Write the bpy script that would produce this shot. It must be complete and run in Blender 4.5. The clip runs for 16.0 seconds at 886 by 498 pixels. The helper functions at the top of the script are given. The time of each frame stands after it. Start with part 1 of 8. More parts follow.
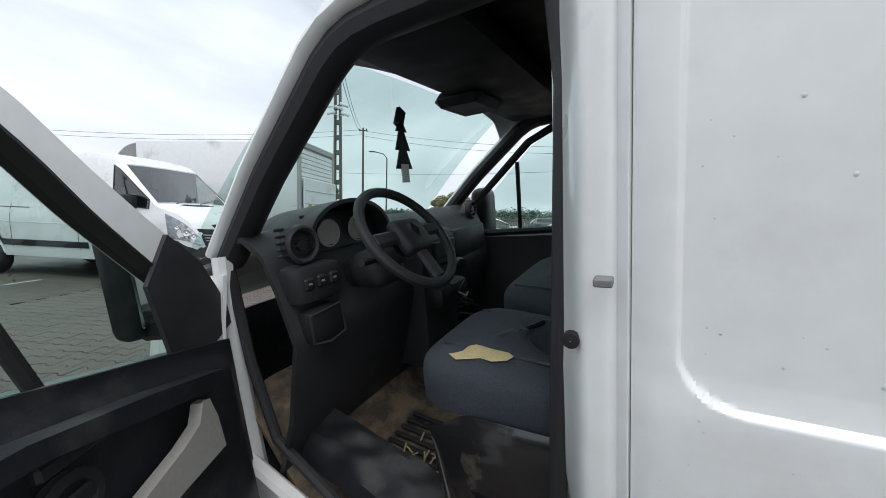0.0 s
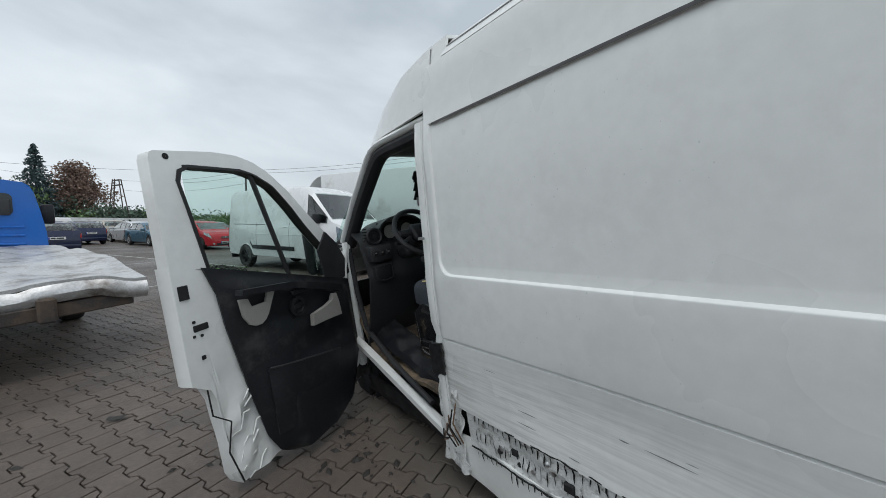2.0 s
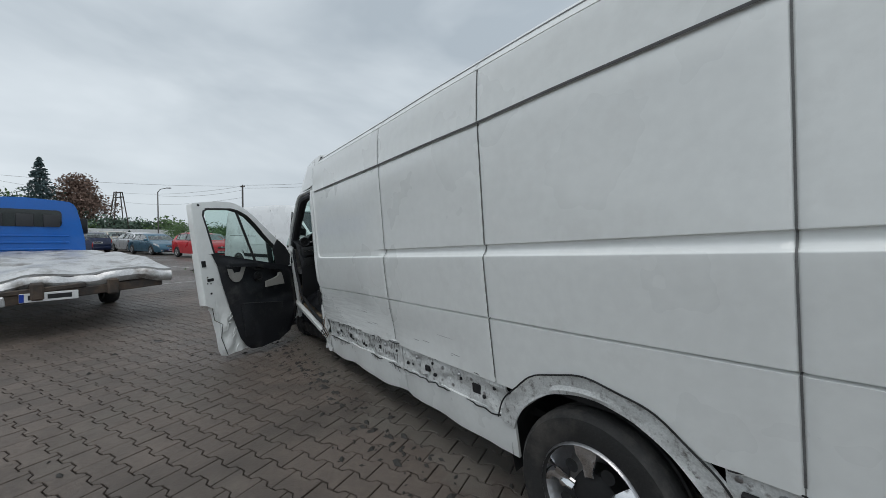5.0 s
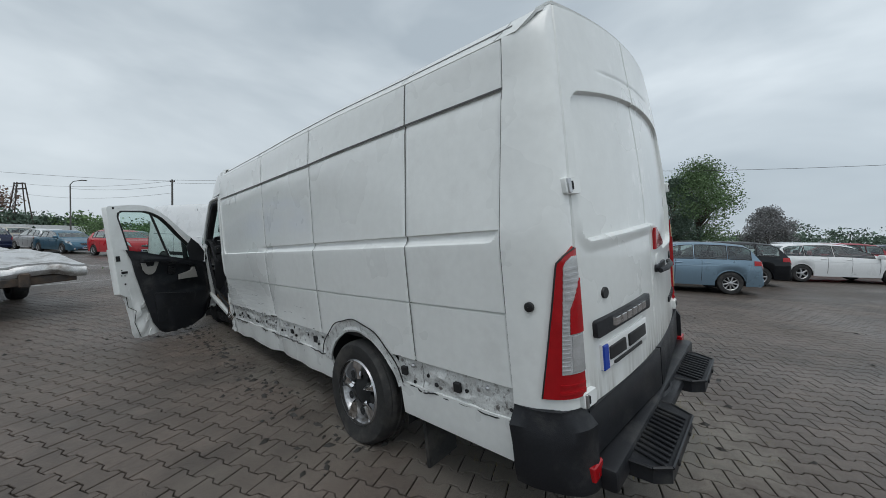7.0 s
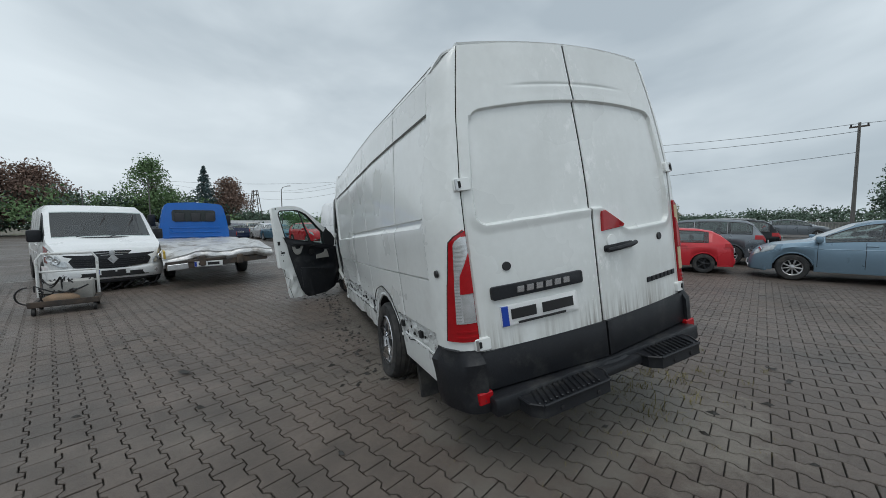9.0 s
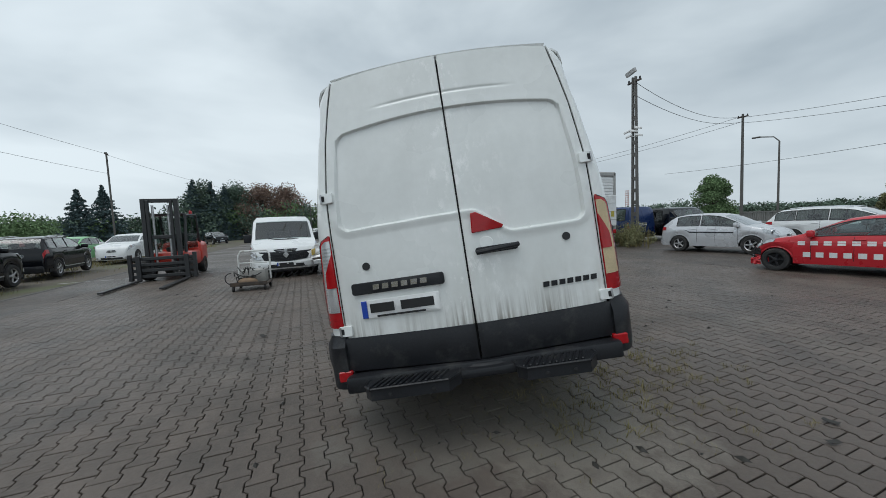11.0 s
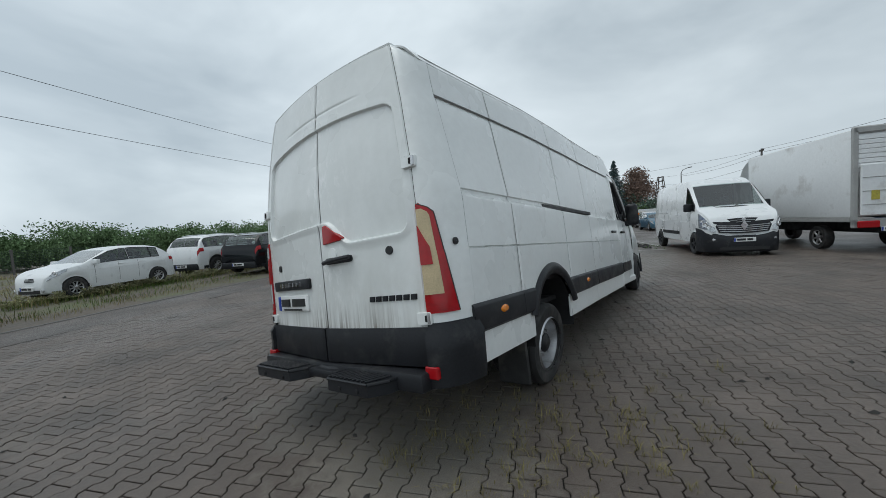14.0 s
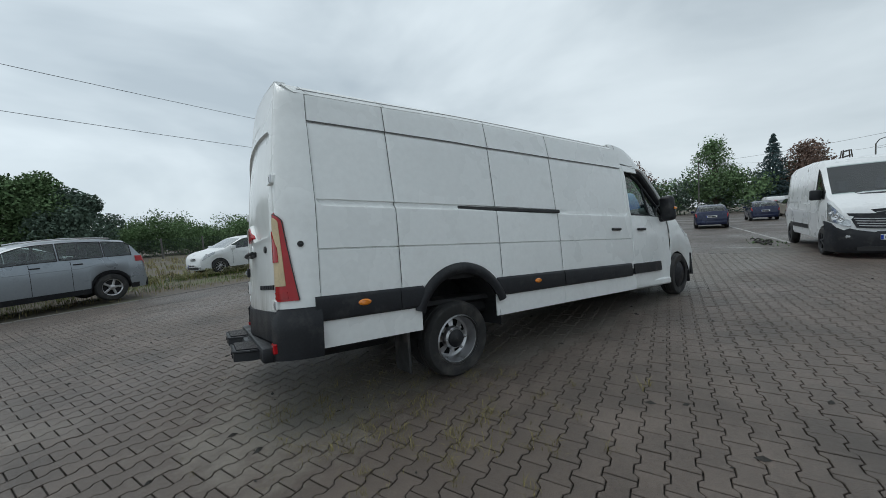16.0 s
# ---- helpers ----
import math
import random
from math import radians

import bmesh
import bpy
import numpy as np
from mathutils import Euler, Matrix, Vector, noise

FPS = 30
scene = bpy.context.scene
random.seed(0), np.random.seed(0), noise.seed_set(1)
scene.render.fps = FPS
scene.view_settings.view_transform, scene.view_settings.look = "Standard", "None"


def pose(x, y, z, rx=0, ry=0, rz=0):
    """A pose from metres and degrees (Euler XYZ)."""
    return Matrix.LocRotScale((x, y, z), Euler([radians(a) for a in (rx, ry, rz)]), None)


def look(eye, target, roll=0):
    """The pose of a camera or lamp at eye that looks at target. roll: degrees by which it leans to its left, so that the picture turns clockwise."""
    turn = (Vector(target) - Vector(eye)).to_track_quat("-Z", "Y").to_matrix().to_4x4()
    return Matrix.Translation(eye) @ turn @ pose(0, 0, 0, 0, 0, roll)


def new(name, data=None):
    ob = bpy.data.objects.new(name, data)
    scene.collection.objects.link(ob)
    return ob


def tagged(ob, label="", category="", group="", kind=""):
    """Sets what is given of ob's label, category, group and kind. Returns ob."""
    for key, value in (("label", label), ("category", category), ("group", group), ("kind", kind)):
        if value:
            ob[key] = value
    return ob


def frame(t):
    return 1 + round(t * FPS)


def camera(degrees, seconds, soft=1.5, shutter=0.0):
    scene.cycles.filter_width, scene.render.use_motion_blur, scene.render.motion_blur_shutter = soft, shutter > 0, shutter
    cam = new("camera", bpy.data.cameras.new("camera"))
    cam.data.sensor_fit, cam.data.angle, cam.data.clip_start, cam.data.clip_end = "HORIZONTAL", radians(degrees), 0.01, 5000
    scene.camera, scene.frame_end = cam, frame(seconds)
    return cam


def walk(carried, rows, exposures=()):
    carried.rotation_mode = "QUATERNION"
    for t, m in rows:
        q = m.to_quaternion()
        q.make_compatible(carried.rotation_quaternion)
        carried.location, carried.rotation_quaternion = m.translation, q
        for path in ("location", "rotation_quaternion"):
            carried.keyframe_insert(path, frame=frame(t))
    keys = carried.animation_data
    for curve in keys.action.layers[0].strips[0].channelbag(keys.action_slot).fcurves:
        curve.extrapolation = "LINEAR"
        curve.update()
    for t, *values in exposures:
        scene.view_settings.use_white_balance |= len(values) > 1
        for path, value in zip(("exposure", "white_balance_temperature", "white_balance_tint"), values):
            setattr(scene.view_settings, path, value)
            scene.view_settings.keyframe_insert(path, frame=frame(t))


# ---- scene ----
cam = camera(102.6, 16.0, soft=0.7)
PATH = [
    (0, (0.354, -0.112, 1.372), (0.087, 1.861, 1.189), 1.6),
    (0.5, (0.574, -0.33, 1.374), (-0.06, 1.558, 1.189), 0.4),
    (1, (0.826, -0.593, 1.401), (-0.013, 1.213, 1.21), -0.3),
    (1.5, (1.134, -0.804, 1.385), (0.183, 0.947, 1.218), -0.3),
    (2, (1.44, -1.018, 1.361), (0.452, 0.715, 1.217), -0.0),
    (2.5, (1.764, -1.199, 1.345), (0.765, 0.528, 1.212), 0.2),
    (3, (2.136, -1.357, 1.342), (1.132, 0.368, 1.224), 0.4),
    (3.2, (2.263, -1.44, 1.356), (1.267, 0.292, 1.255), 0.5),
    (5.3, (3.754, -2.305, 1.346), (2.79, -0.553, 1.289), 0.5),
    (5.5, (3.871, -2.362, 1.34), (2.958, -0.583, 1.285), 0.6),
    (6, (4.225, -2.448, 1.357), (3.451, -0.604, 1.295), 0.9),
    (6.5, (4.53, -2.596, 1.356), (3.807, -0.732, 1.3), 1.1),
    (7, (4.812, -2.743, 1.373), (4.079, -0.883, 1.312), 1.1),
    (7.5, (5.126, -2.817, 1.37), (4.271, -1.01, 1.297), 0.9),
    (8, (5.384, -2.906, 1.377), (4.339, -1.204, 1.274), 0.6),
    (8.5, (5.729, -2.847, 1.378), (4.502, -1.274, 1.244), -0.1),
    (9, (6.037, -2.678, 1.387), (4.646, -1.247, 1.242), -0.4),
    (9.2, (6.133, -2.543, 1.385), (4.688, -1.168, 1.236), -0.5),
    (11.3, (7.361, -1.092, 1.409), (5.44, -0.552, 1.273), -2.6),
    (11.5, (7.415, -0.955, 1.415), (5.473, -0.492, 1.283), -2.6),
    (12, (7.45, -0.572, 1.402), (5.476, -0.277, 1.271), -2.7),
    (12.5, (7.477, -0.17, 1.394), (5.483, -0.075, 1.273), -3.0),
    (13, (7.446, 0.214, 1.412), (5.451, 0.14, 1.292), -3.0),
    (13.5, (7.315, 0.621, 1.425), (5.343, 0.315, 1.298), -3.4),
    (14, (7.284, 1.093, 1.409), (5.372, 0.52, 1.281), -3.7),
    (14.5, (7.189, 1.528, 1.402), (5.347, 0.761, 1.272), -3.8),
    (15, (7.045, 1.943, 1.42), (5.273, 1.025, 1.291), -3.8),
    (15.5, (6.966, 2.409, 1.413), (5.258, 1.377, 1.286), -3.8),
    (16, (6.793, 2.781, 1.398), (5.155, 1.642, 1.254), -3.8),
]
walk(cam, [(t, look(eye, target, roll)) for t, eye, target, roll in PATH], [(0, .74, 6560, 14), (.5, .6, 6550, 14), (1, .52, 6540, 14), (1.5, .36, 6520, 12), (2.5, .2, 6500, 10), (4, .1, 6480, 10), (7, .05, 6410, 9), (9, .06, 6380, 8), (12.5, .03, 6330, 7), (16, 0, 6330, 7)])

# ---- sky and sun: overcast ----
world = bpy.data.worlds.new("overcast")
scene.world = world
world.use_nodes = True
wn, wl = world.node_tree.nodes, world.node_tree.links
wn.clear()
w_out = wn.new("ShaderNodeOutputWorld")
w_bg = wn.new("ShaderNodeBackground")
w_sky = wn.new("ShaderNodeTexSky")
w_sky.sky_type = "NISHITA"
w_sky.sun_disc = False
w_sky.sun_elevation, w_sky.sun_rotation = radians(68), radians(155)
w_sky.dust_density = 4.0
w_co = wn.new("ShaderNodeTexCoord")
w_map = wn.new("ShaderNodeMapping")
w_map.inputs["Scale"].default_value = (1.0, 1.0, 2.6)
w_map.inputs["Location"].default_value = (3.1, 0.4, 0.0)
w_n1 = wn.new("ShaderNodeTexNoise")
w_n1.inputs["Scale"].default_value, w_n1.inputs["Detail"].default_value = 1.5, 5.0
w_n1.inputs["Roughness"].default_value = 0.5
w_n1.inputs["Distortion"].default_value = 0.35
w_r = wn.new("ShaderNodeValToRGB")
w_r.color_ramp.elements[0].position, w_r.color_ramp.elements[0].color = 0.34, (4.65, 5.32, 5.88, 1)
w_r.color_ramp.elements[1].position, w_r.color_ramp.elements[1].color = 0.68, (8.12, 8.82, 9.3, 1)
w_mix = wn.new("ShaderNodeMix")
w_mix.data_type = "RGBA"
w_mix.inputs["Factor"].default_value = 0.93
wl.new(w_co.outputs["Generated"], w_map.inputs["Vector"])
wl.new(w_map.outputs["Vector"], w_n1.inputs["Vector"])
wl.new(w_n1.outputs["Fac"], w_r.inputs["Fac"])
wl.new(w_sky.outputs["Color"], w_mix.inputs["A"])
wl.new(w_r.outputs["Color"], w_mix.inputs["B"])
# the cloud is a little thinner towards the hidden sun
w_dot = wn.new("ShaderNodeVectorMath")
w_dot.operation = "DOT_PRODUCT"
w_dot.inputs[1].default_value = (0.75, -0.6, 0.0)
wl.new(w_co.outputs["Generated"], w_dot.inputs[0])
w_gain = wn.new("ShaderNodeMath")
w_gain.operation, w_gain.inputs[1].default_value, w_gain.inputs[2].default_value = "MULTIPLY_ADD", 0.15, 1.0
wl.new(w_dot.outputs["Value"], w_gain.inputs[0])
w_mul = wn.new("ShaderNodeVectorMath")
w_mul.operation = "SCALE"
wl.new(w_mix.outputs["Result"], w_mul.inputs[0])
wl.new(w_gain.outputs[0], w_mul.inputs["Scale"])
wl.new(w_mul.outputs["Vector"], w_bg.inputs["Color"])
w_bg.inputs["Strength"].default_value = 0.104
wl.new(w_bg.outputs["Background"], w_out.inputs["Surface"])
sun = new("sun", bpy.data.lights.new("sun", "SUN"))
sun.data.energy, sun.data.angle, sun.data.color = 0.8, radians(40), (1.0, 0.98, 0.95)
sun.matrix_world = look((0, 0, 30), (-5, 11, 0))

# ---- helpers of this scene ----
MATS = {}


def surface(name, col, rough=0.5, metal=0.0, var=0.12, scale=6.0, bump=0.0, bscale=60.0, coat=0.0, dirt=None, dscale=1.5, dcut=0.62, isl=0.0, spec=0.5):
    """A node material: colour varied at two scales, an optional dirt colour in patches, gloss variation and relief."""
    if name in MATS:
        return MATS[name]
    m = bpy.data.materials.new(name)
    m.use_nodes = True
    n, l = m.node_tree.nodes, m.node_tree.links
    b = n["Principled BSDF"]
    co = n.new("ShaderNodeTexCoord")
    big = n.new("ShaderNodeTexNoise")
    big.inputs["Scale"].default_value, big.inputs["Detail"].default_value = scale, 4
    fine = n.new("ShaderNodeTexNoise")
    fine.inputs["Scale"].default_value, fine.inputs["Detail"].default_value = scale * 14, 3
    for t in (big, fine):
        l.new(co.outputs["Object"], t.inputs["Vector"])
    add = n.new("ShaderNodeMath")
    add.operation = "ADD"
    l.new(big.outputs["Fac"], add.inputs[0])
    l.new(fine.outputs["Fac"], add.inputs[1])
    last = add
    if isl:
        oi = n.new("ShaderNodeNewGeometry")
        ob = n.new("ShaderNodeObjectInfo")
        s = n.new("ShaderNodeMath")
        s.operation = "ADD"
        l.new(oi.outputs["Random Per Island"], s.inputs[0])
        l.new(ob.outputs["Random"], s.inputs[1])
        f = n.new("ShaderNodeMath")
        f.operation = "FRACT"
        l.new(s.outputs[0], f.inputs[0])
        k = n.new("ShaderNodeMath")
        k.operation = "MULTIPLY_ADD"
        k.inputs[1].default_value, k.inputs[2].default_value = isl, -isl / 2
        l.new(f.outputs[0], k.inputs[0])
        a2 = n.new("ShaderNodeMath")
        a2.operation = "ADD"
        l.new(add.outputs[0], a2.inputs[0])
        l.new(k.outputs[0], a2.inputs[1])
        last = a2
    r = n.new("ShaderNodeMapRange")
    r.inputs["From Min"].default_value, r.inputs["From Max"].default_value = 0.6, 1.4
    r.inputs["To Min"].default_value, r.inputs["To Max"].default_value = 1 - var, 1 + var
    l.new(last.outputs[0], r.inputs["Value"])
    mul = n.new("ShaderNodeVectorMath")
    mul.operation = "SCALE"
    mul.inputs[0].default_value = col
    l.new(r.outputs["Result"], mul.inputs["Scale"])
    out = mul.outputs["Vector"]
    rg = n.new("ShaderNodeMapRange")
    rg.inputs["From Min"].default_value, rg.inputs["From Max"].default_value = 0.3, 0.7
    rg.inputs["To Min"].default_value, rg.inputs["To Max"].default_value = max(0.02, rough * 0.75), min(1, rough * 1.25)
    l.new(big.outputs["Fac"], rg.inputs["Value"])
    rout = rg.outputs["Result"]
    if dirt:
        dn = n.new("ShaderNodeTexNoise")
        dn.inputs["Scale"].default_value, dn.inputs["Detail"].default_value, dn.inputs["Roughness"].default_value = dscale, 8, 0.65
        l.new(co.outputs["Object"], dn.inputs["Vector"])
        dr = n.new("ShaderNodeMapRange")
        dr.inputs["From Min"].default_value, dr.inputs["From Max"].default_value = dcut - 0.06, dcut + 0.1
        l.new(dn.outputs["Fac"], dr.inputs["Value"])
        mx = n.new("ShaderNodeMix")
        mx.data_type = "RGBA"
        l.new(dr.outputs["Result"], mx.inputs["Factor"])
        l.new(out, mx.inputs["A"])
        mx.inputs["B"].default_value = (*dirt, 1)
        out = mx.outputs["Result"]
    l.new(out, b.inputs["Base Color"])
    l.new(rout, b.inputs["Roughness"])
    b.inputs["Metallic"].default_value = metal
    b.inputs["Coat Weight"].default_value = coat
    b.inputs["Coat Roughness"].default_value = 0.06
    b.inputs["Specular IOR Level"].default_value = spec
    if bump:
        bn = n.new("ShaderNodeTexNoise")
        bn.inputs["Scale"].default_value, bn.inputs["Detail"].default_value = bscale, 4
        l.new(co.outputs["Object"], bn.inputs["Vector"])
        bp = n.new("ShaderNodeBump")
        bp.inputs["Strength"].default_value, bp.inputs["Distance"].default_value = bump, 0.01
        l.new(bn.outputs["Fac"], bp.inputs["Height"])
        l.new(bp.outputs["Normal"], b.inputs["Normal"])
    MATS[name] = m
    return m


def glass(name, tint, gloss=1.0):
    """Thin window glass: tinted see-through with a Fresnel gloss."""
    if name in MATS:
        return MATS[name]
    m = bpy.data.materials.new(name)
    m.use_nodes = True
    n, l = m.node_tree.nodes, m.node_tree.links
    n.clear()
    o = n.new("ShaderNodeOutputMaterial")
    t = n.new("ShaderNodeBsdfTransparent")
    t.inputs["Color"].default_value = (*tint, 1)
    g = n.new("ShaderNodeBsdfGlossy")
    g.inputs["Roughness"].default_value = 0.02
    lw = n.new("ShaderNodeLayerWeight")
    lw.inputs["Blend"].default_value = 0.5
    pw = n.new("ShaderNodeMath")
    pw.operation, pw.inputs[1].default_value = "POWER", 4.0
    f = n.new("ShaderNodeMath")
    f.operation, f.inputs[1].default_value, f.inputs[2].default_value = "MULTIPLY_ADD", 0.6 * gloss, 0.04 * gloss
    l.new(lw.outputs["Facing"], pw.inputs[0])
    l.new(pw.outputs[0], f.inputs[0])
    mx = n.new("ShaderNodeMixShader")
    l.new(f.outputs[0], mx.inputs["Fac"])
    l.new(t.outputs["BSDF"], mx.inputs[1])
    l.new(g.outputs["BSDF"], mx.inputs[2])
    l.new(mx.outputs["Shader"], o.inputs["Surface"])
    MATS[name] = m
    return m


def mesh(name, verts, faces, mat, parent=None, label="", smooth=True, angle=35):
    """One mesh object, as a part of parent where one is given. mat: one material, or a list with indices per face from mats."""
    me = bpy.data.meshes.new(name)
    me.from_pydata([tuple(v) for v in verts], [], faces)
    me.validate()
    if mat is not None:
        me.materials.append(mat)
    if smooth:
        me.polygons.foreach_set("use_smooth", [True] * len(me.polygons))
        me.set_sharp_from_angle(angle=radians(angle))
    me.update()
    ob = new(name, me)
    if parent is not None:
        ob.parent = parent
    if label:
        tagged(ob, label)
    return ob


def part(name, vf, mat, parent, label="", smooth=True, angle=35):
    return mesh(name, vf[0], vf[1], mat, parent, label, smooth, angle)


def thing(name, label, category, m=None, group="", kind=""):
    ob = new(name)
    ob.empty_display_size = 0.1
    if m is not None:
        ob.matrix_basis = m
    return tagged(ob, label, category, group, kind)


def join(*vfs):
    V, F = [], []
    for v, f in vfs:
        k = len(V)
        V += [tuple(p) for p in v]
        F += [tuple(i + k for i in q) for q in f]
    return V, F


def moved(vf, m):
    return [tuple(m @ Vector(p)) for p in vf[0]], vf[1]


def block(x0, x1, y0, y1, z0, z1, b=0.01, seg=1):
    """A box with bevelled edges."""
    bm = bmesh.new()
    bmesh.ops.create_cube(bm, size=1)
    for v in bm.verts:
        v.co = Vector(((x0 + x1) / 2 + v.co.x * (x1 - x0), (y0 + y1) / 2 + v.co.y * (y1 - y0), (z0 + z1) / 2 + v.co.z * (z1 - z0)))
    if b > 0:
        b = min(b, 0.45 * min(abs(x1 - x0), abs(y1 - y0), abs(z1 - z0)))
        bmesh.ops.bevel(bm, geom=bm.edges[:], offset=b, segments=seg, affect="EDGES", profile=0.5)
    bm.verts.index_update()
    vf = [tuple(v.co) for v in bm.verts], [tuple(v.index for v in f.verts) for f in bm.faces]
    bm.free()
    return vf


def lathe(prof, n=24, cap=False):
    """Turns (radius, x) pairs round the x axis."""
    V, F = [], []
    for r, x in prof:
        for i in range(n):
            a = 2 * math.pi * i / n
            V.append((x, r * math.cos(a), r * math.sin(a)))
    for j in range(len(prof) - 1):
        for i in range(n):
            F.append((j * n + i, j * n + (i + 1) % n, (j + 1) * n + (i + 1) % n, (j + 1) * n + i))
    if cap:
        F.append(tuple(range(n))[::-1])
        F.append(tuple((len(prof) - 1) * n + i for i in range(n)))
    return V, F


def tube(pts, r, n=8, r1=None):
    """A round bar along a line of points, tapering to r1."""
    V, F = [], []
    pts = [Vector(p) for p in pts]
    for k, p in enumerate(pts):
        d = (pts[min(k + 1, len(pts) - 1)] - pts[max(k - 1, 0)]).normalized()
        a = d.orthogonal().normalized() if k == 0 else (a - d * a.dot(d)).normalized()
        b = d.cross(a)
        q = r if r1 is None else r + (r1 - r) * k / (len(pts) - 1)
        for i in range(n):
            t = 2 * math.pi * i / n
            V.append(tuple(p + (a * math.cos(t) + b * math.sin(t)) * q))
    for k in range(len(pts) - 1):
        for i in range(n):
            F.append((k * n + i, k * n + (i + 1) % n, (k + 1) * n + (i + 1) % n, (k + 1) * n + i))
    F.append(tuple(range(n))[::-1])
    F.append(tuple((len(pts) - 1) * n + i for i in range(n)))
    return V, F


def sheet(fn, us, vs, thick=0.0):
    """A grid of fn(u, v) points; thick: pushes a second skin back along the normal and closes the rim."""
    P = [[Vector(fn(u, v)) for v in vs] for u in us]
    nu, nv = len(us), len(vs)
    V = [p for row in P for p in row]
    F = [(i * nv + j, (i + 1) * nv + j, (i + 1) * nv + j + 1, i * nv + j + 1) for i in range(nu - 1) for j in range(nv - 1)]
    if thick:
        k = len(V)
        for i in range(nu):
            for j in range(nv):
                a = P[min(i + 1, nu - 1)][j] - P[max(i - 1, 0)][j]
                b = P[i][min(j + 1, nv - 1)] - P[i][max(j - 1, 0)]
                V.append(P[i][j] - a.cross(b).normalized() * thick)
        F += [tuple(q + k for q in f[::-1]) for f in F]
        rim = [i * nv for i in range(nu)] + [(nu - 1) * nv + j for j in range(1, nv)] + [i * nv + nv - 1 for i in range(nu - 2, -1, -1)] + [j for j in range(nv - 2, 0, -1)]
        for a, b in zip(rim, rim[1:] + rim[:1]):
            F.append((b, a, a + k, b + k))
    return [tuple(p) for p in V], F


def extruded(poly, d, axis="x", at=0.0):
    """A flat outline (list of 2D points) given depth d along an axis, from at."""
    n = len(poly)
    put = {"x": lambda a, b, c: (c, a, b), "y": lambda a, b, c: (a, c, b), "z": lambda a, b, c: (a, b, c)}[axis]
    V = [put(a, b, at) for a, b in poly] + [put(a, b, at + d) for a, b in poly]
    F = [tuple(range(n)), tuple(range(2 * n - 1, n - 1, -1))] + [(i, (i + 1) % n, (i + 1) % n + n, i + n) for i in range(n)]
    bm = bmesh.new()
    vs = [bm.verts.new(v) for v in V]
    for f in F:
        bm.faces.new([vs[i] for i in f])
    bmesh.ops.recalc_face_normals(bm, faces=bm.faces[:])
    bm.verts.index_update()
    out = [tuple(v.co) for v in bm.verts], [tuple(v.index for v in f.verts) for f in bm.faces]
    bm.free()
    return out


def lin(a, b, n):
    return [a + (b - a) * i / (n - 1) for i in range(n)]


def ramp(x, pts):
    """Piecewise linear through (x, y) pairs."""
    if x <= pts[0][0]:
        return pts[0][1]
    for (a, p), (b, q) in zip(pts, pts[1:]):
        if x <= b:
            return p + (q - p) * (x - a) / (b - a)
    return pts[-1][1]


def ease(x, a, b):
    t = min(1.0, max(0.0, (x - a) / (b - a)))
    return t * t * (3 - 2 * t)


# ---- materials ----
VAN_WHITE = surface("van_white_paint", (0.80, 0.815, 0.80), 0.3, var=0.05, scale=1.5, coat=0.45, dirt=(0.755, 0.765, 0.75), dscale=5, dcut=0.6)
WHITE_DIRTY = surface("scraped_white_metal", (0.62, 0.63, 0.62), 0.45, var=0.25, scale=9, bump=0.6, bscale=40, dirt=(0.16, 0.15, 0.14), dscale=34, dcut=0.6)
BLACK_TRIM = surface("black_plastic", (0.014, 0.015, 0.018), 0.45, var=0.3, scale=5, bump=0.15, bscale=220, spec=0.32, dirt=(0.04, 0.04, 0.04), dscale=6, dcut=0.6)
RUBBER = surface("tyre_rubber", (0.02, 0.02, 0.02), 0.75, var=0.3, scale=9, bump=0.2, bscale=90, dirt=(0.06, 0.055, 0.05), dscale=5, dcut=0.56)
# near-black that stands for shade in gaps and hollows, also for dark torn parts
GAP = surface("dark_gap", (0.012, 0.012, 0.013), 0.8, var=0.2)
STEEL = surface("steel_rim", (0.5, 0.5, 0.51), 0.34, metal=0.9, var=0.2, scale=8, dirt=(0.1, 0.08, 0.06), dscale=7, dcut=0.6)
CHROME = surface("chrome", (0.7, 0.7, 0.71), 0.12, metal=1.0, var=0.05)
CABIN = surface("cabin_plastic", (0.026, 0.027, 0.030), 0.55, var=0.2, scale=8, bump=0.2, bscale=300)
CABIN_GREY = surface("light_grey_cabin_plastic", (0.3, 0.29, 0.27), 0.5, var=0.1, scale=8, bump=0.1, bscale=300)
SEAT_CLOTH = surface("dark_seat_cloth", (0.045, 0.053, 0.066), 0.95, var=0.35, scale=12, bump=0.4, bscale=400)
FOAM = surface("torn_yellow_foam", (0.62, 0.5, 0.26), 0.95, var=0.2, scale=30, bump=0.6, bscale=120)
RED_LENS = surface("red_lamp_lens", (0.36, 0.006, 0.01), 0.14, var=0.2, scale=20, coat=0.25, spec=0.35)
CLEAR_LENS = surface("clear_lamp_lens", (0.55, 0.56, 0.57), 0.12, var=0.35, scale=14, coat=1.0, metal=0.4)
CREAM = surface("exposed_cream_lamp_body", (0.55, 0.44, 0.27), 0.55, var=0.2, scale=9, bump=0.2, bscale=80)
AMBER = surface("amber_lens", (0.75, 0.22, 0.01), 0.2, var=0.15, scale=20, coat=0.8)
LAMP_IN = surface("lamp_silver", (0.62, 0.63, 0.64), 0.2, var=0.3, scale=20, metal=0.6, coat=0.6)
HEADLAMP = surface("headlamp_glass", (0.42, 0.44, 0.45), 0.12, metal=0.5, var=0.7, scale=18, coat=1.0)
PLATE = surface("plate_white", (0.75, 0.75, 0.74), 0.35, var=0.05, scale=9)
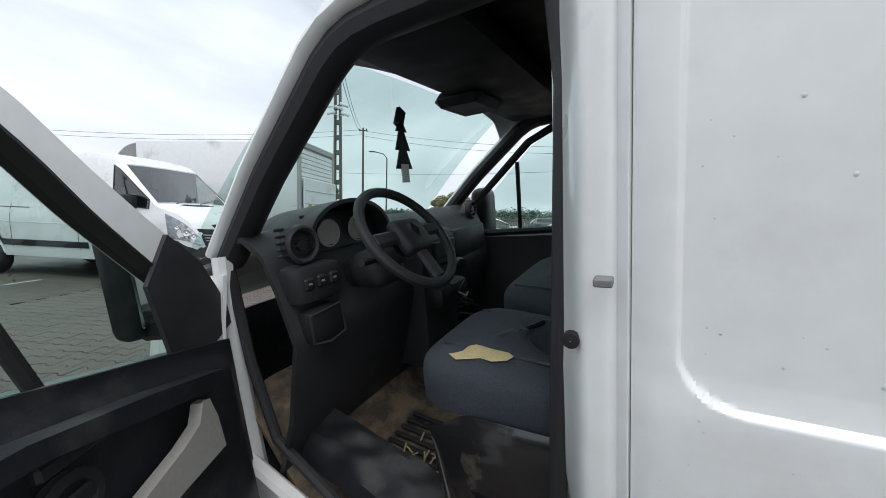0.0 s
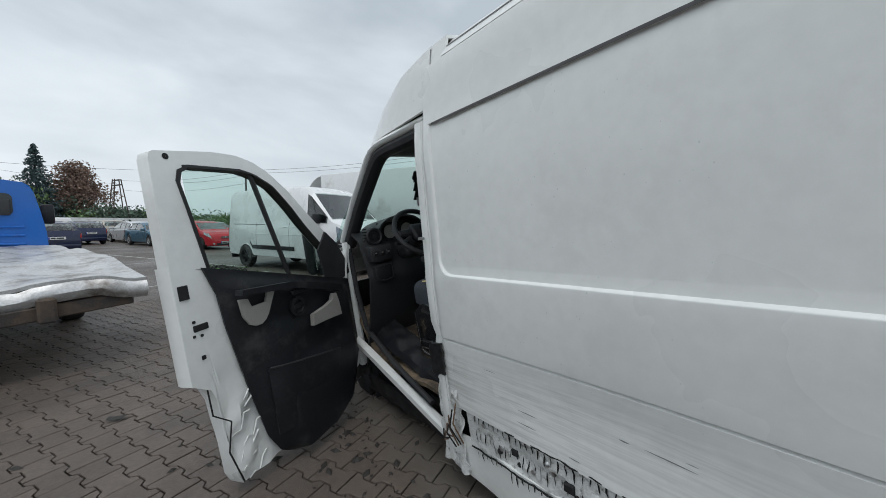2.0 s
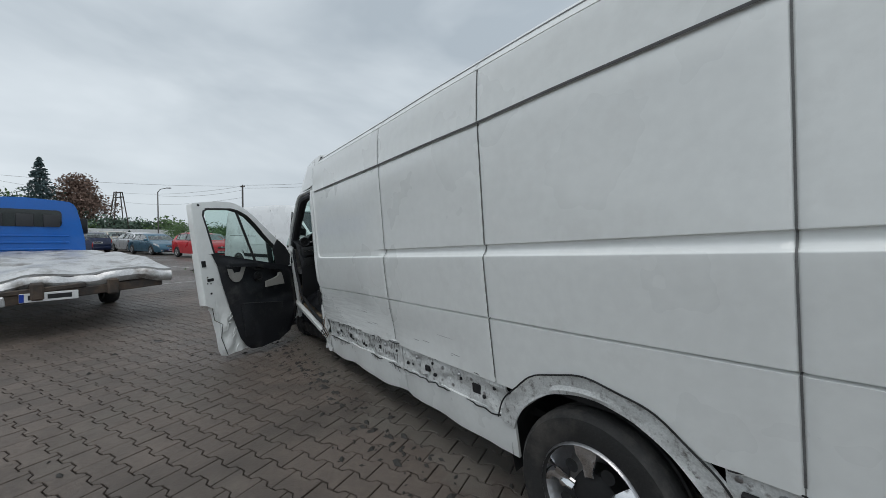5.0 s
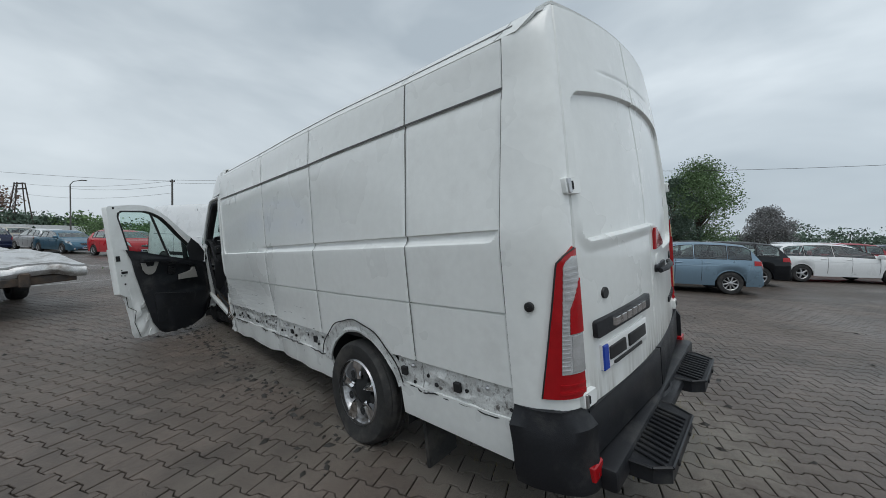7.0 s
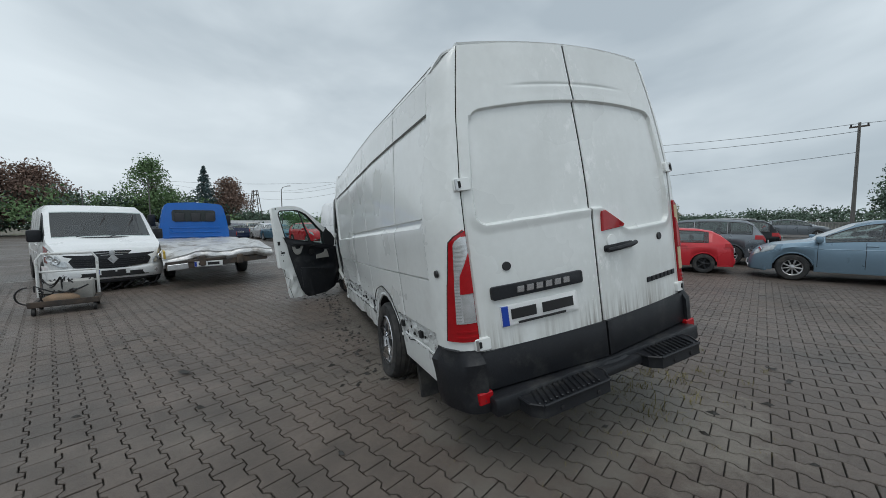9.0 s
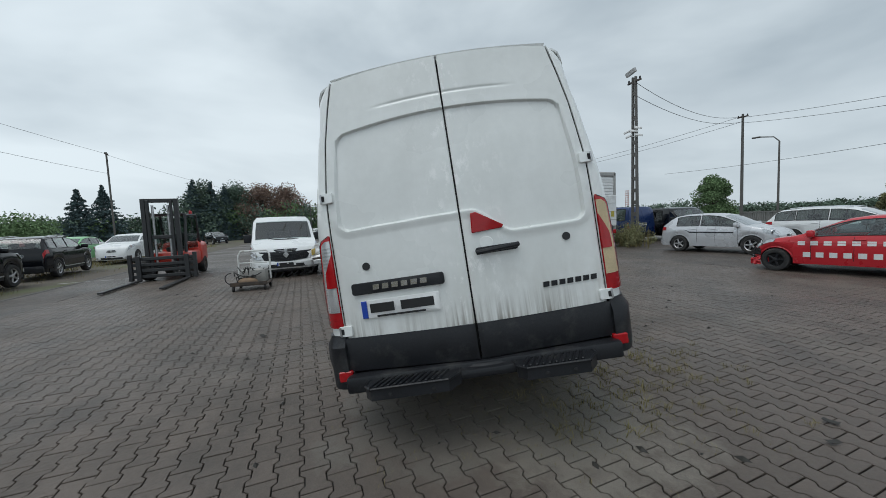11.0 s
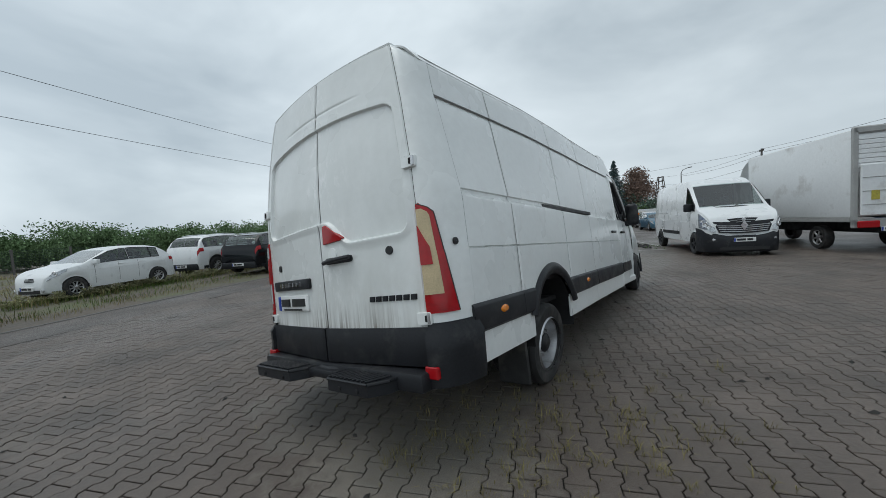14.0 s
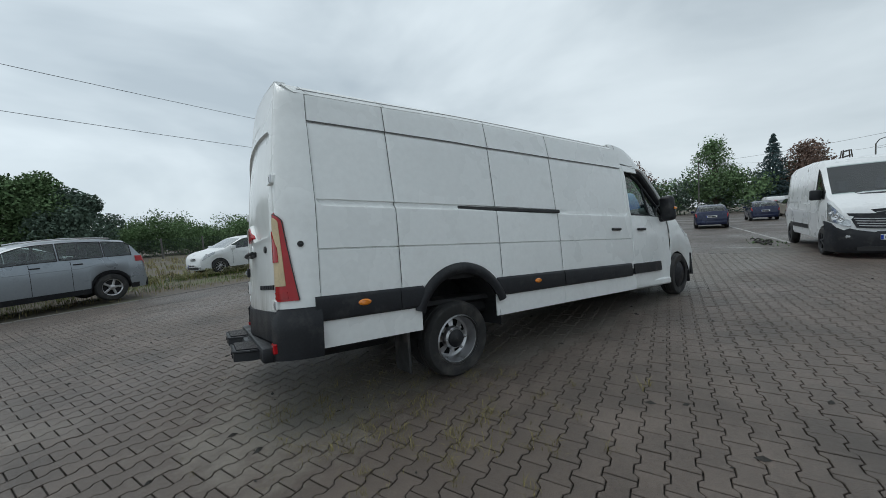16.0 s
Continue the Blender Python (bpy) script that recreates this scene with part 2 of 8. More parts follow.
INK = surface("black_ink", (0.015, 0.015, 0.016), 0.5, var=0.1)
BLUE_BAND = surface("plate_blue", (0.01, 0.05, 0.35), 0.35, var=0.05)
PANE = surface("dark_car_glass", (0.022, 0.028, 0.029), 0.05, var=0.3, scale=3, spec=0.5)
JOINT_LINE = surface("dark_joint_sealant", (0.13, 0.13, 0.13), 0.7, var=0.3, scale=12)
CLEAR = glass("clear_green_glass", (0.66, 0.8, 0.755))
CAR_GLASS = glass("tinted_car_glass", (0.62, 0.7, 0.68), 2.6)
SCREEN_GLASS = glass("car_windscreen_glass", (0.7, 0.78, 0.76), 3.0)
SILVER_TRIM = surface("silver_trim", (0.5, 0.51, 0.52), 0.3, metal=0.35, var=0.1, scale=9, coat=0.5)


def scraped_paint():
    """The van's white with long grey rub marks below the low crease, drawn out along the body."""
    m = VAN_WHITE.copy()
    m.name = "scraped_white_paint"
    n, l = m.node_tree.nodes, m.node_tree.links
    b = n["Principled BSDF"]
    co = n.new("ShaderNodeTexCoord")
    mp = n.new("ShaderNodeMapping")
    mp.inputs["Scale"].default_value = (1, 2.6, 60)
    l.new(co.outputs["Object"], mp.inputs["Vector"])
    st = n.new("ShaderNodeTexNoise")
    st.inputs["Scale"].default_value, st.inputs["Detail"].default_value, st.inputs["Roughness"].default_value = 1.0, 6, .7
    l.new(mp.outputs["Vector"], st.inputs["Vector"])
    big = n.new("ShaderNodeTexNoise")
    big.inputs["Scale"].default_value, big.inputs["Detail"].default_value = 1.7, 3
    l.new(co.outputs["Object"], big.inputs["Vector"])
    xyz = n.new("ShaderNodeSeparateXYZ")
    l.new(co.outputs["Object"], xyz.inputs[0])
    zone = n.new("ShaderNodeMapRange")
    zone.inputs["From Min"].default_value, zone.inputs["From Max"].default_value, zone.inputs["To Min"].default_value, zone.inputs["To Max"].default_value = .0, .1, 1, 0
    l.new(xyz.outputs["Z"], zone.inputs["Value"])
    run = n.new("ShaderNodeMapRange")
    run.inputs["From Min"].default_value, run.inputs["From Max"].default_value = 2.6, 4.2
    l.new(xyz.outputs["Y"], run.inputs["Value"])
    a = n.new("ShaderNodeMapRange")
    a.inputs["From Min"].default_value, a.inputs["From Max"].default_value = .42, .62
    l.new(st.outputs["Fac"], a.inputs["Value"])
    last = a.outputs["Result"]
    for src in (zone.outputs["Result"], run.outputs["Result"], big.outputs["Fac"]):
        k = n.new("ShaderNodeMath")
        k.operation = "MULTIPLY"
        l.new(last, k.inputs[0])
        l.new(src, k.inputs[1])
        last = k.outputs[0]
    mx = n.new("ShaderNodeMix")
    mx.data_type = "RGBA"
    src = b.inputs["Base Color"].links[0].from_socket
    l.new(last, mx.inputs["Factor"])
    l.new(src, mx.inputs["A"])
    mx.inputs["B"].default_value = (.33, .33, .33, 1)
    l.new(mx.outputs["Result"], b.inputs["Base Color"])
    return m


VAN_SCRAPED = scraped_paint()


def rear_paint():
    """The van's white with chalky rub marks along the doors' meeting edge and brown runs of road grime at their foot."""
    m = VAN_WHITE.copy()
    m.name = "grimy_white_paint"
    n, l = m.node_tree.nodes, m.node_tree.links
    b = n["Principled BSDF"]
    co = n.new("ShaderNodeTexCoord")
    xyz = n.new("ShaderNodeSeparateXYZ")
    l.new(co.outputs["Object"], xyz.inputs[0])

    def mapped(src, a0, a1, b0=0.0, b1=1.0):
        r = n.new("ShaderNodeMapRange")
        for key, v in (("From Min", a0), ("From Max", a1), ("To Min", b0), ("To Max", b1)):
            r.inputs[key].default_value = v
        l.new(src, r.inputs["Value"])
        return r.outputs["Result"]

    def noise_at(scale, sc, detail=5, rough=.6):
        mp = n.new("ShaderNodeMapping")
        mp.inputs["Scale"].default_value = scale
        l.new(co.outputs["Object"], mp.inputs["Vector"])
        t = n.new("ShaderNodeTexNoise")
        t.inputs["Scale"].default_value, t.inputs["Detail"].default_value, t.inputs["Roughness"].default_value = sc, detail, rough
        l.new(mp.outputs["Vector"], t.inputs["Vector"])
        return t.outputs["Fac"]

    def times(*srcs):
        last = srcs[0]
        for q in srcs[1:]:
            k = n.new("ShaderNodeMath")
            k.operation = "MULTIPLY"
            l.new(last, k.inputs[0])
            l.new(q, k.inputs[1])
            last = k.outputs[0]
        return last

    def over(base, fac, col):
        mx = n.new("ShaderNodeMix")
        mx.data_type = "RGBA"
        l.new(fac, mx.inputs["Factor"])
        l.new(base, mx.inputs["A"])
        mx.inputs["B"].default_value = (*col, 1)
        return mx.outputs["Result"]

    dull = over(b.inputs["Base Color"].links[0].from_socket, mapped(noise_at((1, 1, .6), 3.0), .35, .75, .15, .75), (.64, .655, .635))
    ab = n.new("ShaderNodeMath")
    ab.operation = "ABSOLUTE"
    l.new(xyz.outputs["X"], ab.inputs[0])
    chalk = times(mapped(noise_at((1, 1, .55), 15, 8, .72), .53, .63), mapped(ab.outputs[0], .04, .4, 1, .0), mapped(noise_at((1, 1, 1), 3.5, 2), .42, .56))
    dull = over(dull, chalk, (.9, .9, .89))
    runs = times(mapped(noise_at((34, 1, 1.1), 1.0, 4), .42, .66), mapped(xyz.outputs["Z"], -.32, -.13, 1, 0), mapped(noise_at((1, 1, .2), 3.0, 3), .38, .6))
    film = times(mapped(xyz.outputs["Z"], -.33, .15, .55, 0), mapped(noise_at((3, 1, 1), 4.0, 6), .4, .75))
    out = over(over(dull, film, (.5, .49, .45)), runs, (.2, .18, .15))
    l.new(out, b.inputs["Base Color"])
    return m


REAR_PAINT = rear_paint()
# ---- parked vehicles ----
TOPS = {
    "hatch": [(0, .40), (.008, .58), (.03, .70), (.085, .85), (.14, .935), (.23, .98), (.38, 1), (.48, .985), (.56, .945), (.76, .68), (.785, .655), (.90, .595), (.96, .525), (.99, .44), (1, .28)],
    "suv": [(0, .40), (.008, .60), (.025, .69), (.06, .86), (.10, .95), (.2, .985), (.36, 1), (.48, .985), (.56, .94), (.725, .70), (.755, .68), (.90, .63), (.965, .56), (.99, .47), (1, .30)],
    "wagon": [(0, .40), (.006, .58), (.02, .66), (.07, .88), (.11, .955), (.22, .99), (.38, 1), (.48, .98), (.55, .93), (.72, .675), (.745, .65), (.89, .585), (.96, .505), (.99, .42), (1, .28)],
    "sedan": [(0, .42), (.008, .60), (.025, .66), (.12, .70), (.16, .715), (.27, .93), (.34, .985), (.44, 1), (.51, .975), (.57, .91), (.69, .675), (.715, .65), (.88, .575), (.955, .50), (.985, .42), (1, .28)],
    "van": [(0, .30), (.004, .62), (.012, .90), (.03, .975), (.1, .99), (.5, 1), (.66, .985), (.705, .955), (.735, .91), (.868, .60), (.885, .575), (.95, .525), (.98, .47), (.995, .39), (1, .22)],
}
BELT = {"hatch": .645, "suv": .66, "wagon": .635, "sedan": .645, "van": .56}


class Shape:
    """The skin of a car: pt(u, s, side) with u from tail to nose and s from the sill (0) over the roof's edge (6) to the roof's middle (9)."""

    def __init__(self, kind, L, W, H, wheel, rear, front, sill=None):
        self.kind, self.L, self.W, self.H, self.wheel = kind, L, W, H, wheel
        self.axles = (rear, front)
        self.sill = sill or 0.16 * H
        self.tumble = {"van": .1, "suv": .2}.get(kind, .235)

    def ring(self, u):
        L, W, H = self.L, self.W, self.H
        zt = ramp(u, TOPS[self.kind]) * H
        w = W / 2 * ramp(u, [(0, .84), (.02, .92), (.1, .985), (.3, 1), (.7, 1), (.86, .975), (.93, .925), (.97, .84), (.99, .74), (1, .62)]) if self.kind != "van" else W / 2 * ramp(u, [(0, .9), (.02, .95), (.1, .99), (.3, 1), (.8, 1), (.9, .975), (.96, .93), (.99, .86), (1, .76)])
        belt = min(BELT[self.kind] * H * (1 + .04 * (.6 - u)), zt - .012)
        zb = self.sill
        y = (u - .5) * L
        for a in self.axles:
            R = self.wheel * 1.17
            d = abs(y - a)
            if d < R:
                zb = max(zb, self.wheel * .97 + math.sqrt(R * R - d * d))
        zb = min(zb, belt - .06)
        g = max(0.0, zt - belt) / (H * (1 - BELT[self.kind]))
        wr = w * (.955 - self.tumble * min(1, g) ** .8)
        p = [(.95 * w, zb), (.985 * w, zb + .28 * (belt - zb)), (w, zb + .62 * (belt - zb)), (.985 * w, belt - .05 * H), (.955 * w, belt)]
        a, b = Vector(p[4]), Vector((wr, zt))
        p += [tuple(a.lerp(b, .1)), tuple(a.lerp(b, .86)), (wr * .9, zt - .006), (wr * .5, zt + .008), (0, zt + .012)]
        return p, y

    def pt(self, u, s, side=1, off=0.0):
        def at(u, s):
            ring, y = self.ring(min(1, max(0, u)))
            i = min(8, max(0, int(s)))
            f = s - i
            return Vector((side * (ring[i][0] * (1 - f) + ring[i + 1][0] * f), y, ring[i][1] * (1 - f) + ring[i + 1][1] * f))
        q = at(u, s)
        if off:
            a = at(u + .004, s) - at(u - .004, s)
            b = at(u, min(9, s + .05)) - at(u, max(0, s - .05))
            n = a.cross(b)
            if n.length > 1e-9:
                n.normalize()
                if n.x * side < 0 and abs(n.x) > abs(n.z):
                    n = -n
                elif abs(n.x) <= abs(n.z) and n.z < 0:
                    n = -n
                q = q + n * off
        return q

    def body(self, panes=(), screens=()):
        """The shell, open where panes (u0, u1) sit in the sides and screens (u0, u1) between the pillars."""
        us = set(lin(0, 1, 46)) | {k for k, _ in TOPS[self.kind]} | {u for q in (*panes, *screens) for u in q}
        for a in self.axles:
            c, R = a / self.L + .5, self.wheel * 1.17 / self.L
            us |= {c + R * math.cos(math.pi * i / 14) for i in range(15)} | {c - R * 1.002, c + R * 1.002}
        us = sorted(u for u in us if 0 <= u <= 1)
        V, F, n = [], [], 19
        for u in us:
            r, y = self.ring(u)
            V += [(x, y, z) for x, z in r] + [(-x, y, z) for x, z in r[-2::-1]]
        for i in range(len(us) - 1):
            m = (us[i] + us[i + 1]) / 2
            side_open = any(a < m < b for a, b in panes)
            top_open = any(a < m < b for a, b in screens)
            for j in range(n - 1):
                if (side_open and j in (5, 12)) or (top_open and 7 <= j <= 10):
                    continue
                F.append((i * n + j, (i + 1) * n + j, (i + 1) * n + j + 1, i * n + j + 1))
        F.append(tuple(range(n)))
        F.append(tuple((len(us) - 1) * n + j for j in range(n))[::-1])
        return V, F

    def patch(self, u0, u1, s0, s1, side, off=.006, nu=8, ns=5, skew=0.0):
        f = (lambda u, s: self.pt(u + skew * (s - s0), s, side, off))
        us, ss = lin(u0, u1, nu), lin(s0, s1, ns)
        if u1 - u0 > .03:
            us = sorted(set(us) | {u for u in set(lin(0, 1, 46)) | {k for k, _ in TOPS[self.kind]} if u0 < u < u1})
        return sheet(f, us, ss) if side < 0 else sheet(f, us[::-1], ss)

    def across(self, u0, u1, s0, off=.006, nu=6, nq=11):
        us = sorted(set(lin(u0, u1, nu)) | {k for k, _ in TOPS[self.kind] if u0 < k < u1})
        ss = [s0, 7.5, 8.0, 8.5, 8.96]
        cols = [(s, -1) for s in ss] + [(9.0, 1)] + [(s, 1) for s in ss[::-1]]
        return sheet(lambda u, c: self.pt(u, c[0], c[1], off), us[::-1], cols)


def wheel_parts(parent, x, y, r, side, rim_mat, width=.2, spokes=5):
    """A wheel with its tyre, rim and hub, its outer face towards side."""
    w = width
    tyre = lathe([(r * .62, -w / 2), (r * .72, -w / 2 - .01), (r * .93, -w / 2), (r * .985, -w * .36), (r, -w * .2), (r, w * .2), (r * .985, w * .36), (r * .93, w / 2), (r * .72, w / 2 + .01), (r * .62, w / 2), (r * .6, 0)], 28)
    t = part("wheel", moved(tyre, pose(x, y, r)), RUBBER, parent, "black rubber tyre")
    f = side * w * .42
    dish = lathe([(r * .63, f + side * .012), (r * .66, f), (r * .6, f - side * .02), (r * .55, f - side * .05), (.02, f - side * .05)], 28)
    part("rim_well", moved(dish, pose(x, y, r)), GAP, t)
    bits = [lathe([(r * .66, f - side * .03), (r * .665, f + side * .004), (r * .62, f + side * .012), (r * .56, f - side * .006), (r * .56, f - side * .02)], 28), lathe([(r * .2, f - side * .05), (r * .19, f), (r * .1, f + side * .012), (.001, f + side * .012)], 16)]
    for i in range(spokes):
        bits.append(moved(block(f - .03 if side > 0 else f - .005, f + .005 if side > 0 else f + .03, -r * (.075 if spokes < 8 else .05), r * (.075 if spokes < 8 else .05), r * .12, r * .6, .008), pose(0, 0, 0, 360 * i / spokes + 17, 0, 0)))
    part("rim", moved(join(*bits), pose(x, y, r)), rim_mat, t, "rim with spokes")


def plate_bars(parent, x, y, z, face, w=.52, lean=0.0):
    """A number plate with a blue band and plain dark bars; face: 1 looks forward, -1 to the rear."""
    p = part("number_plate", block(x - w / 2, x + w / 2, y - .008, y + .008, z - .057, z + .057, .004), PLATE, parent, "white number plate")
    part("plate_band", block(x - w / 2 * face * -1 - .04 * (face > 0), x - w / 2 * face * -1 + .04 * (face < 0), y + face * .006, y + face * .0105, z - .05, z + .05, 0), BLUE_BAND, p)
    part("plate_bar", block(x - w * .36, x - w * .1, y + face * .006, y + face * .0105, z - .028, z + .032, 0), INK, p)
    part("plate_bar", block(x - w * .04, x + w * .38, y + face * .006, y + face * .0105, z - .028, z + .032, 0), INK, p)


def car(name, label, category, kind, L, W, H, x, y, turn, paint, rim=STEEL, r=.31, rear=None, front=None, panes=(), spokes=5, clad=False, rails=False, group="", strip=False, chrome=False):
    """A parked car, tail to nose along its own y axis. panes: (u0, u1) of the side windows."""
    rear = rear if rear is not None else -L * .5 + .19 * L
    front = front if front is not None else L * .5 - .2 * L
    th = thing(name, label, category, pose(x, y, 0, 0, 0, turn), group)
    s = Shape(kind, L, W, H, r, rear, front)
    tops = {"hatch": (.575, .75, .035, .125), "suv": (.57, .715, .03, .09), "wagon": (.56, .71, .026, .09), "sedan": (.585, .68, .165, .255), "van": (.742, .862, .006, .02)}[kind]
    screens = [tops[:2]] + ([tops[2:]] if kind != "van" else [])
    part("body", s.body(panes, screens), paint, th, smooth=True, angle=40)
    # dark cabin with seats behind the glass
    bz = BELT[kind] * H
    lo, hi = (min(u for q in panes for u in q), .66) if kind != "van" else (.56, .78)
    ya, yb = (lo - .5) * L, (hi - .5) * L
    cw = W * .36
    part("cabin", join(block(-W * .43, W * .43, ya, yb + .1 * L, s.sill + .1, bz - .16, .02), block(-cw, cw, yb, yb + .09 * L, bz - .2, bz - .02, .05)), CABIN, th, "dark cabin floor and dashboard")
    rows = (.47, .27) if kind != "van" else (.62,)
    for u in rows:
        for q in ((-.5, .5) if u != .27 else (-.62, 0, .62)):
            yy = (u - .5) * L
            w = .24 if u != .27 else .18
            part("seat_back", join(block(q * cw - w * .9, q * cw + w * .9, yy - .06, yy + .06, bz - .3, bz + .07 * H, .05), block(q * cw - .12, q * cw + .12, yy - .06, yy + .03, bz + .08 * H, bz + .19 * H, .04)), SEAT_CLOTH, th, "dark seat back with head restraint")
    if kind == "van":
        part("partition", block(-W * .44, W * .44, (.5 - .5) * L, (.51 - .5) * L, s.sill + .1, H * .93, .02), CABIN, th)
    part("underbody", block(-W * .40, W * .40, -L * .46, L * .46, s.sill + .01, s.sill + .32, .03), GAP, th)
    for side in (1, -1):
        for u0, u1 in panes:
            wn_ = part("side_window", s.patch(u0 - .002, u1 + .002, 5.0, 6.0, side, .003, 9, 4), CAR_GLASS, th, "tinted side window")
            wn_.visible_shadow = False
            edge_line = [s.pt(u, 5.0, side, .004) for u in lin(u0, u1, 7)] + [s.pt(u, 6.0, side, .004) for u in lin(u1, u0, 7)]
            part("window_seal", tube(edge_line + edge_line[:1], .011, 5), INK, wn_)
        if kind != "van":
            hl = part("headlight", s.patch(.885, .985, 2.75, 4.3, side, .012, 11, 6, -.012), HEADLAMP, th, "clear headlight")
            p = s.pt(.945, 3.7, side, .012)
            part("lamp_bowl", moved(lathe([(.07, 0), (.062, .012), (.02, .006), (.001, .014)], 14), pose(p.x, p.y, p.z, 0, 0, 90 - side * 25)), CHROME, hl)
        if kind == "van":
            part("tail_light", s.patch(.001, .02, 1.9, 3.6, side, .008, 4, 5), RED_LENS, th, "red tail light")
        else:
            part("tail_light", s.patch(.006, .06, 2.75, 4.25, side, .009, 6, 4), RED_LENS, th, "red tail light")
        for u in (.36, .52, .70) if kind != "van" else (.30, .58, .80):
            part("door_gap", s.patch(u - .0012, u + .0012, .6, 4.2, side, .0025, 2, 8), GAP, th)
        for u in (.33, .50) if kind != "van" else (.55, .62):
            p = s.pt(u, 3.15, side)
            part("door_handle", block(p.x - .02, p.x + .02, p.y - .09, p.y + .09, p.z - .015, p.z + .015, .008), paint if not clad else BLACK_TRIM, th)
        um = .70 if kind != "van" else .80
        p = s.pt(um, 4.2, side)
        k = 1.7 if kind == "van" else 1.0
        part("mirror", block(min(p.x - side * .02, p.x + side * .2), max(p.x - side * .02, p.x + side * .2), p.y - .07, p.y + .05, p.z + .0, p.z + .15 * k, .035, 2), paint if kind != "van" else BLACK_TRIM, th, "door mirror")
        if clad:
            part("sill_cladding", s.patch(.05, .95, .0, .55, side, .012, 44, 3), BLACK_TRIM, th, "black plastic cladding")
        if rails:
            part("roof_rail", tube([s.pt(u, 7.0, side, .035) for u in lin(.16, .52, 8)], .014, 6), CHROME, th, "roof rail")
        for ya in (rear, front):
            wheel_parts(th, side * (W / 2 - .115), ya, r, side, rim, spokes=spokes)
    part("windscreen", s.across(tops[0] - .004, tops[1] + .004, 7.0, .004), SCREEN_GLASS, th, "raked glass windscreen").visible_shadow = False
    if kind != "van":
        part("rear_window", s.across(tops[2], tops[3], 7.0, .004), CAR_GLASS, th, "tinted rear window").visible_shadow = False
    for side in (1, -1):
        for ya in (rear, front):
            R = r * 1.17
            arch = [s.pt(.5 + (ya + R * math.cos(a)) / L, 0, side, 0) for a in lin(.25, math.pi - .25, 13)]
            part("arch_lip", tube(arch, .016, 6), BLACK_TRIM if clad else paint, th)
        part("door_crease", tube([s.pt(u, 2.6 if kind != "van" else 2.2, side, .0) for u in lin(.2, .8, 16)], .008, 5), paint, th)
    zg = H * .36
    g = part("grille", sheet(lambda q, v: (q * W * (.2 + .03 * v), L / 2 + .012 - .09 * q * q - .035 * v, zg + H * (.03 + .065 * v - .012 * q * q)), lin(1, -1, 11), lin(0, 1, 4), .03), BLACK_TRIM, th, "dark grille")
    for v in (.25, .6):
        part("grille_bar", sheet(lambda q, w: (q * W * .19, L / 2 + .024 - .09 * q * q - .035 * v, zg + H * (.03 + .065 * v - .012 * q * q) + .012 * w), lin(1, -1, 9), [0, 1], .008), SILVER_TRIM, g, "silver bar")
    part("badge", moved(lathe([(.05, 0), (.045, .012), (.001, .016)], 16), pose(0, L / 2 + .012, zg + .075 * H, 0, 0, 90)), SILVER_TRIM, g, "round silver badge")
    part("front_bumper", sheet(lambda q, v: (q * W * .455, L / 2 + .035 - .34 * abs(q) ** 2.6 - .02 * (2 * v - 1) ** 2, .19 + .17 * H * v), lin(1, -1, 17), lin(0, 1, 6), .04), paint if not clad and kind != "van" else BLACK_TRIM, th)
    part("rear_bumper", block(-W * .42, W * .42, -L / 2 - .04, -L / 2 + .1, .24, .24 + .16 * H, .05, 2), paint if not clad and kind != "van" else BLACK_TRIM, th)
    part("air_intake", sheet(lambda q, v: (q * W * .3, L / 2 + .04 - .05 * q * q, .22 + .07 * H * v), lin(1, -1, 9), [0, .5, 1], .03), INK, th, "black lower intake")
    for side in (1, -1):
        part("fog_lamp", moved(lathe([(.05, 0), (.045, .015), (.001, .02)], 14), pose(side * W * .34, L / 2 + .005, .2 + .07 * H, 0, 0, 90 - side * 12)), LAMP_IN, th)
        if strip:
            part("rub_strip", s.patch(.24, .67, 2.3, 2.5, side, .012, 20, 3), BLACK_TRIM, th, "black rubbing strip")
        if chrome:
            part("sill_strip", s.patch(.24, .70, .5, .66, side, .018, 20, 3), SILVER_TRIM, th, "chrome sill strip")
            part("window_strip", s.patch(min(u for q in panes for u in q) - .005, .68, 4.86, 5.02, side, .01, 20, 3), SILVER_TRIM, th, "chrome window strip")
    plate_bars(th, 0, L / 2 + (.04 if kind != "van" else .075), .2 + .115 * H, 1)
    plate_bars(th, 0, -L / 2 - .05, (.24 + .1 * H) if kind == "suv" else .5 * H, -1)
    return th, s


def carpaint(name, col, rough=.3, metal=.0, coat=.35, spec=.4):
    return surface("paint_" + name, col, rough, metal=metal, var=.06, scale=2, coat=coat, dirt=tuple(c * .6 + .008 for c in col), dscale=2.5, dcut=.66, spec=spec)


P_WHITE = carpaint("white", (.74, .75, .75))
P_SILVER = carpaint("silver", (.58, .59, .61), .3, .25)
P_GREY = carpaint("grey", (.16, .18, .2), .32, .5)
P_BLACK = carpaint("black", (.0045, .0055, .0075), .12, 0, .2, .25)
P_DBLUE = carpaint("dark_blue", (.012, .018, .05), .25, .2)
P_BLUE = carpaint("blue_grey", (.17, .25, .32), .32, .4)
P_TEAL = carpaint("teal_blue", (.06, .14, .2), .32, .4)
P_RED = carpaint("red", (.5, .02, .03), .3)
P_DRED = carpaint("dark_red", (.28, .012, .025), .3)
P_BEIGE = carpaint("beige", (.38, .35, .3), .35, .4)
P_GREEN = carpaint("light_green", (.2, .5, .22), .35)
P_LGREY = carpaint("light_grey", (.3, .33, .36), .32, .45)
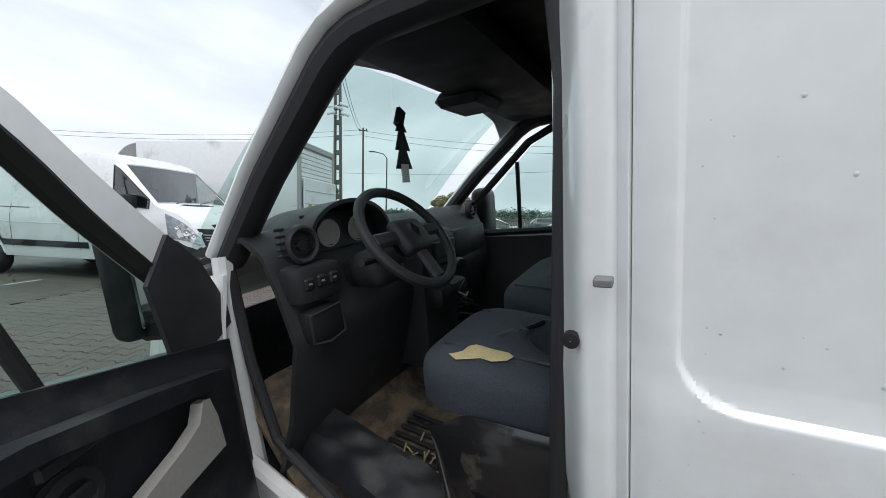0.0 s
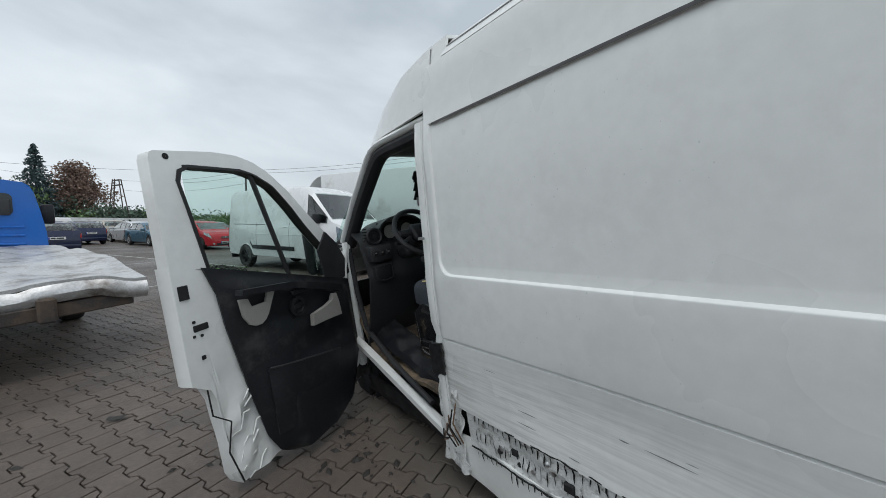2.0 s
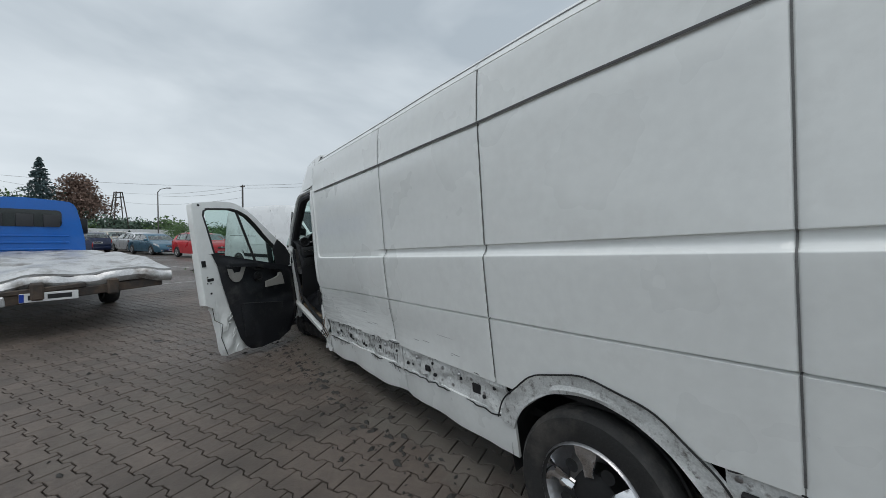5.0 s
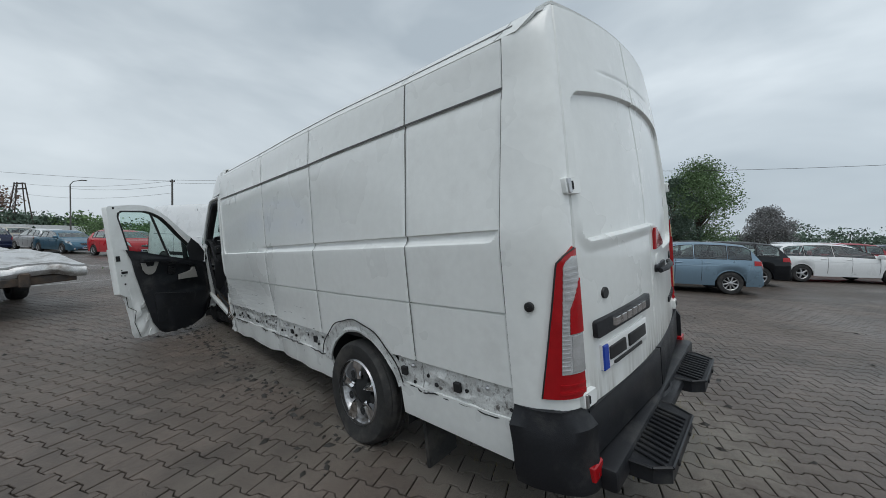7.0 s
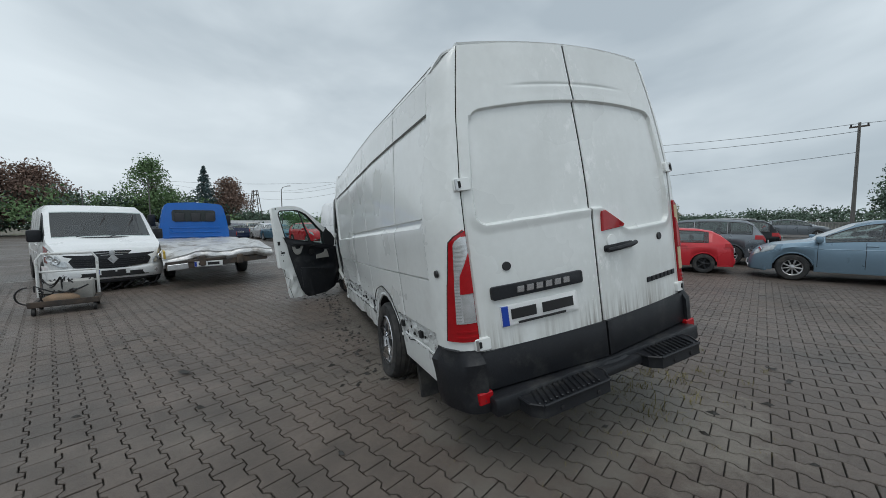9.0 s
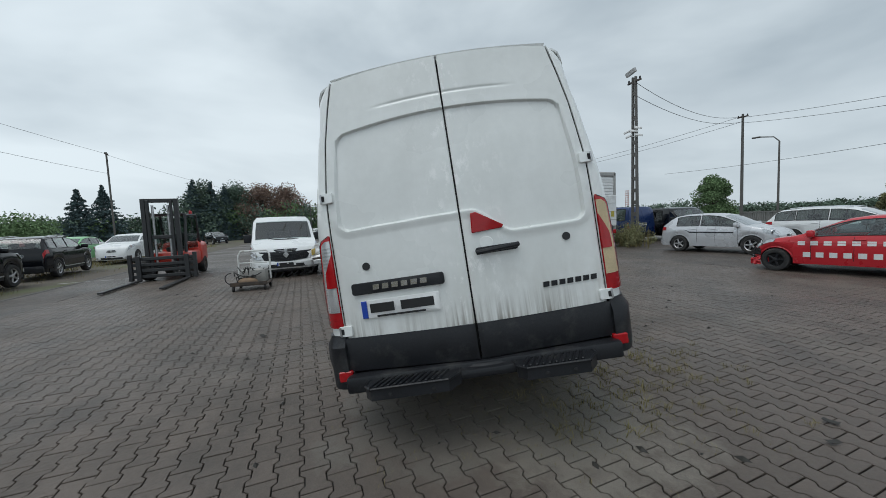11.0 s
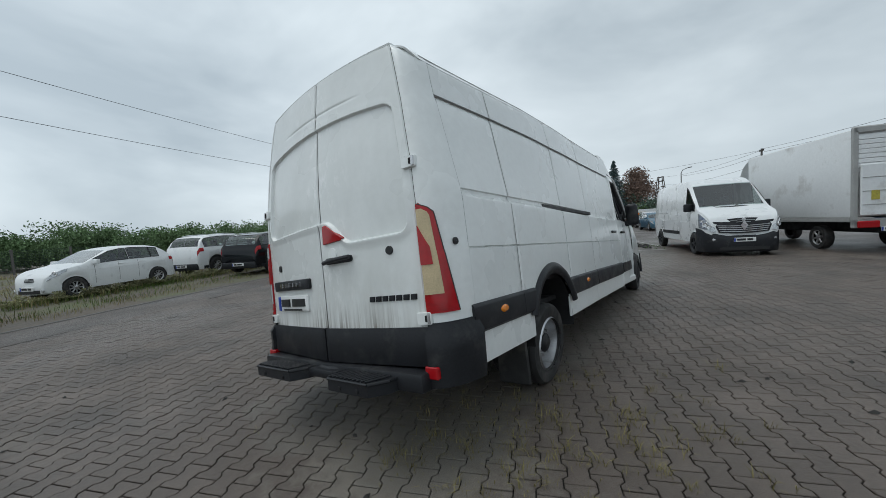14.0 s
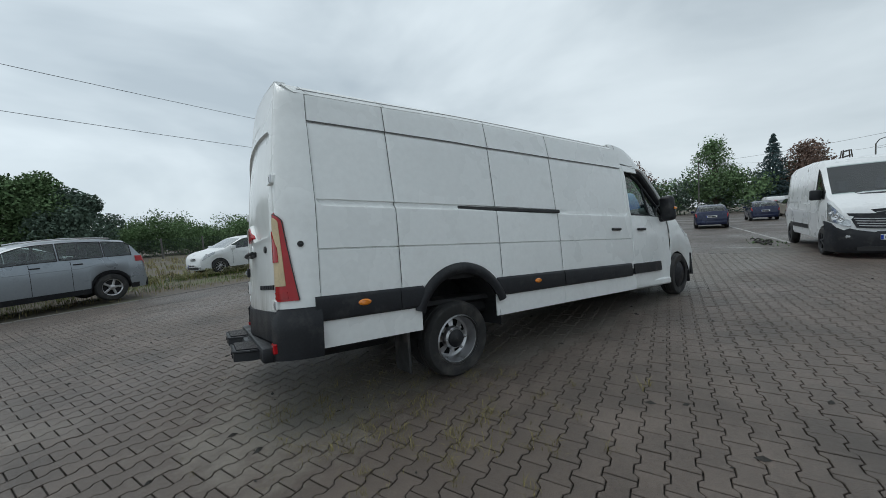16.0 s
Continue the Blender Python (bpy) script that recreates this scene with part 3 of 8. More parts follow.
P_NAVY = carpaint("navy", (.014, .035, .12), .28, .2)
H5 = ((.155, .225), (.232, .42), (.43, .695))
W5 = ((.075, .205), (.213, .40), (.41, .67))
S5 = ((.2, .24), (.245, .395), (.4, .65))
H3 = ((.165, .375), (.39, .695))
V2 = ((.715, .85),)
CARS = "cars parked in the yard"

car("hatchback_car", "white five-door hatchback parked on the weedy verge", "car", "hatch", 3.8, 1.66, 1.45, -.9, -13.4, -86, P_WHITE, panes=H5, r=.3, front=1.27, rear=-1.2, group=CARS, spokes=9)
car("suv_car", "white sport utility vehicle seen from its tail beside weeds", "car", "suv", 4.64, 1.82, 1.71, -6.1, -13.9, 96, P_WHITE, panes=W5, r=.36, clad=True, rails=True, group=CARS, spokes=10)
car("suv_car", "black sport utility vehicle with a broken rear window", "car", "suv", 4.48, 1.85, 1.64, -6.15, -11.0, 95, P_BLACK, panes=W5, r=.36, clad=True, rails=True, group=CARS, chrome=True)
car("suv_car", "black crossover car with chrome sill strips", "car", "suv", 4.3, 1.78, 1.58, -11.7, -11.7, 98, P_BLACK, panes=W5, r=.34, clad=True, rails=True, group=CARS, chrome=True)
car("suv_car", "white crossover car facing up the yard", "car", "suv", 4.35, 1.8, 1.6, -19.0, -11.8, -90, P_WHITE, panes=W5, r=.34, group=CARS)
car("hatchback_car", "dark red hatchback far down the row", "car", "hatch", 4.0, 1.7, 1.5, -17.0, -15.2, 90, P_DRED, panes=H5, group=CARS)
car("hatchback_car", "light green hatchback behind other cars", "car", "hatch", 4.0, 1.7, 1.55, -20.0, -15.0, -90, P_GREEN, panes=H5, group=CARS)
car("suv_car", "grey sport utility vehicle with black cladding", "car", "suv", 4.18, 1.78, 1.6, 5.65, -9.95, -82, P_LGREY, panes=W5, r=.34, clad=True, rails=True, group=CARS)
car("suv_car", "white crossover car with a dark roof behind the grey one", "car", "suv", 4.3, 1.8, 1.55, 5.4, -13.4, 98, P_WHITE, panes=W5, r=.34, group=CARS)
car("hatchback_car", "silver three-door hatchback parked beside the pole", "car", "hatch", 3.5, 1.62, 1.35, -1.25, 12.25, -80, P_SILVER, panes=H3, r=.29, group=CARS, strip=True)
RED_CAR, RED_SHAPE = car("wrecked_hatchback", "wrecked red hatchback with white lettering on its side", "car", "hatch", 3.4, 1.56, 1.2, 3.26, 9.5, 102, P_RED, panes=H3, r=.255, front=1.26, rear=-1.05, group=CARS, rim=BLACK_TRIM)
car("estate_car", "white estate car with dark roof rails behind the silver one", "car", "wagon", 4.5, 1.74, 1.4, .4, 16.4, -84, P_WHITE, panes=W5, r=.31, rails=True, group=CARS)
car("estate_car", "dark grey estate car with steel wheel covers", "car", "wagon", 4.5, 1.75, 1.45, 3.3, 12.5, 93, P_GREY, panes=W5, group=CARS, spokes=9)
car("estate_car", "black estate car with silver roof rails", "car", "wagon", 4.5, 1.75, 1.46, 3.6, 15.6, 93, P_BLACK, panes=W5, rails=True, group=CARS)
car("estate_car", "blue-grey estate car with plastic wheel covers", "car", "wagon", 3.95, 1.62, 1.4, 7.3, 9.75, 92, P_BLUE, panes=W5, r=.3, group=CARS, spokes=9)
car("estate_car", "black estate car with chrome window strip", "car", "wagon", 4.6, 1.8, 1.45, 8.7, 12.5, 93, P_BLACK, panes=W5, r=.32, group=CARS)
car("estate_car", "silver-white estate car with alloy wheels", "car", "wagon", 4.7, 1.82, 1.44, 13.7, 15.6, -79, P_WHITE, panes=W5, r=.32, rails=True, group=CARS)
for k, (x, y, turn, p, kd) in enumerate([(9.5, 19.5, 88, P_BLACK, "hatch"), (12.0, 22.0, -88, P_WHITE, "suv"), (15.5, 20.0, 92, P_DRED, "wagon"), (19.5, 19.5, -85, P_BLACK, "sedan"), (18.0, 24.0, -92, P_WHITE, "hatch"), (23.0, 21.5, 88, P_SILVER, "hatch"), (22.5, 26.5, -90, P_DBLUE, "hatch"), (27.5, 24.0, 92, P_GREY, "wagon"), (14.0, 28.0, 90, P_WHITE, "suv"), (28.0, 29.0, -90, P_WHITE, "hatch")]):
    car("parked_car", ("black", "white", "dark red", "black", "white", "silver", "dark blue", "grey", "white", "white")[k] + " car in the crowded far rows", "car", kd, 4.3, 1.75, 1.5, x, y, turn, p, panes=W5 if kd != "sedan" else S5, group=CARS)
car("hatchback_car", "grey hatchback with a bright blue rear door", "car", "hatch", 4.2, 1.75, 1.5, 6.5, 39.0, -90, P_GREY, panes=H5, group=CARS)
# the two rows that flank the lane towards the wood
car("hatchback_car", "dark blue hatchback standing in the lane", "car", "hatch", 4.25, 1.75, 1.46, -22.4, 3.95, 90, P_DBLUE, panes=H5, group=CARS)
car("hatchback_car", "red hatchback with its bonnet ajar", "car", "hatch", 4.1, 1.74, 1.5, -19.9, 9.6, -90, P_RED, panes=H5, group=CARS)
car("saloon_car", "teal blue saloon car", "car", "sedan", 4.5, 1.75, 1.42, -25.9, 9.6, -90, P_TEAL, panes=S5, group=CARS)
for x, y, turn, p, kd, nm in [(-31.5, 10.4, 90, P_SILVER, "wagon", "silver"), (-31.6, 7.6, 90, P_DBLUE, "hatch", "dark blue"), (-37.0, 10.6, 90, P_BEIGE, "suv", "beige"), (-42.5, 10.8, 90, P_BLACK, "hatch", "black"), (-48.0, 11.0, 90, P_DRED, "hatch", "dark red"), (-28.5, .9, 90, P_BLACK, "suv", "black"), (-34.5, .3, 90, P_BLACK, "hatch", "black"), (-41.0, -.3, 90, P_GREY, "hatch", "grey"), (-47.0, -.9, -90, P_WHITE, "hatch", "white"), (-53.0, -1.2, -90, P_SILVER, "sedan", "silver"), (-30.0, 15.5, -90, P_GREY, "hatch", "grey"), (-36.0, 16.5, 90, P_GREEN, "wagon", "light green"), (-48.0, -14.0, -60, P_BLACK, "suv", "black")]:
    car("parked_car", nm + " car in the long row towards the wood", "car", kd, 4.35, 1.76, 1.5 if kd != "suv" else 1.62, x, y, turn, p, panes=W5 if kd != "sedan" else S5, group=CARS)
car("panel_van", "white panel van far down the row of cars", "van", "van", 5.0, 1.95, 2.0, -54.0, 11.5, 90, P_WHITE, panes=V2, r=.33)
car("panel_van", "white panel van with black bumper and no load windows", "van", "van", 5.55, 1.98, 2.42, -7.7, 6.5, -91, P_WHITE, panes=V2, r=.34, rear=-1.75, front=1.93, rim=BLACK_TRIM)
car("panel_van", "white delivery van with smashed lower bumper", "van", "van", 5.0, 1.95, 1.88, -6.75, -2.45, -84, P_WHITE, panes=V2, r=.33, rear=-1.55, front=1.55)
car("panel_van", "dark blue van with tinted windows behind the pole", "van", "van", 4.9, 1.95, 1.86, -9.0, 14.5, 90, P_NAVY, panes=V2 + ((.05, .3), (.34, .62)), r=.33)
car("people_carrier", "black people carrier with a wide windscreen", "van", "van", 4.6, 1.85, 1.72, -6.6, 16.6, -105, P_BLACK, panes=V2 + ((.3, .6),), r=.33)


# ---- what sets single vehicles apart ----
def van_front(th, H, W, L, slats, dark):
    """Grille slats, lozenge badge, swept lamps and a wrap-round bumper on a van's nose."""
    y = L / 2 + .02
    g = part("grille_frame", sheet(lambda q, v: (q * W * (.30 + .07 * v), y + .035 - .045 * q * q - .06 * v, H * (.275 + .135 * v + .012 * q * q)), lin(1, -1, 17), lin(0, 1, 5), .05), BLACK_TRIM, th, "black grille surround")
    for k in range(slats):
        v = .14 + .5 * k / max(1, slats - 1)
        part("grille_slat", sheet(lambda q, w: (q * W * (.275 + .07 * v), y + .046 - .045 * q * q - .06 * v, H * (.275 + .135 * v + .012 * q * q) + .02 * w), lin(1, -1, 15), [-.5, .5], .012), SILVER_TRIM if dark else BLACK_TRIM, g, "chrome slat" if dark else "black slat")
    part("badge", join(extruded([(0, H * .42), (.085, H * .365), (0, H * .31), (-.085, H * .365)], .03, "y", y + .018), extruded([(0, H * .39), (.04, H * .365), (0, H * .34), (-.04, H * .365)], .012, "y", y + .048)), SILVER_TRIM, g, "silver lozenge badge")
    for side in (-1, 1):
        us = lin(0, 1, 12)
        def lamp(u, v, off=0.0):
            return (side * (W * .345 + W * .14 * u ** .6 + off), y + .012 - .1 * u - .36 * u ** 2.4 - .05 * v + off, H * (.30 + .05 * u) + H * (.05 + .13 * u ** .8) * v)
        hl = part("headlight_unit", sheet(lamp, us if side < 0 else us[::-1], lin(0, 1, 8), .03), HEADLAMP, th, "large swept-back clear headlight")
        for u, v, rr in ((.3, .5, .062), (.55, .5, .07), (.78, .6, .045)):
            part("lamp_bowl", moved(lathe([(rr, 0), (rr * .9, .02), (rr * .35, .008), (.001, .02)], 18), pose(*lamp(u, v, .012), 0, 0, 90 - side * (25 + 40 * u))), LAMP_IN, hl)
        part("fog_lamp", moved(lathe([(.045, 0), (.05, .015), (.001, .02)], 14), pose(side * W * .36, y - .01, H * .205, 0, 0, 90 - side * 15)), LAMP_IN, th)
    tall = (lambda q: H * (.185 + .11 * abs(q) ** 2.6)) if dark else (lambda q: H * (.12 + .05 * q * q))
    low = .13 if dark else .26
    part("bumper_skin", sheet(lambda q, v: (q * W * .503, y + .055 - .06 * q * q - .55 * abs(q) ** 11 - .045 * (2 * v - 1) ** 4, low + tall(q) * v), lin(1, -1, 31), lin(0, 1, 8), .03), BLACK_TRIM if dark else P_WHITE, th, "black plastic bumper" if dark else "white painted bumper")
    part("lower_intake", sheet(lambda q, v: (q * W * .3, y + .068 - .04 * q * q, low + .05 + .1 * v), lin(1, -1, 9), lin(0, 1, 3), .02), INK, th, "black lower intake")
    part("screen_foot", sheet(lambda q, v: (q * W * .42, L * .368 - .12 * q * q + .05 * v, H * .598 - .02 * v), lin(1, -1, 13), lin(0, 1, 3), .02), BLACK_TRIM, th, "black wiper tray")
    for k in (0, 1):
        part("wiper", tube([(-.1 + .55 * k, L * .366, H * .61), (-.35 + .5 * k, L * .352, H * .63), (-.62 + .55 * k, L * .338, H * .645)], .012, 6), INK, th, "black wiper")


for ob in [o for o in bpy.data.objects if o.name.startswith("panel_van") and o.parent is None]:
    if "black bumper" in ob["label"]:
        sv = Shape("van", 5.55, 1.98, 2.42, .34, -1.75, 1.93)
        for side in (-1, 1):
            part("side_strip", sv.patch(.24, .62, .75, 1.15, side, .012, 20, 3), BLACK_TRIM, ob, "black plastic side strip")
            part("door_rail", sv.patch(.08, .38, 3.6, 3.72, side, .008, 12, 2), INK, ob)
    if "black bumper" in ob["label"]:
        van_front(ob, 2.42, 1.98, 5.55, 4, True)
    if "smashed" in ob["label"]:
        van_front(ob, 1.88, 1.95, 5.0, 4, False)
        for k in range(2):
            part("wiper", tube([(-.35 + .5 * k, 1.74, 1.16), (-.6 + .5 * k, 1.36, 1.62)], .014, 6), INK, ob, "black wiper standing up")
        part("hanging_debris", join(*[tube([(-.8 + .2 * i, 2.4, .3), (-.7 + .2 * i, 2.5, .1 + .03 * (i % 3)), (-.5 + .17 * i, 2.45, .04)], .02, 5) for i in range(8)]), GAP, ob, "dark torn bumper pieces")
WHITE_INK = surface("white_lettering", (.75, .75, .74), .5)
for s0, s1, n, u0 in ((2.3, 2.85, 7, .76), (.95, 1.5, 6, .735)):
    for k in range(n):
        u = u0 - .058 * k
        for side in (-1, 1):
            part("lettering_bar", RED_SHAPE.patch(u - .034, u, s0, s1, side, .006, 3, 3), WHITE_INK, RED_CAR, "white lettering bar")
random.seed(91)
part("wrecked_nose", join(block(-.55, .55, 1.5, 1.72, .22, .42, .05), *[tube([(-.7 + .2 * i, 1.45, .25), (-.72 + .21 * i, 1.74 + .05 * random.random(), .36 + .07 * (i % 3)), (-.6 + .2 * i, 1.62, .5)], .018, 5) for i in range(7)]), GAP, RED_CAR, "dark torn front parts")
for side in (-1, 1):
    part("torn_wing", sheet(lambda u, v: (side * (.79 + .03 * noise.noise((u * 5, v * 4, 3))), 1.5 + .12 * u + .03 * noise.noise((v * 6, u * 3, 1)), .36 + .16 * v + .04 * noise.noise((u * 7, v * 5, 8))), lin(0, 1, 9), lin(0, 1, 9), .006), GAP, RED_CAR, "dark opening of the torn wing")
    part("bent_panel", sheet(lambda u, v: (side * (.8 + .05 * noise.noise((u * 4, v * 4, 6))), 1.5 + .18 * u, .14 + .2 * v * (1 - .4 * u) + .04 * noise.noise((u * 5, v * 5, 2))), lin(0, 1, 9), lin(0, 1, 9), .005), P_RED, RED_CAR, "bent red bumper piece")
# ---- the damaged van ----
# Own axes: x to its right, y forward, z up; it leans to its left and nose-down on the flat tyre and the missing front wheel.
VAN_POSE = Matrix(((.36418, -.92633, -.0963, 5.1201), (.92458, .37203, -.08215, -.379), (.11192, -.05912, .99196, 1.0719), (0, 0, 0, 1)))
van = thing("cargo_van", "white long cargo van, crash damaged, leaning on a flat tyre", "van", VAN_POSE)
HALF = [(-.66, .985), (-.58, 1.0), (-.3, 1.012), (.1, 1.016), (.105, 1.013), (.40, 1.012), (.46, 1.005), (1.04, .978), (1.06, .972), (1.2, .948), (1.27, .934), (1.30, .925), (1.335, .902), (1.37, .86), (1.395, .8), (1.415, .7), (1.435, .5), (1.45, .2), (1.452, 0)]
TAPER = [(0, 0), (1.5, -.01), (2.5, -.04), (3, -.06), (4.5, -.092), (5.0, -.11), (5.5, -.165), (6.2, -.19)]
ZR = [-.3, -.2, -.1, .0, .06, .09, .1, .1015, .104, .107, .110, .1125, .115, .12, .14, .2, .3, .39, .41, .4135, .416, .4185, .421, .424, .43, .435, .44, .446, .452, .456, .46, .463, .4655, .4675, .47, .4725, .475, .477, .48, .492, .53, .65, .8, .95, 1.01, 1.026, 1.03, 1.0335, 1.037, 1.0405, 1.044, 1.0475, 1.051, 1.055, 1.06, 1.07, 1.1, 1.16, 1.2, 1.235, 1.27, 1.295]


def band(z0, z1, x, w):
    return ease(x, z0 - w, z0 + w) * (1 - ease(x, z1 - w, z1 + w))


def field(x, z, x0, x1, z0, z1, r):
    """Signed distance to a rounded field: below 0 inside."""
    dx, dz = max(x0 + r - x, x - (x1 - r)), max(z0 + r - z, z - (z1 - r))
    if dx > 0 and dz > 0:
        return math.hypot(dx, dz) - r
    return max(dx, dz) - r


def drip_z(y):
    """Height of the pressed line under the raised roof."""
    return ramp(y, [(.25, 1.082), (.87, 1.076), (2.0, 1.066), (3.0, 1.083), (4.4, 1.104)])


def pinch(y, z):
    """How far the upper body draws in towards the tail."""
    return ramp(z, [(.47, 0), (1.08, .082), (1.2, .076), (1.335, .06), (1.377, .042), (1.44, .02)]) * ramp(y, [(.25, 1), (.87, .55), (1.6, .18), (2.3, 0)])


def rise(y):
    """How much higher the roof's edge stands towards the cab."""
    return ramp(y, [(.3, 0), (.86, .004), (2.0, .03), (3.0, .05), (4.5, .075)])


def warped(y, z):
    """Slants the rows near the drip line along with it."""
    return z + (drip_z(y) - 1.042) * (ease(z, .8, 1.03) if z < 1.042 else 1 - ease(z, 1.06, 1.25))


def lifted(p, z):
    """A flank point carried up along with the rising roof's edge."""
    return (p[0], p[1], p[2] + rise(p[1]) * ease(z, 1.1, 1.295))


def van_x(y, z, side):
    """Half width of the flank with its pressed-in fields and creases."""
    r = 0.0
    # a pressed field above the waist with rounded lower corners; further back its foot is a sloping ledge under a fine step
    g = drip_z(y)
    back = 1 - ease(y, 3.05, 3.14)
    d = field(y, z, .25, 4.46, .418, g + .2, .08)
    lid = 1 - ease(z, g - .002, g + .006)
    r += .012 * (1 - ease(d, -.006, .001)) * lid
    r += .014 * back * ease(z, .419, .446) * (1 - ease(z, .4675, .473)) * (1 - ease(d, -.02, .0))
    r += .004 * (1 - ease(z, .107, .112)) + .015 * ease(z, .1, .103) * (1 - ease(z, .109, .112))
    r += pinch(y, z)
    if side < 0:
        d = math.exp(-((y - 3.7) / .55) ** 2 - ((z + .02) / .16) ** 2)
        r += .028 * d + .012 * math.exp(-((y - 2.6) / .4) ** 2 - ((z + .1) / .1) ** 2)
        r += .02 * math.exp(-((y - 3.04) / .09) ** 2 - ((z + .18) / .12) ** 2)
    return ramp(z, HALF) + ramp(y, TAPER) - r


def flank(y, z, side, off=0.0):
    return (side * (van_x(y, z, side) + off), y, z)


ARCH_Y, ARCH_Z, ARCH_R = 1.49, -.585, .435


def arch_z(y, base, grow=0.0):
    d = abs(y - ARCH_Y)
    R = ARCH_R + grow
    return max(base, ARCH_Z + math.sqrt(R * R - d * d)) if d < R else base


def side_panel(y0, y1, side, l0=0.0, l1=0.0, label=""):
    """One pressed sheet of the flank between two seams, from the strip's top to the gutter. l0, l1: how far its seams slant forward towards the sill."""
    n = max(6, int((y1 - y0) / .035))
    us = lin(0, 1, n)
    if y0 < ARCH_Y < y1:
        us = sorted(set(us) | {(ARCH_Y + ARCH_R * math.cos(math.pi * i / 16) - y0) / (y1 - y0) for i in range(17)})
        us = [u for u in us if 0 <= u <= 1]
    us = sorted(set(us) | {(y - y0) / (y1 - y0) for y in (.236, .246, .25, .256, .263, .272, .285, .3, .32, 4.376, 4.383, 4.39, 4.397, 4.404, 4.41, 4.416, 4.421, 4.426, 4.431, 4.436, 4.44, 4.444, 4.448, 4.451, 4.454, 4.457, 4.46, 4.464, 4.472) if y0 < y < y1})
    e = .0014
    base = -.3 if side > 0 else -.226

    def f(u, z):
        y = (y0 + e) * (1 - u) + (y1 - e) * u + 2.0 * (l0 * (1 - u) + l1 * u) * (1.0 - z) / 1.3
        if z < .1:
            zb = arch_z(y, base, .03 if side > 0 else .084)
            k = (z + .3) / .4
            z = zb + (.1 - zb) * max(0, k)
        p = lifted(flank(y, warped(y, z), side), z)
        edge = min(u * (y1 - y0), (1 - u) * (y1 - y0))
        return (p[0] - side * (.007 * (1 - ease(edge, 0, .009))), p[1], p[2])
    us = sorted(set(us) | {.012 / (y1 - y0), 1 - .012 / (y1 - y0)})
    vf = sheet(f, us if side > 0 else us[::-1], ZR, .012)
    return part("side_panel", vf, VAN_SCRAPED if side < 0 and y0 > 1.8 else VAN_WHITE, van, label)


for side in (-1, 1):
    mid = 3.025 if side < 0 else 2.925
    for y0, y1, l0, l1 in ((.247, .872, 0, .008), (.872, 1.975, .008, .008), (1.975, mid, .008, .01), (mid, 4.515, .01, 0)):
        side_panel(y0, y1, side, l0, l1, "dented white side sheet" if side < 0 and y0 > 2 else "")
    # dark sealed joints between the sheets, carried on over the roof's edge
    for ys, ls in ((.247, 0), (.872, .008), (1.975, .008), (mid, .01)):
        part("sheet_joint", sheet(lambda k, z: (lambda y: lifted(flank(y + .0028 * k, warped(y, z), side, .0006 if ys < .3 else -.0022), z))(ys + 2.0 * ls * (1.0 - z) / 1.3), [-1, 1] if side > 0 else [1, -1], [-.2, -.1, 0, .09, .1, .106, .112, .12, .3, .41, .42, .43, .45, .466, .474, .48, .6, .8, 1.0, 1.03, 1.04, 1.045, 1.05, 1.06, 1.1, 1.2, 1.295]), JOINT_LINE, van, "dark sealed joint")
    # added near-black lining just inside the skin: its colour paints the seams' shade, so that they read as gaps
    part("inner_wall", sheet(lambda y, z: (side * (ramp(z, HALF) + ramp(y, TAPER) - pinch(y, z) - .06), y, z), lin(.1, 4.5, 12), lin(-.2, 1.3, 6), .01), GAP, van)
    # sill under the strip
    for y0, y1 in ((.21, ARCH_Y - .43), (ARCH_Y + .405, 2.95), (2.955, 4.5)):
        def sill(y, z, a=y0, b=y1, s=side):
            w = .012 * math.sin(9 * y) * math.sin(5 * y + 2) * (1 if s < 0 and y > 2 else 0)
            return (s * (ramp(z, HALF) + ramp(y, TAPER) - .01 + w), y, z + (.015 * math.sin(7 * y) if s < 0 and y > 2.9 and z < -.5 else 0))
        part("sill_panel", sheet(sill, lin(y0, y1, 18) if side > 0 else lin(y1, y0, 18), [-.59, -.585, -.52, -.45, -.385], .015), VAN_WHITE, van, "white lower sill sheet")
    # raised seam of the roof
    part("roof_gutter", tube([(side * (ramp(1.335, HALF) + ramp(y, TAPER) - pinch(y, 1.335) - .002), y, 1.337 + rise(y)) for y in lin(.2, 4.34, 30)], .0042, 6), surface('grey_sealant', (.3, .3, .3), .6), van, "dark roof gutter joint")
    # dark grey strip: the pressed groove's shade, put in as colour
    part("gutter_line", sheet(lambda y, k: (side * (van_x(y, drip_z(y) + .009, side) + .0015), y, drip_z(y) + .0052 * k), lin(.25, 4.44, 50) if side > 0 else lin(4.44, .25, 50), [-1, 1]), surface("groove_shade_grey", (.1, .1, .1), .7), van, "dark strip painting the shade of the pressed groove")

# roof
def roof_pt(v, q):
    """q from side to side; the profile above the gutter joint."""
    i = abs(q) * (len(ROOF) - 1)
    k = min(len(ROOF) - 2, int(i))
    f = i - k
    z = ROOF[k][0] * (1 - f) + ROOF[k + 1][0] * f
    y = (.075 + .10 * abs(q) ** 4) * (1 - v) + 4.36 * v
    x = ROOF[k][1] * (1 - f) + ROOF[k + 1][1] * f + (ramp(y, TAPER) - pinch(y, z)) * min(1, abs(q) * 1.3)
    return (x if q > 0 else -x, y, z + rise(y) - .012 * (1 - ease(y, .1, .5)) * (1 - abs(q)))


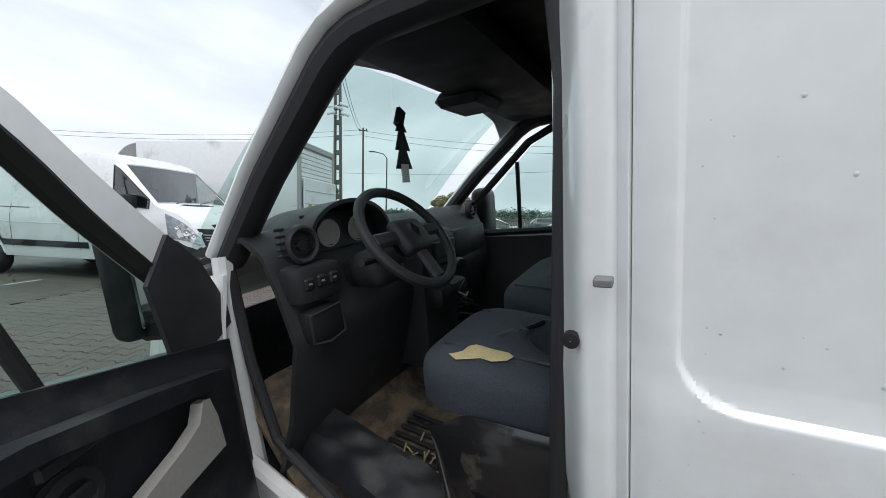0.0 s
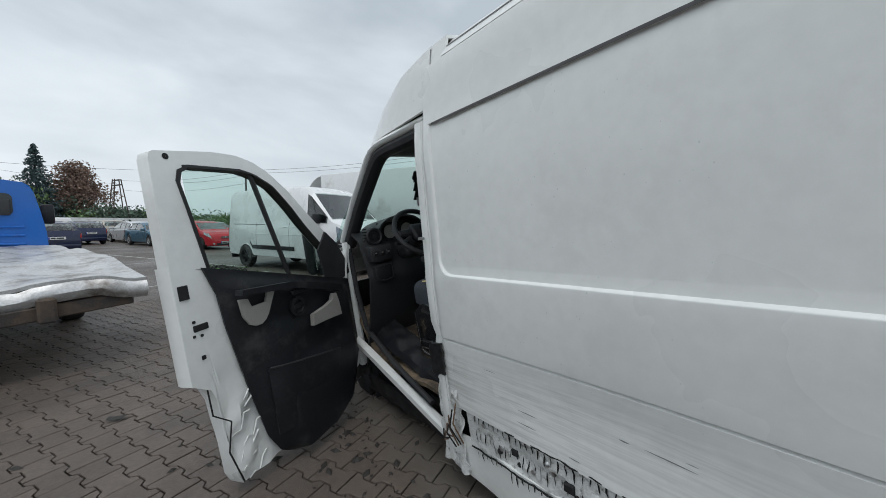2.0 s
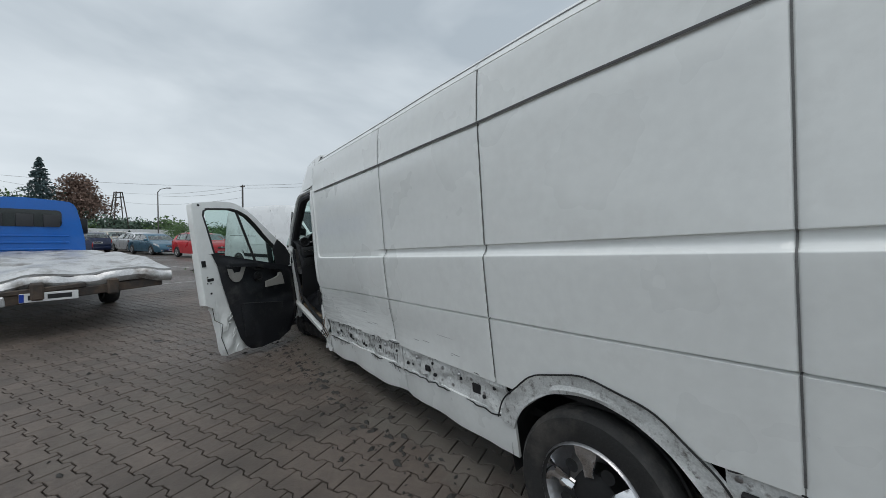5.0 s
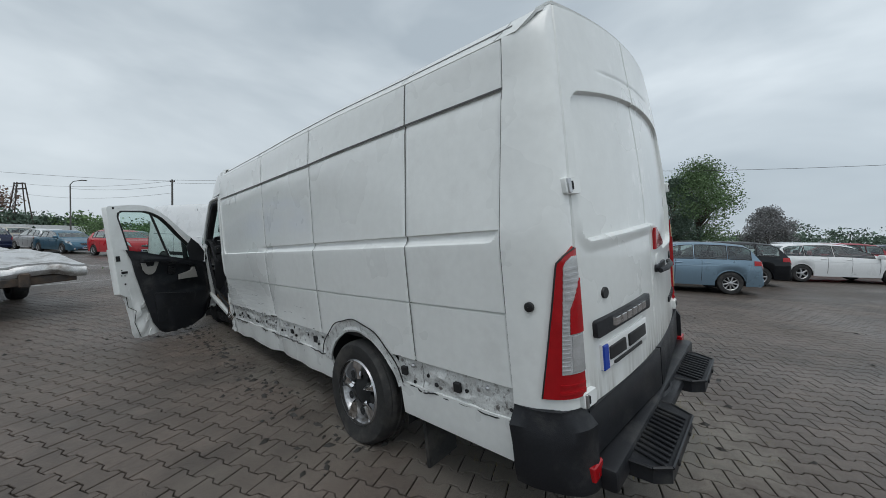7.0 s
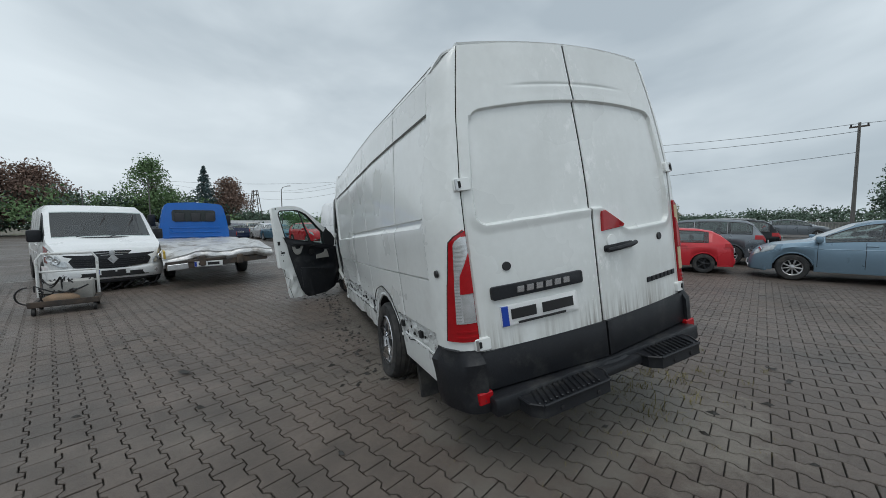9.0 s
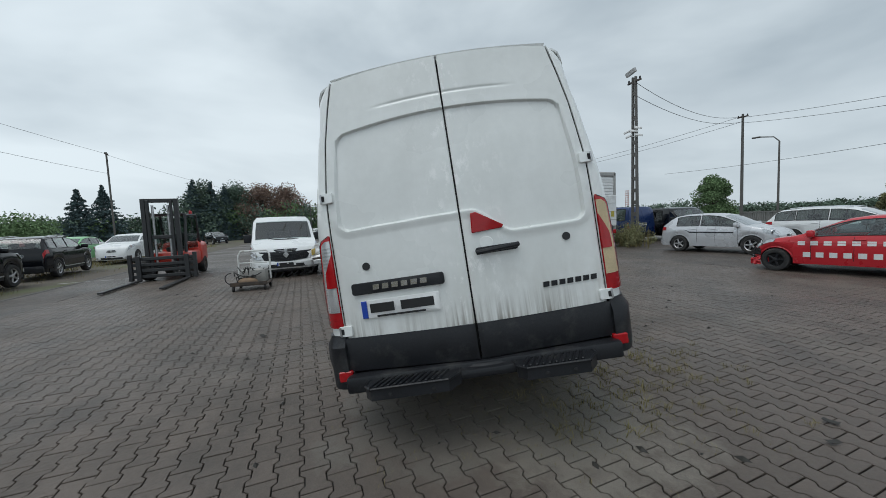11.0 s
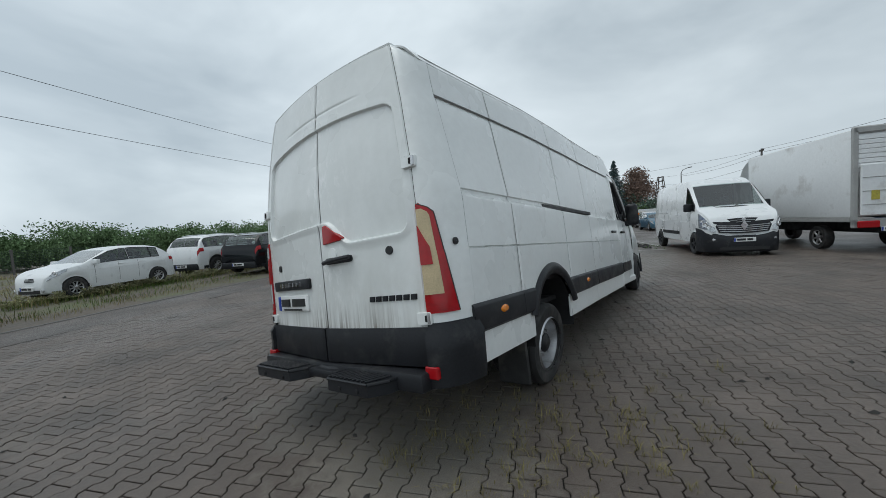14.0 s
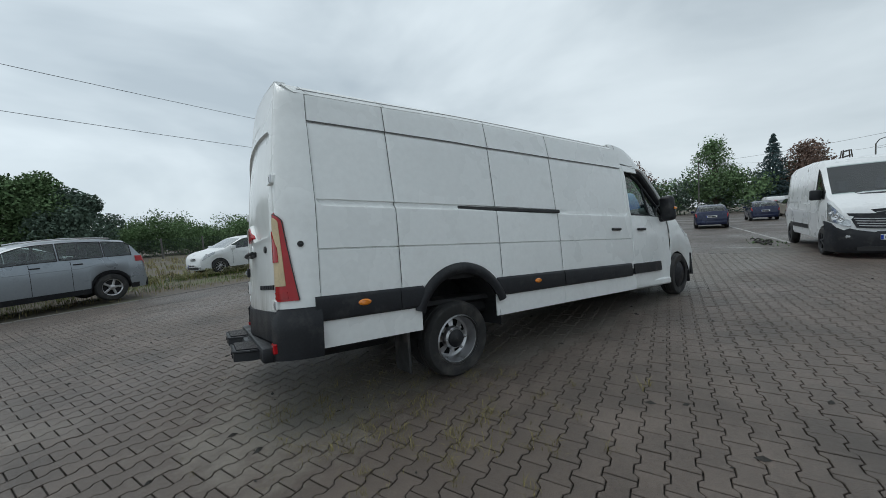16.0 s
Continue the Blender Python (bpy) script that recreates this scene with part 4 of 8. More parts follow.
ROOF = [p for p in HALF if p[0] > 1.28][::-1]
part("roof", sheet(roof_pt, lin(0, 1, 30), lin(1, -1, 41), .012), VAN_WHITE, van, "white raised roof")
for side in (-1, 1):
    for yj in (.262, .872, 1.975, 2.96):
        v0 = (yj - .15) / (4.36 - .15)
        part("roof_joint", sheet(lambda k, q: (lambda p: (p[0] * 1.0012 + side * .001, p[1], p[2] + .0015))(roof_pt(v0 + .0004 * k, side * q)), [-1, 1], lin(1, .55, 12)), JOINT_LINE, van, "dark sealed joint")


# rear corners, rear doors
def gap_x(z):
    return ramp(z, [(-.6, .862), (.36, .866), (.62, .86), (1.0, .815), (1.2, .778), (1.37, .742), (1.42, .73)])


def rear_y(x, z):
    return .005 - .085 * (1 - min(1, abs(x) / .92) ** 2) + .085 * max(0, (z - .45) / .9) ** 1.6


def corner(z, a, side, off=0.0):
    """Round the rear corner: a 0 at the flank, 1 at the door's gap."""
    xg = gap_x(z)
    xs = max(xg + .006, ramp(z, HALF) - pinch(.25, z)) + off
    yb = rear_y(xg, z) - off
    t = a * math.pi / 2
    return (side * (xg + (xs - xg) * math.cos(t) ** .9), yb + (.2455 - yb) * (1 - math.sin(t) ** 1.1), z)


for side in (-1, 1):
    zs = lin(-.3, 1.30, 30) + [1.335, 1.36, 1.385, 1.405]
    aa = lin(0, 1, 13)
    part("corner_post", sheet(lambda a, z: corner(z, a, side), aa[::-1] if side > 0 else aa, zs, .012), VAN_WHITE, van, "white rounded corner post")


def door_y(x, z):
    y = rear_y(x, z)
    s = 1 if x > 0 else -1
    top = 1.078 - .05 * (abs(x) / .7) ** 2
    low = .40 - .015 * abs(x) if x < 0 else .40 - .165 * ease(x, .07, .33)
    lim = gap_x(z) - .075
    dx = max(abs(x) - lim, -1)
    d = max(z - top, low - z)
    r = .07
    if d > -r and dx > -r:
        d = math.hypot(d + r, dx + r) - r
    else:
        d = max(d, dx)
    y += .02 * (1 - ease(d, -.008, .003))
    y -= .008 * ease(d, .0, .004) * (1 - ease(d, .004, .06)) * (1 if z < .5 else .2)
    # stiffening crease near the top
    y += .006 * math.exp(-((z - 1.183 + .02 * (x / .5) ** 2) / .009) ** 2) * (1 - ease(abs(x), .3, .5))
    return y


for side in (-1, 1):
    zs = sorted(set(lin(-.315, .2, 24)) | set(lin(.205, .42, 48)) | set(lin(.44, 1.0, 24)) | set(lin(1.005, 1.09, 30)) | set(lin(1.1, 1.22, 30)) | set(lin(1.24, 1.405, 9)))
    lo = .0055

    def dr(k, z, s=side):
        x = lo + (gap_x(z) - .009 - lo) * k
        y = door_y(s * x, z)
        edge = min(k, 1 - k) * gap_x(z)
        return (s * x, y + .007 * (1 - ease(edge, 0, .009)), z + (.0 if z < 1.3 else .03 * (1 - k ** 2) * (z - 1.3) / .105))
    ks = sorted(set(lin(0, 1, 100)) | {.004, .996})
    part("rear_door", sheet(dr, ks if side > 0 else ks[::-1], zs, .02), REAR_PAINT, van, "dirty white rear door with a pressed panel")
part("rear_opening", sheet(lambda q, z: (q * (gap_x(z) - .006), rear_y(q * gap_x(z), z) + .035, z), lin(-1, 1, 8), lin(-.55, 1.395, 14)), GAP, van)
# door seam caps at the roof edge
part("rear_roof_lip", sheet(lambda x, k: (x * (1 - .02 * k), rear_y(x, 1.41) + .004 + .08 * k, 1.412 + .014 * k ** .5 + .022 * (1 - (x / .72) ** 2)), lin(.725, -.725, 20), lin(0, 1, 5), .01), VAN_WHITE, van, "white roof edge above the doors")


def on_rear(poly, d, mat, name, parent=van, label="", base=None):
    """A flat piece on the rear doors: its outline (x, z) set out by d from the door's face."""
    cx = sum(p[0] for p in poly) / len(poly)
    cz = sum(p[1] for p in poly) / len(poly)
    n = len(poly)
    b = (lambda x, z: rear_y(x, z)) if base is None else base
    V = [(x, b(x, z) + .01, z) for x, z in poly] + [(x, b(x, z) - d, z) for x, z in poly] + [(cx + (x - cx) * .93, b(x, z) - d - .004, cz + (z - cz) * .93) for x, z in poly]
    F = [tuple(range(2 * n, 3 * n))]
    for k in (0, n):
        F += [(k + i, k + (i + 1) % n, k + n + (i + 1) % n, k + n + i) for i in range(n)]
    bm = bmesh.new()
    vs = [bm.verts.new(v) for v in V]
    for f in F:
        bm.faces.new([vs[i] for i in f])
    bmesh.ops.recalc_face_normals(bm, faces=bm.faces[:])
    bm.verts.index_update()
    vf = [tuple(v.co) for v in bm.verts], [tuple(v.index for v in f.verts) for f in bm.faces]
    bm.free()
    return part(name, vf, mat, parent, label)


def rrect(x0, x1, z0, z1, r, n=4):
    out = []
    for cx, cz, a0 in ((x1 - r, z1 - r, 0), (x0 + r, z1 - r, 90), (x0 + r, z0 + r, 180), (x1 - r, z0 + r, 270)):
        out += [(cx + r * math.cos(radians(a0 + 90 * i / n)), cz + r * math.sin(radians(a0 + 90 * i / n))) for i in range(n + 1)]
    return out


def disc(x, z, r, n=16):
    return [(x + r * math.cos(2 * math.pi * i / n), z + r * math.sin(2 * math.pi * i / n)) for i in range(n)]


def corner_y(x, z):
    """Rear face, carried on round the corner post."""
    xg = gap_x(z)
    xs = max(xg + .006, ramp(z, HALF) - pinch(.25, z))
    if abs(x) <= xg:
        return rear_y(x, z)
    k = min(1.0, (abs(x) - xg) / (xs - xg))
    t = math.acos(k ** (1 / .9))
    yb = rear_y(xg, z)
    return yb + (.2455 - yb) * (1 - math.sin(t) ** 1.1)


for side in (-1, 1):
    on_rear([(side * .008, -.535), (side * .86, -.525), (side * .875, -.42), (side * .868, -.31), (side * .008, -.315)], .022, BLACK_TRIM, "door_cladding", label="black plastic lower door cladding")
    on_rear(disc(side * .648, .143, .026), .006, INK, "door_plug", label="black round plug")
    for z, k in ((.622, 0), (-.262, 1)):
        hp = on_rear(rrect(side * .85 - .045, side * .85 + .045, z - .034, z + .034, .01), .018, VAN_WHITE, "hinge", label="white strap hinge", base=corner_y)
        on_rear(rrect(side * .872 - .012, side * .872 + .012, z - .018, z + .018, .004), .023, GAP, "hinge_slot", hp, base=corner_y)
        on_rear(rrect(side * .884 - .007, side * .884 + .007, z - .03, z + .03, .004), .024, STEEL, "hinge_pin", hp, base=corner_y)
on_rear([(.066, .375), (.1, .378), (.262, .275), (.25, .258), (.058, .25)], .014, RED_LENS, "high_brake_light", label="red wedge brake light")
hb = on_rear(rrect(.065, .335, .112, .155, .018), .010, BLACK_TRIM, "handle_base", label="black handle plate")
part("handle", tube([(.07, rear_y(.07, .135) - .03, .125), (.14, rear_y(.14, .135) - .05, .13), (.27, rear_y(.27, .135) - .05, .137), (.335, rear_y(.335, .135) - .03, .142)], .015, 8), BLACK_TRIM, hb, "black grip")
on_rear(disc(.14, .175, .045), .004, VAN_WHITE, "handle_dish", hb)
bar = on_rear(rrect(-.765, -.155, -.035, .04, .015), .022, BLACK_TRIM, "plate_lamp_bar", label="black bar with raised model name")
npl = on_rear(rrect(-.72, -.202, -.195, -.078, .008), .012, PLATE, "number_plate", label="white number plate in a holder")
on_rear([(-.718, -.193), (-.68, -.193), (-.68, -.08), (-.718, -.08)], .0165, BLUE_BAND, "plate_band", npl)
for x0, x1 in ((-.66, -.5), (-.455, -.24)):
    on_rear([(x0, -.160), (x1, -.160), (x1, -.102), (x0, -.102)], .0165, INK, "plate_bar", npl)
on_rear([(-.62, -.19), (-.3, -.19), (-.3, -.178), (-.62, -.178)], .0165, INK, "plate_bar", npl)


def lettering(text, size, m, mat, name, parent, label="", depth=.004):
    cu = bpy.data.curves.new(name, "FONT")
    cu.body, cu.size, cu.extrude, cu.align_x, cu.align_y = text, size, depth, "CENTER", "CENTER"
    tmp = bpy.data.objects.new(name, cu)
    scene.collection.objects.link(tmp)
    me = bpy.data.meshes.new_from_object(tmp.evaluated_get(bpy.context.evaluated_depsgraph_get()))
    bpy.data.objects.remove(tmp)
    me.materials.clear()
    me.materials.append(mat)
    ob = new(name, me)
    ob.parent = parent
    ob.matrix_basis = m
    if label:
        tagged(ob, label)
    return ob


# badges as plain shapes
for k in range(6):
    x = -.62 + .062 * k
    on_rear([(x, -.012), (x + .045, -.012), (x + .048, .024), (x + .003, .024)], .03, CHROME, "badge_bar", bar)
for k in range(7):
    x = .455 + .052 * k
    on_rear([(x, -.155), (x + .038, -.155), (x + .042, -.122), (x + .004, -.122)], .006, BLACK_TRIM, "badge_bar", label="dark raised badge")


# tail lamps: whole on the left; on the right the clear lenses are broken away to the cream plastic behind them
def lamp_patch(side, l, r, v0, v1, off, mat, parent, name, label="", n=12):
    """A piece of lamp skin: l and r give its edges across the lamp (0 at the flank, 1 at the door) at height v."""
    def f(k, v):
        w = l(v) + (r(v) - l(v)) * k
        out = .365 + .295 * v + .3 * max(0.0, (v - .9) / .1) ** 2
        return corner(-.237 + .61 * v, min(1.0, out + (.992 - out) * w), side, off)
    ks, vs = lin(0, 1, 9), lin(v0, v1, n)
    return part(name, sheet(f, ks[::-1] if side > 0 else ks, vs, .016), mat, parent, label)


for side in (-1, 1):
    whole = side < 0
    lens = CLEAR_LENS if whole else CREAM
    lamp = lamp_patch(side, lambda v: 0, lambda v: 1, 0, 1, .014, RED_LENS, van, "tail_light", "red and clear tail light" if whole else "red tail light broken open to cream plastic", 24)
    clear_l = lambda v: .24 + .10 * (1 - v) + .3 * max(0, (v - .88) / .07) ** 2  # noqa: E731
    wedge_l = lambda v: ramp(v, [(.44, .5), (.6, .5), (.8, .98)])  # noqa: E731
    lamp_patch(side, clear_l, lambda v: .985, .17, .95, .0175, lens, lamp, "clear_lens" if whole else "lamp_body", "clear faceted lens" if whole else "cream plastic behind the lost lens", 24)
    lamp_patch(side, wedge_l, lambda v: .995, .44, .8, .022, RED_LENS, lamp, "brake_lens", "red wedge lens")
    lamp_patch(side, lambda v: .3, lambda v: .97, .03, .05, .018, RED_LENS, lamp, "lens_rib", n=3)
    lamp_patch(side, lambda v: .3, lambda v: .97, .085, .1, .018, RED_LENS, lamp, "lens_rib", n=3)
    if whole:
        lamp_patch(side, lambda v: .56, lambda v: .97, .18, .425, .020, LAMP_IN, lamp, "indicator_lens", "bright faceted indicator lens", 8)
        for k in range(15):
            v = .19 + .029 * k
            lamp_patch(side, clear_l, lambda q: .5, v, v + .011, .0195, LAMP_IN, lamp, "lens_rib", n=2)
        for k in range(6):
            v = .66 + .04 * k
            lamp_patch(side, lambda q: clear_l(q) + .02, lambda q: min(.97, wedge_l(q)), v, v + .018, .0195, LAMP_IN, lamp, "lens_rib", n=2)
    rim = [corner(-.237 + .61 * v, .365 + .295 * v + .3 * max(0.0, (v - .9) / .1) ** 2, side, .012) for v in lin(0, 1, 24)]
    part("lamp_seal", tube(rim, .004, 6), INK, lamp, "black lamp seal")

# rear bumper with two treads
for side in (-1, 1):
    zs = [-.63, -.62, -.56, -.45, -.36, -.305, -.29]
    part("bumper_corner", sheet(lambda a, z: corner(z, a, side, .035 * ease(z, -.3, -.36) + .012 + (.02 * noise.noise((a * 4, z * 9, side)) if side < 0 else 0)), lin(1.0, 0, 12) if side > 0 else lin(0, 1.0, 12), zs, .03), BLACK_TRIM, van, "scratched black bumper corner" if side < 0 else "black bumper corner")
    rf = corner(-.55, .93, side, .034)
    part("reflector", block(rf[0] - .045, rf[0] + .045, rf[1] - .02, rf[1] + .02, -.582, -.515, .006), RED_LENS, van, "red reflector")
part("bumper_beam", join(block(-.87, .87, -.12, .02, -.645, -.54, .02, 2), block(-.16, .22, -.17, -.08, -.63, -.57, .02, 2)), BLACK_TRIM, van, "black bumper beam")
for x0, x1 in ((-.72, -.14), (.2, .68)):
    # a tray with chamfered outer corners, a raised rim and slanting ribs
    plan = [(x0, -.05), (x0, -.21), (x0 + .045, -.272), (x1 - .07, -.272), (x1, -.17), (x1, -.05)]
    st = part("tread", join(extruded(plan, .07, "z", -.64), *[tube([(*plan[i], -.572), (*plan[i + 1], -.572)], .009, 6) for i in range(5)]), BLACK_TRIM, van, "black ribbed bumper step")
    for k in range(int((x1 - x0 - .1) / .038)):
        x = x0 + .06 + .038 * k
        part("tread_rib", moved(block(-.008, .008, -.075, .075, 0, .014, .004), pose(x, -.185, -.572, 0, 0, -22)), BLACK_TRIM, st)
    for x in (x0 + .16, x1 - .16):
        part("tread_bolt", moved(lathe([(.014, 0), (.013, .006), (.001, .008)], 10), pose(x, -.273, -.615, 0, 0, -90)), GAP, st)
part("bumper_ledge", sheet(lambda x, k: (x, rear_y(x, -.55) - .018 - .02 * k - .03 * math.sin(math.pi * min(1, max(0, (x + .14) / .34))) * (1 if -.14 < x < .2 else 0), -.555 - .03 * k), lin(.86, -.86, 40), lin(0, 1, 4), .012), BLACK_TRIM, van, "moulded black ledge above the steps")

# wheel arches inside, rear wheels upright on the paving
for side in (-1, 1):
    part("wheel_house", sheet(lambda a, x: (side * x, ARCH_Y + (ARCH_R + .01) * math.cos(a), ARCH_Z + (ARCH_R + .01) * math.sin(a)), lin(-.2, math.pi + .2, 20), [.42, .6, .97]), GAP, van, "dark inner wheel arch")
    part("arch_back", ([(side * .42, ARCH_Y - .5, -.7), (side * .42, ARCH_Y + .5, -.7), (side * .42, ARCH_Y + .5, 0), (side * .42, ARCH_Y - .5, 0)], [(0, 1, 2, 3)]), GAP, van, smooth=False)
    part("mud_flap", block(side * .82 - .13, side * .82 + .13, .93, .955, -.93, -.5, .01), RUBBER, van, "black rubber mud flap")
part("chassis", join(block(-.75, .75, .1, 5.9, -.56, -.42, .03), block(-.5, .5, .3, 1.0, -.75, -.5, .05), block(-.45, -.33, .1, 5.5, -.64, -.45, .02), block(.33, .45, .1, 5.5, -.64, -.45, .02)), GAP, van, "dark underfloor")
part("load_floor", block(-.84, .84, .05, 4.3, -.42, -.38, .0), GAP, van)
INV = VAN_POSE.inverted()


def in_van(x, y, z, turn=0.0, tilt=0.0):
    """A pose that stands upright in the yard, as seen from the van's axes."""
    h = math.degrees(math.atan2(VAN_POSE[1][1], VAN_POSE[0][1])) - 90
    w = VAN_POSE @ Vector((x, y, 0))
    return INV @ pose(w.x, w.y, z, 0, tilt, h + turn)


def tyre_mesh(r, w, flat=0.0, treads=True):
    V, F = lathe([(r * .60, -w / 2 + .02), (r * .70, -w / 2), (r * .92, -w / 2 + .002), (r * .975, -w * .38), (r * .99, -w * .3), (r * .975, -w * .27), (r * .99, -w * .24), (r, -w * .09), (r * .98, -w * .06), (r * .98, w * .06), (r, w * .09), (r * .99, w * .24), (r * .975, w * .27), (r * .99, w * .3), (r * .975, w * .38), (r * .92, w / 2 - .002), (r * .70, w / 2), (r * .60, w / 2 - .02)], 48)
    if flat:
        V = [(x * (1 + .25 * ease(-z, r - flat * 2.5, r)), y, max(z, -(r - flat))) for x, y, z in V]
    return V, F


RW = .345
# right rear: steel rim of a twin wheel, dished
m = in_van(.9, 1.42, .345)
tR = part("rear_wheel", moved(join(tyre_mesh(RW, .19), moved(tyre_mesh(RW, .19), pose(-.22, 0, 0))), m), RUBBER, van, "black twin rear tyres")
dish = join(lathe([(RW * .63, .1), (RW * .66, .085), (RW * .60, .07), (RW * .57, .03), (RW * .53, -.03), (RW * .47, -.045)], 40), lathe([(RW * .3, -.05), (RW * .29, .02), (RW * .22, .04), (RW * .2, .055), (.001, .06)], 24))
part("rim", moved(dish, m), STEEL, tR, "dished steel rim")
holes = []
for k in range(8):
    a0, a1 = 2 * math.pi * (k + .22) / 8, 2 * math.pi * (k + .78) / 8
    holes.append(sheet(lambda a, r: (-.047, r * math.cos(a), r * math.sin(a)), lin(a0 - .12, a0 + .62, 5), [RW * .28, RW * .47]))
web = []
for k in range(8):
    a = 2 * math.pi * k / 8
    web.append(sheet(lambda b, r: (-.044 + .03 * (1 - (r / (RW * .47)) ** 2), r * math.cos(b), r * math.sin(b)), lin(a - .2, a + .2, 5), [RW * .28, RW * .36, RW * .475]))
part("rim_web", moved(join(*web), m), STEEL, tR)
part("rim_hollow", moved(([(-.09, RW * .55 * math.cos(2 * math.pi * i / 24), RW * .55 * math.sin(2 * math.pi * i / 24)) for i in range(24)], [tuple(range(24))]), m), GAP, tR)
part("wheel_hub", moved(lathe([(.085, -.05), (.08, .05), (.06, .065), (.001, .07)], 20), m), BLACK_TRIM, tR, "dark hub")
for k in range(6):
    part("wheel_nut", moved(lathe([(.013, .02), (.013, .05), (.001, .054)], 6), m @ pose(0, .105 * math.cos(k * 1.047), .105 * math.sin(k * 1.047))), STEEL, tR)
# left rear: flat tyre, bent chrome trim
m = in_van(-.88, 1.46, .315, 180)
tL = part("rear_wheel", moved(tyre_mesh(RW, .2, .035), m), RUBBER, van, "flat black rear tyre")
part("rim", moved(join(lathe([(RW * .62, .1), (RW * .66, .08), (RW * .60, .06), (RW * .56, .0), (RW * .5, -.05), (.001, -.05)], 36)), m), STEEL, tL, "scuffed steel rim")
part("wheel_hub", moved(lathe([(.1, -.04), (.095, .045), (.06, .06), (.001, .062)], 18), m), GAP, tL)
trim = []
for k in range(5):
    a = 2 * math.pi * k / 5 + .5
    bend = .035 if k in (0, 3) else 0
    trim.append(sheet(lambda r, q: (.07 + bend * (1 - abs(q)) + .02 * noise.noise((r * 20, q, k)), r * math.cos(a + q * (.24 - .1 * (RW * .6 - r) / RW)), r * math.sin(a + q * (.24 - .1 * (RW * .6 - r) / RW))), lin(RW * .24, RW * .62, 7), lin(-1, 1, 7), .008))
part("wheel_trim", moved(join(*trim), m), CHROME, tL, "bent silver wheel trim")
for k in range(5):
    a = 2 * math.pi * (k + .5) / 5 + .5
    part("trim_hole", moved(lathe([(.028, .062), (.001, .063)], 14), m @ pose(0, RW * .38 * math.cos(a), RW * .38 * math.sin(a))), GAP, tL)

# flank strips: black on the right, torn off on the left where scraped metal shows
for y0, y1 in ((.21, .86), (.865, 1.075)):
    part("side_strip", sheet(lambda y, z: (van_x(y, -.28, 1) + .018 * band(-.392, -.232, z, .012) + .004, y, z), lin(y0, y1, 14), [-.40, -.385, -.37, -.31, -.25, -.238, -.225], .02), BLACK_TRIM, van, "black plastic side strip")
for y0, y1 in ((1.905, 2.93), (2.945, 4.40)):
    part("side_strip", sheet(lambda y, z: (van_x(y, -.28, 1) + .018 * band(-.392, -.232, z, .012) + .004, y, z), lin(y0, y1, 14), [-.40, -.385, -.37, -.31, -.25, -.238, -.225], .02), BLACK_TRIM, van, "black plastic side strip")
part("arch_trim", sheet(lambda a, r: (van_x(ARCH_Y, -.2, 1) + .028 * math.sin(math.pi * (r - .0) / .1) ** .5 + .002, ARCH_Y + (ARCH_R - .005 + r) * math.cos(a), ARCH_Z + (ARCH_R - .005 + r) * math.sin(a)), lin(.32, math.pi - .32, 26)[::-1], lin(.001, .099, 6), .02), BLACK_TRIM, van, "black wheel arch trim")
for y in (.56, 2.475):
    mk = [(van_x(y, -.3, 1) + .02 + .012 * k, y + (.055 - .02 * k) * math.cos(2 * math.pi * i / 16), -.30 + (.026 - .01 * k) * math.sin(2 * math.pi * i / 16)) for k in (0, 1) for i in range(16)]
    part("side_marker", (mk, [tuple(range(16, 32))] + [(i, (i + 1) % 16, (i + 1) % 16 + 16, i + 16) for i in range(16)]), AMBER, van, "amber side marker")


def torn(y, z):
    return (-(ramp(-.3, HALF) + ramp(y, TAPER) - .022 + .016 * noise.noise((y * 5, z * 14, 3)) + .012 * noise.noise((y * 17, z * 30, 9))), y, z + .012 * noise.noise((y * 9, 1.5, 0)))


for y0, y1 in ((.21, .86), (.865, 1.06), (1.93, 2.94), (2.955, 4.40)):
    part("bare_strip", sheet(torn, lin(y1, y0, int((y1 - y0) / .025) + 3), lin(-.405, -.215, 12), .01), WHITE_DIRTY, van, "scraped bare strip where trim was torn off")
part("bare_arch", sheet(lambda a, r: (-(ramp(-.2, HALF) + ramp(ARCH_Y, TAPER) - .012 + .012 * noise.noise((a * 4, r * 40, 0))), ARCH_Y + (ARCH_R + r) * math.cos(a), ARCH_Z + (ARCH_R + r) * math.sin(a)), lin(.36, math.pi - .36, 40), lin(-.002, .085, 6), .015), WHITE_DIRTY, van, "scraped bare wheel arch")
for y in (.59, 1.0):
    part("clip_hole", block(-1.008, -.985, y - .022, y + .022, -.335, -.285, .004), GAP, van, "square hole")
for k, y in enumerate((.4, .75, .93, 2.1, 2.3, 2.55, 2.75, 2.88, 3.2, 3.6, 3.95, 4.2)):
    x = -(ramp(-.3, HALF) + ramp(y, TAPER) - .012)
    part("clip", moved(lathe([(.014, -.012), (.012, -.002), (.006, .004), (.001, .005)], 10), pose(x, y, -.27 - .07 * (k % 2), 0, 0, 180)), GAP if k % 2 else STEEL, van, "loose trim clip")
for side in (-1, 1):
    x = van_x(.135, .148, side) - .002
    part("round_plug", moved(lathe([(.021, -.01), (.02, .003), (.014, .005), (.001, .005)], 18), pose(side * x, .135, .148, 0, 0, 0 if side > 0 else 180)), INK, van, "black round plug")
part("door_rail", block(van_x(2.2, .45, 1) - .008, van_x(1.5, .45, 1) + .006, 1.52, 2.95, .425, .462, .006), INK, van, "black sliding door rail")

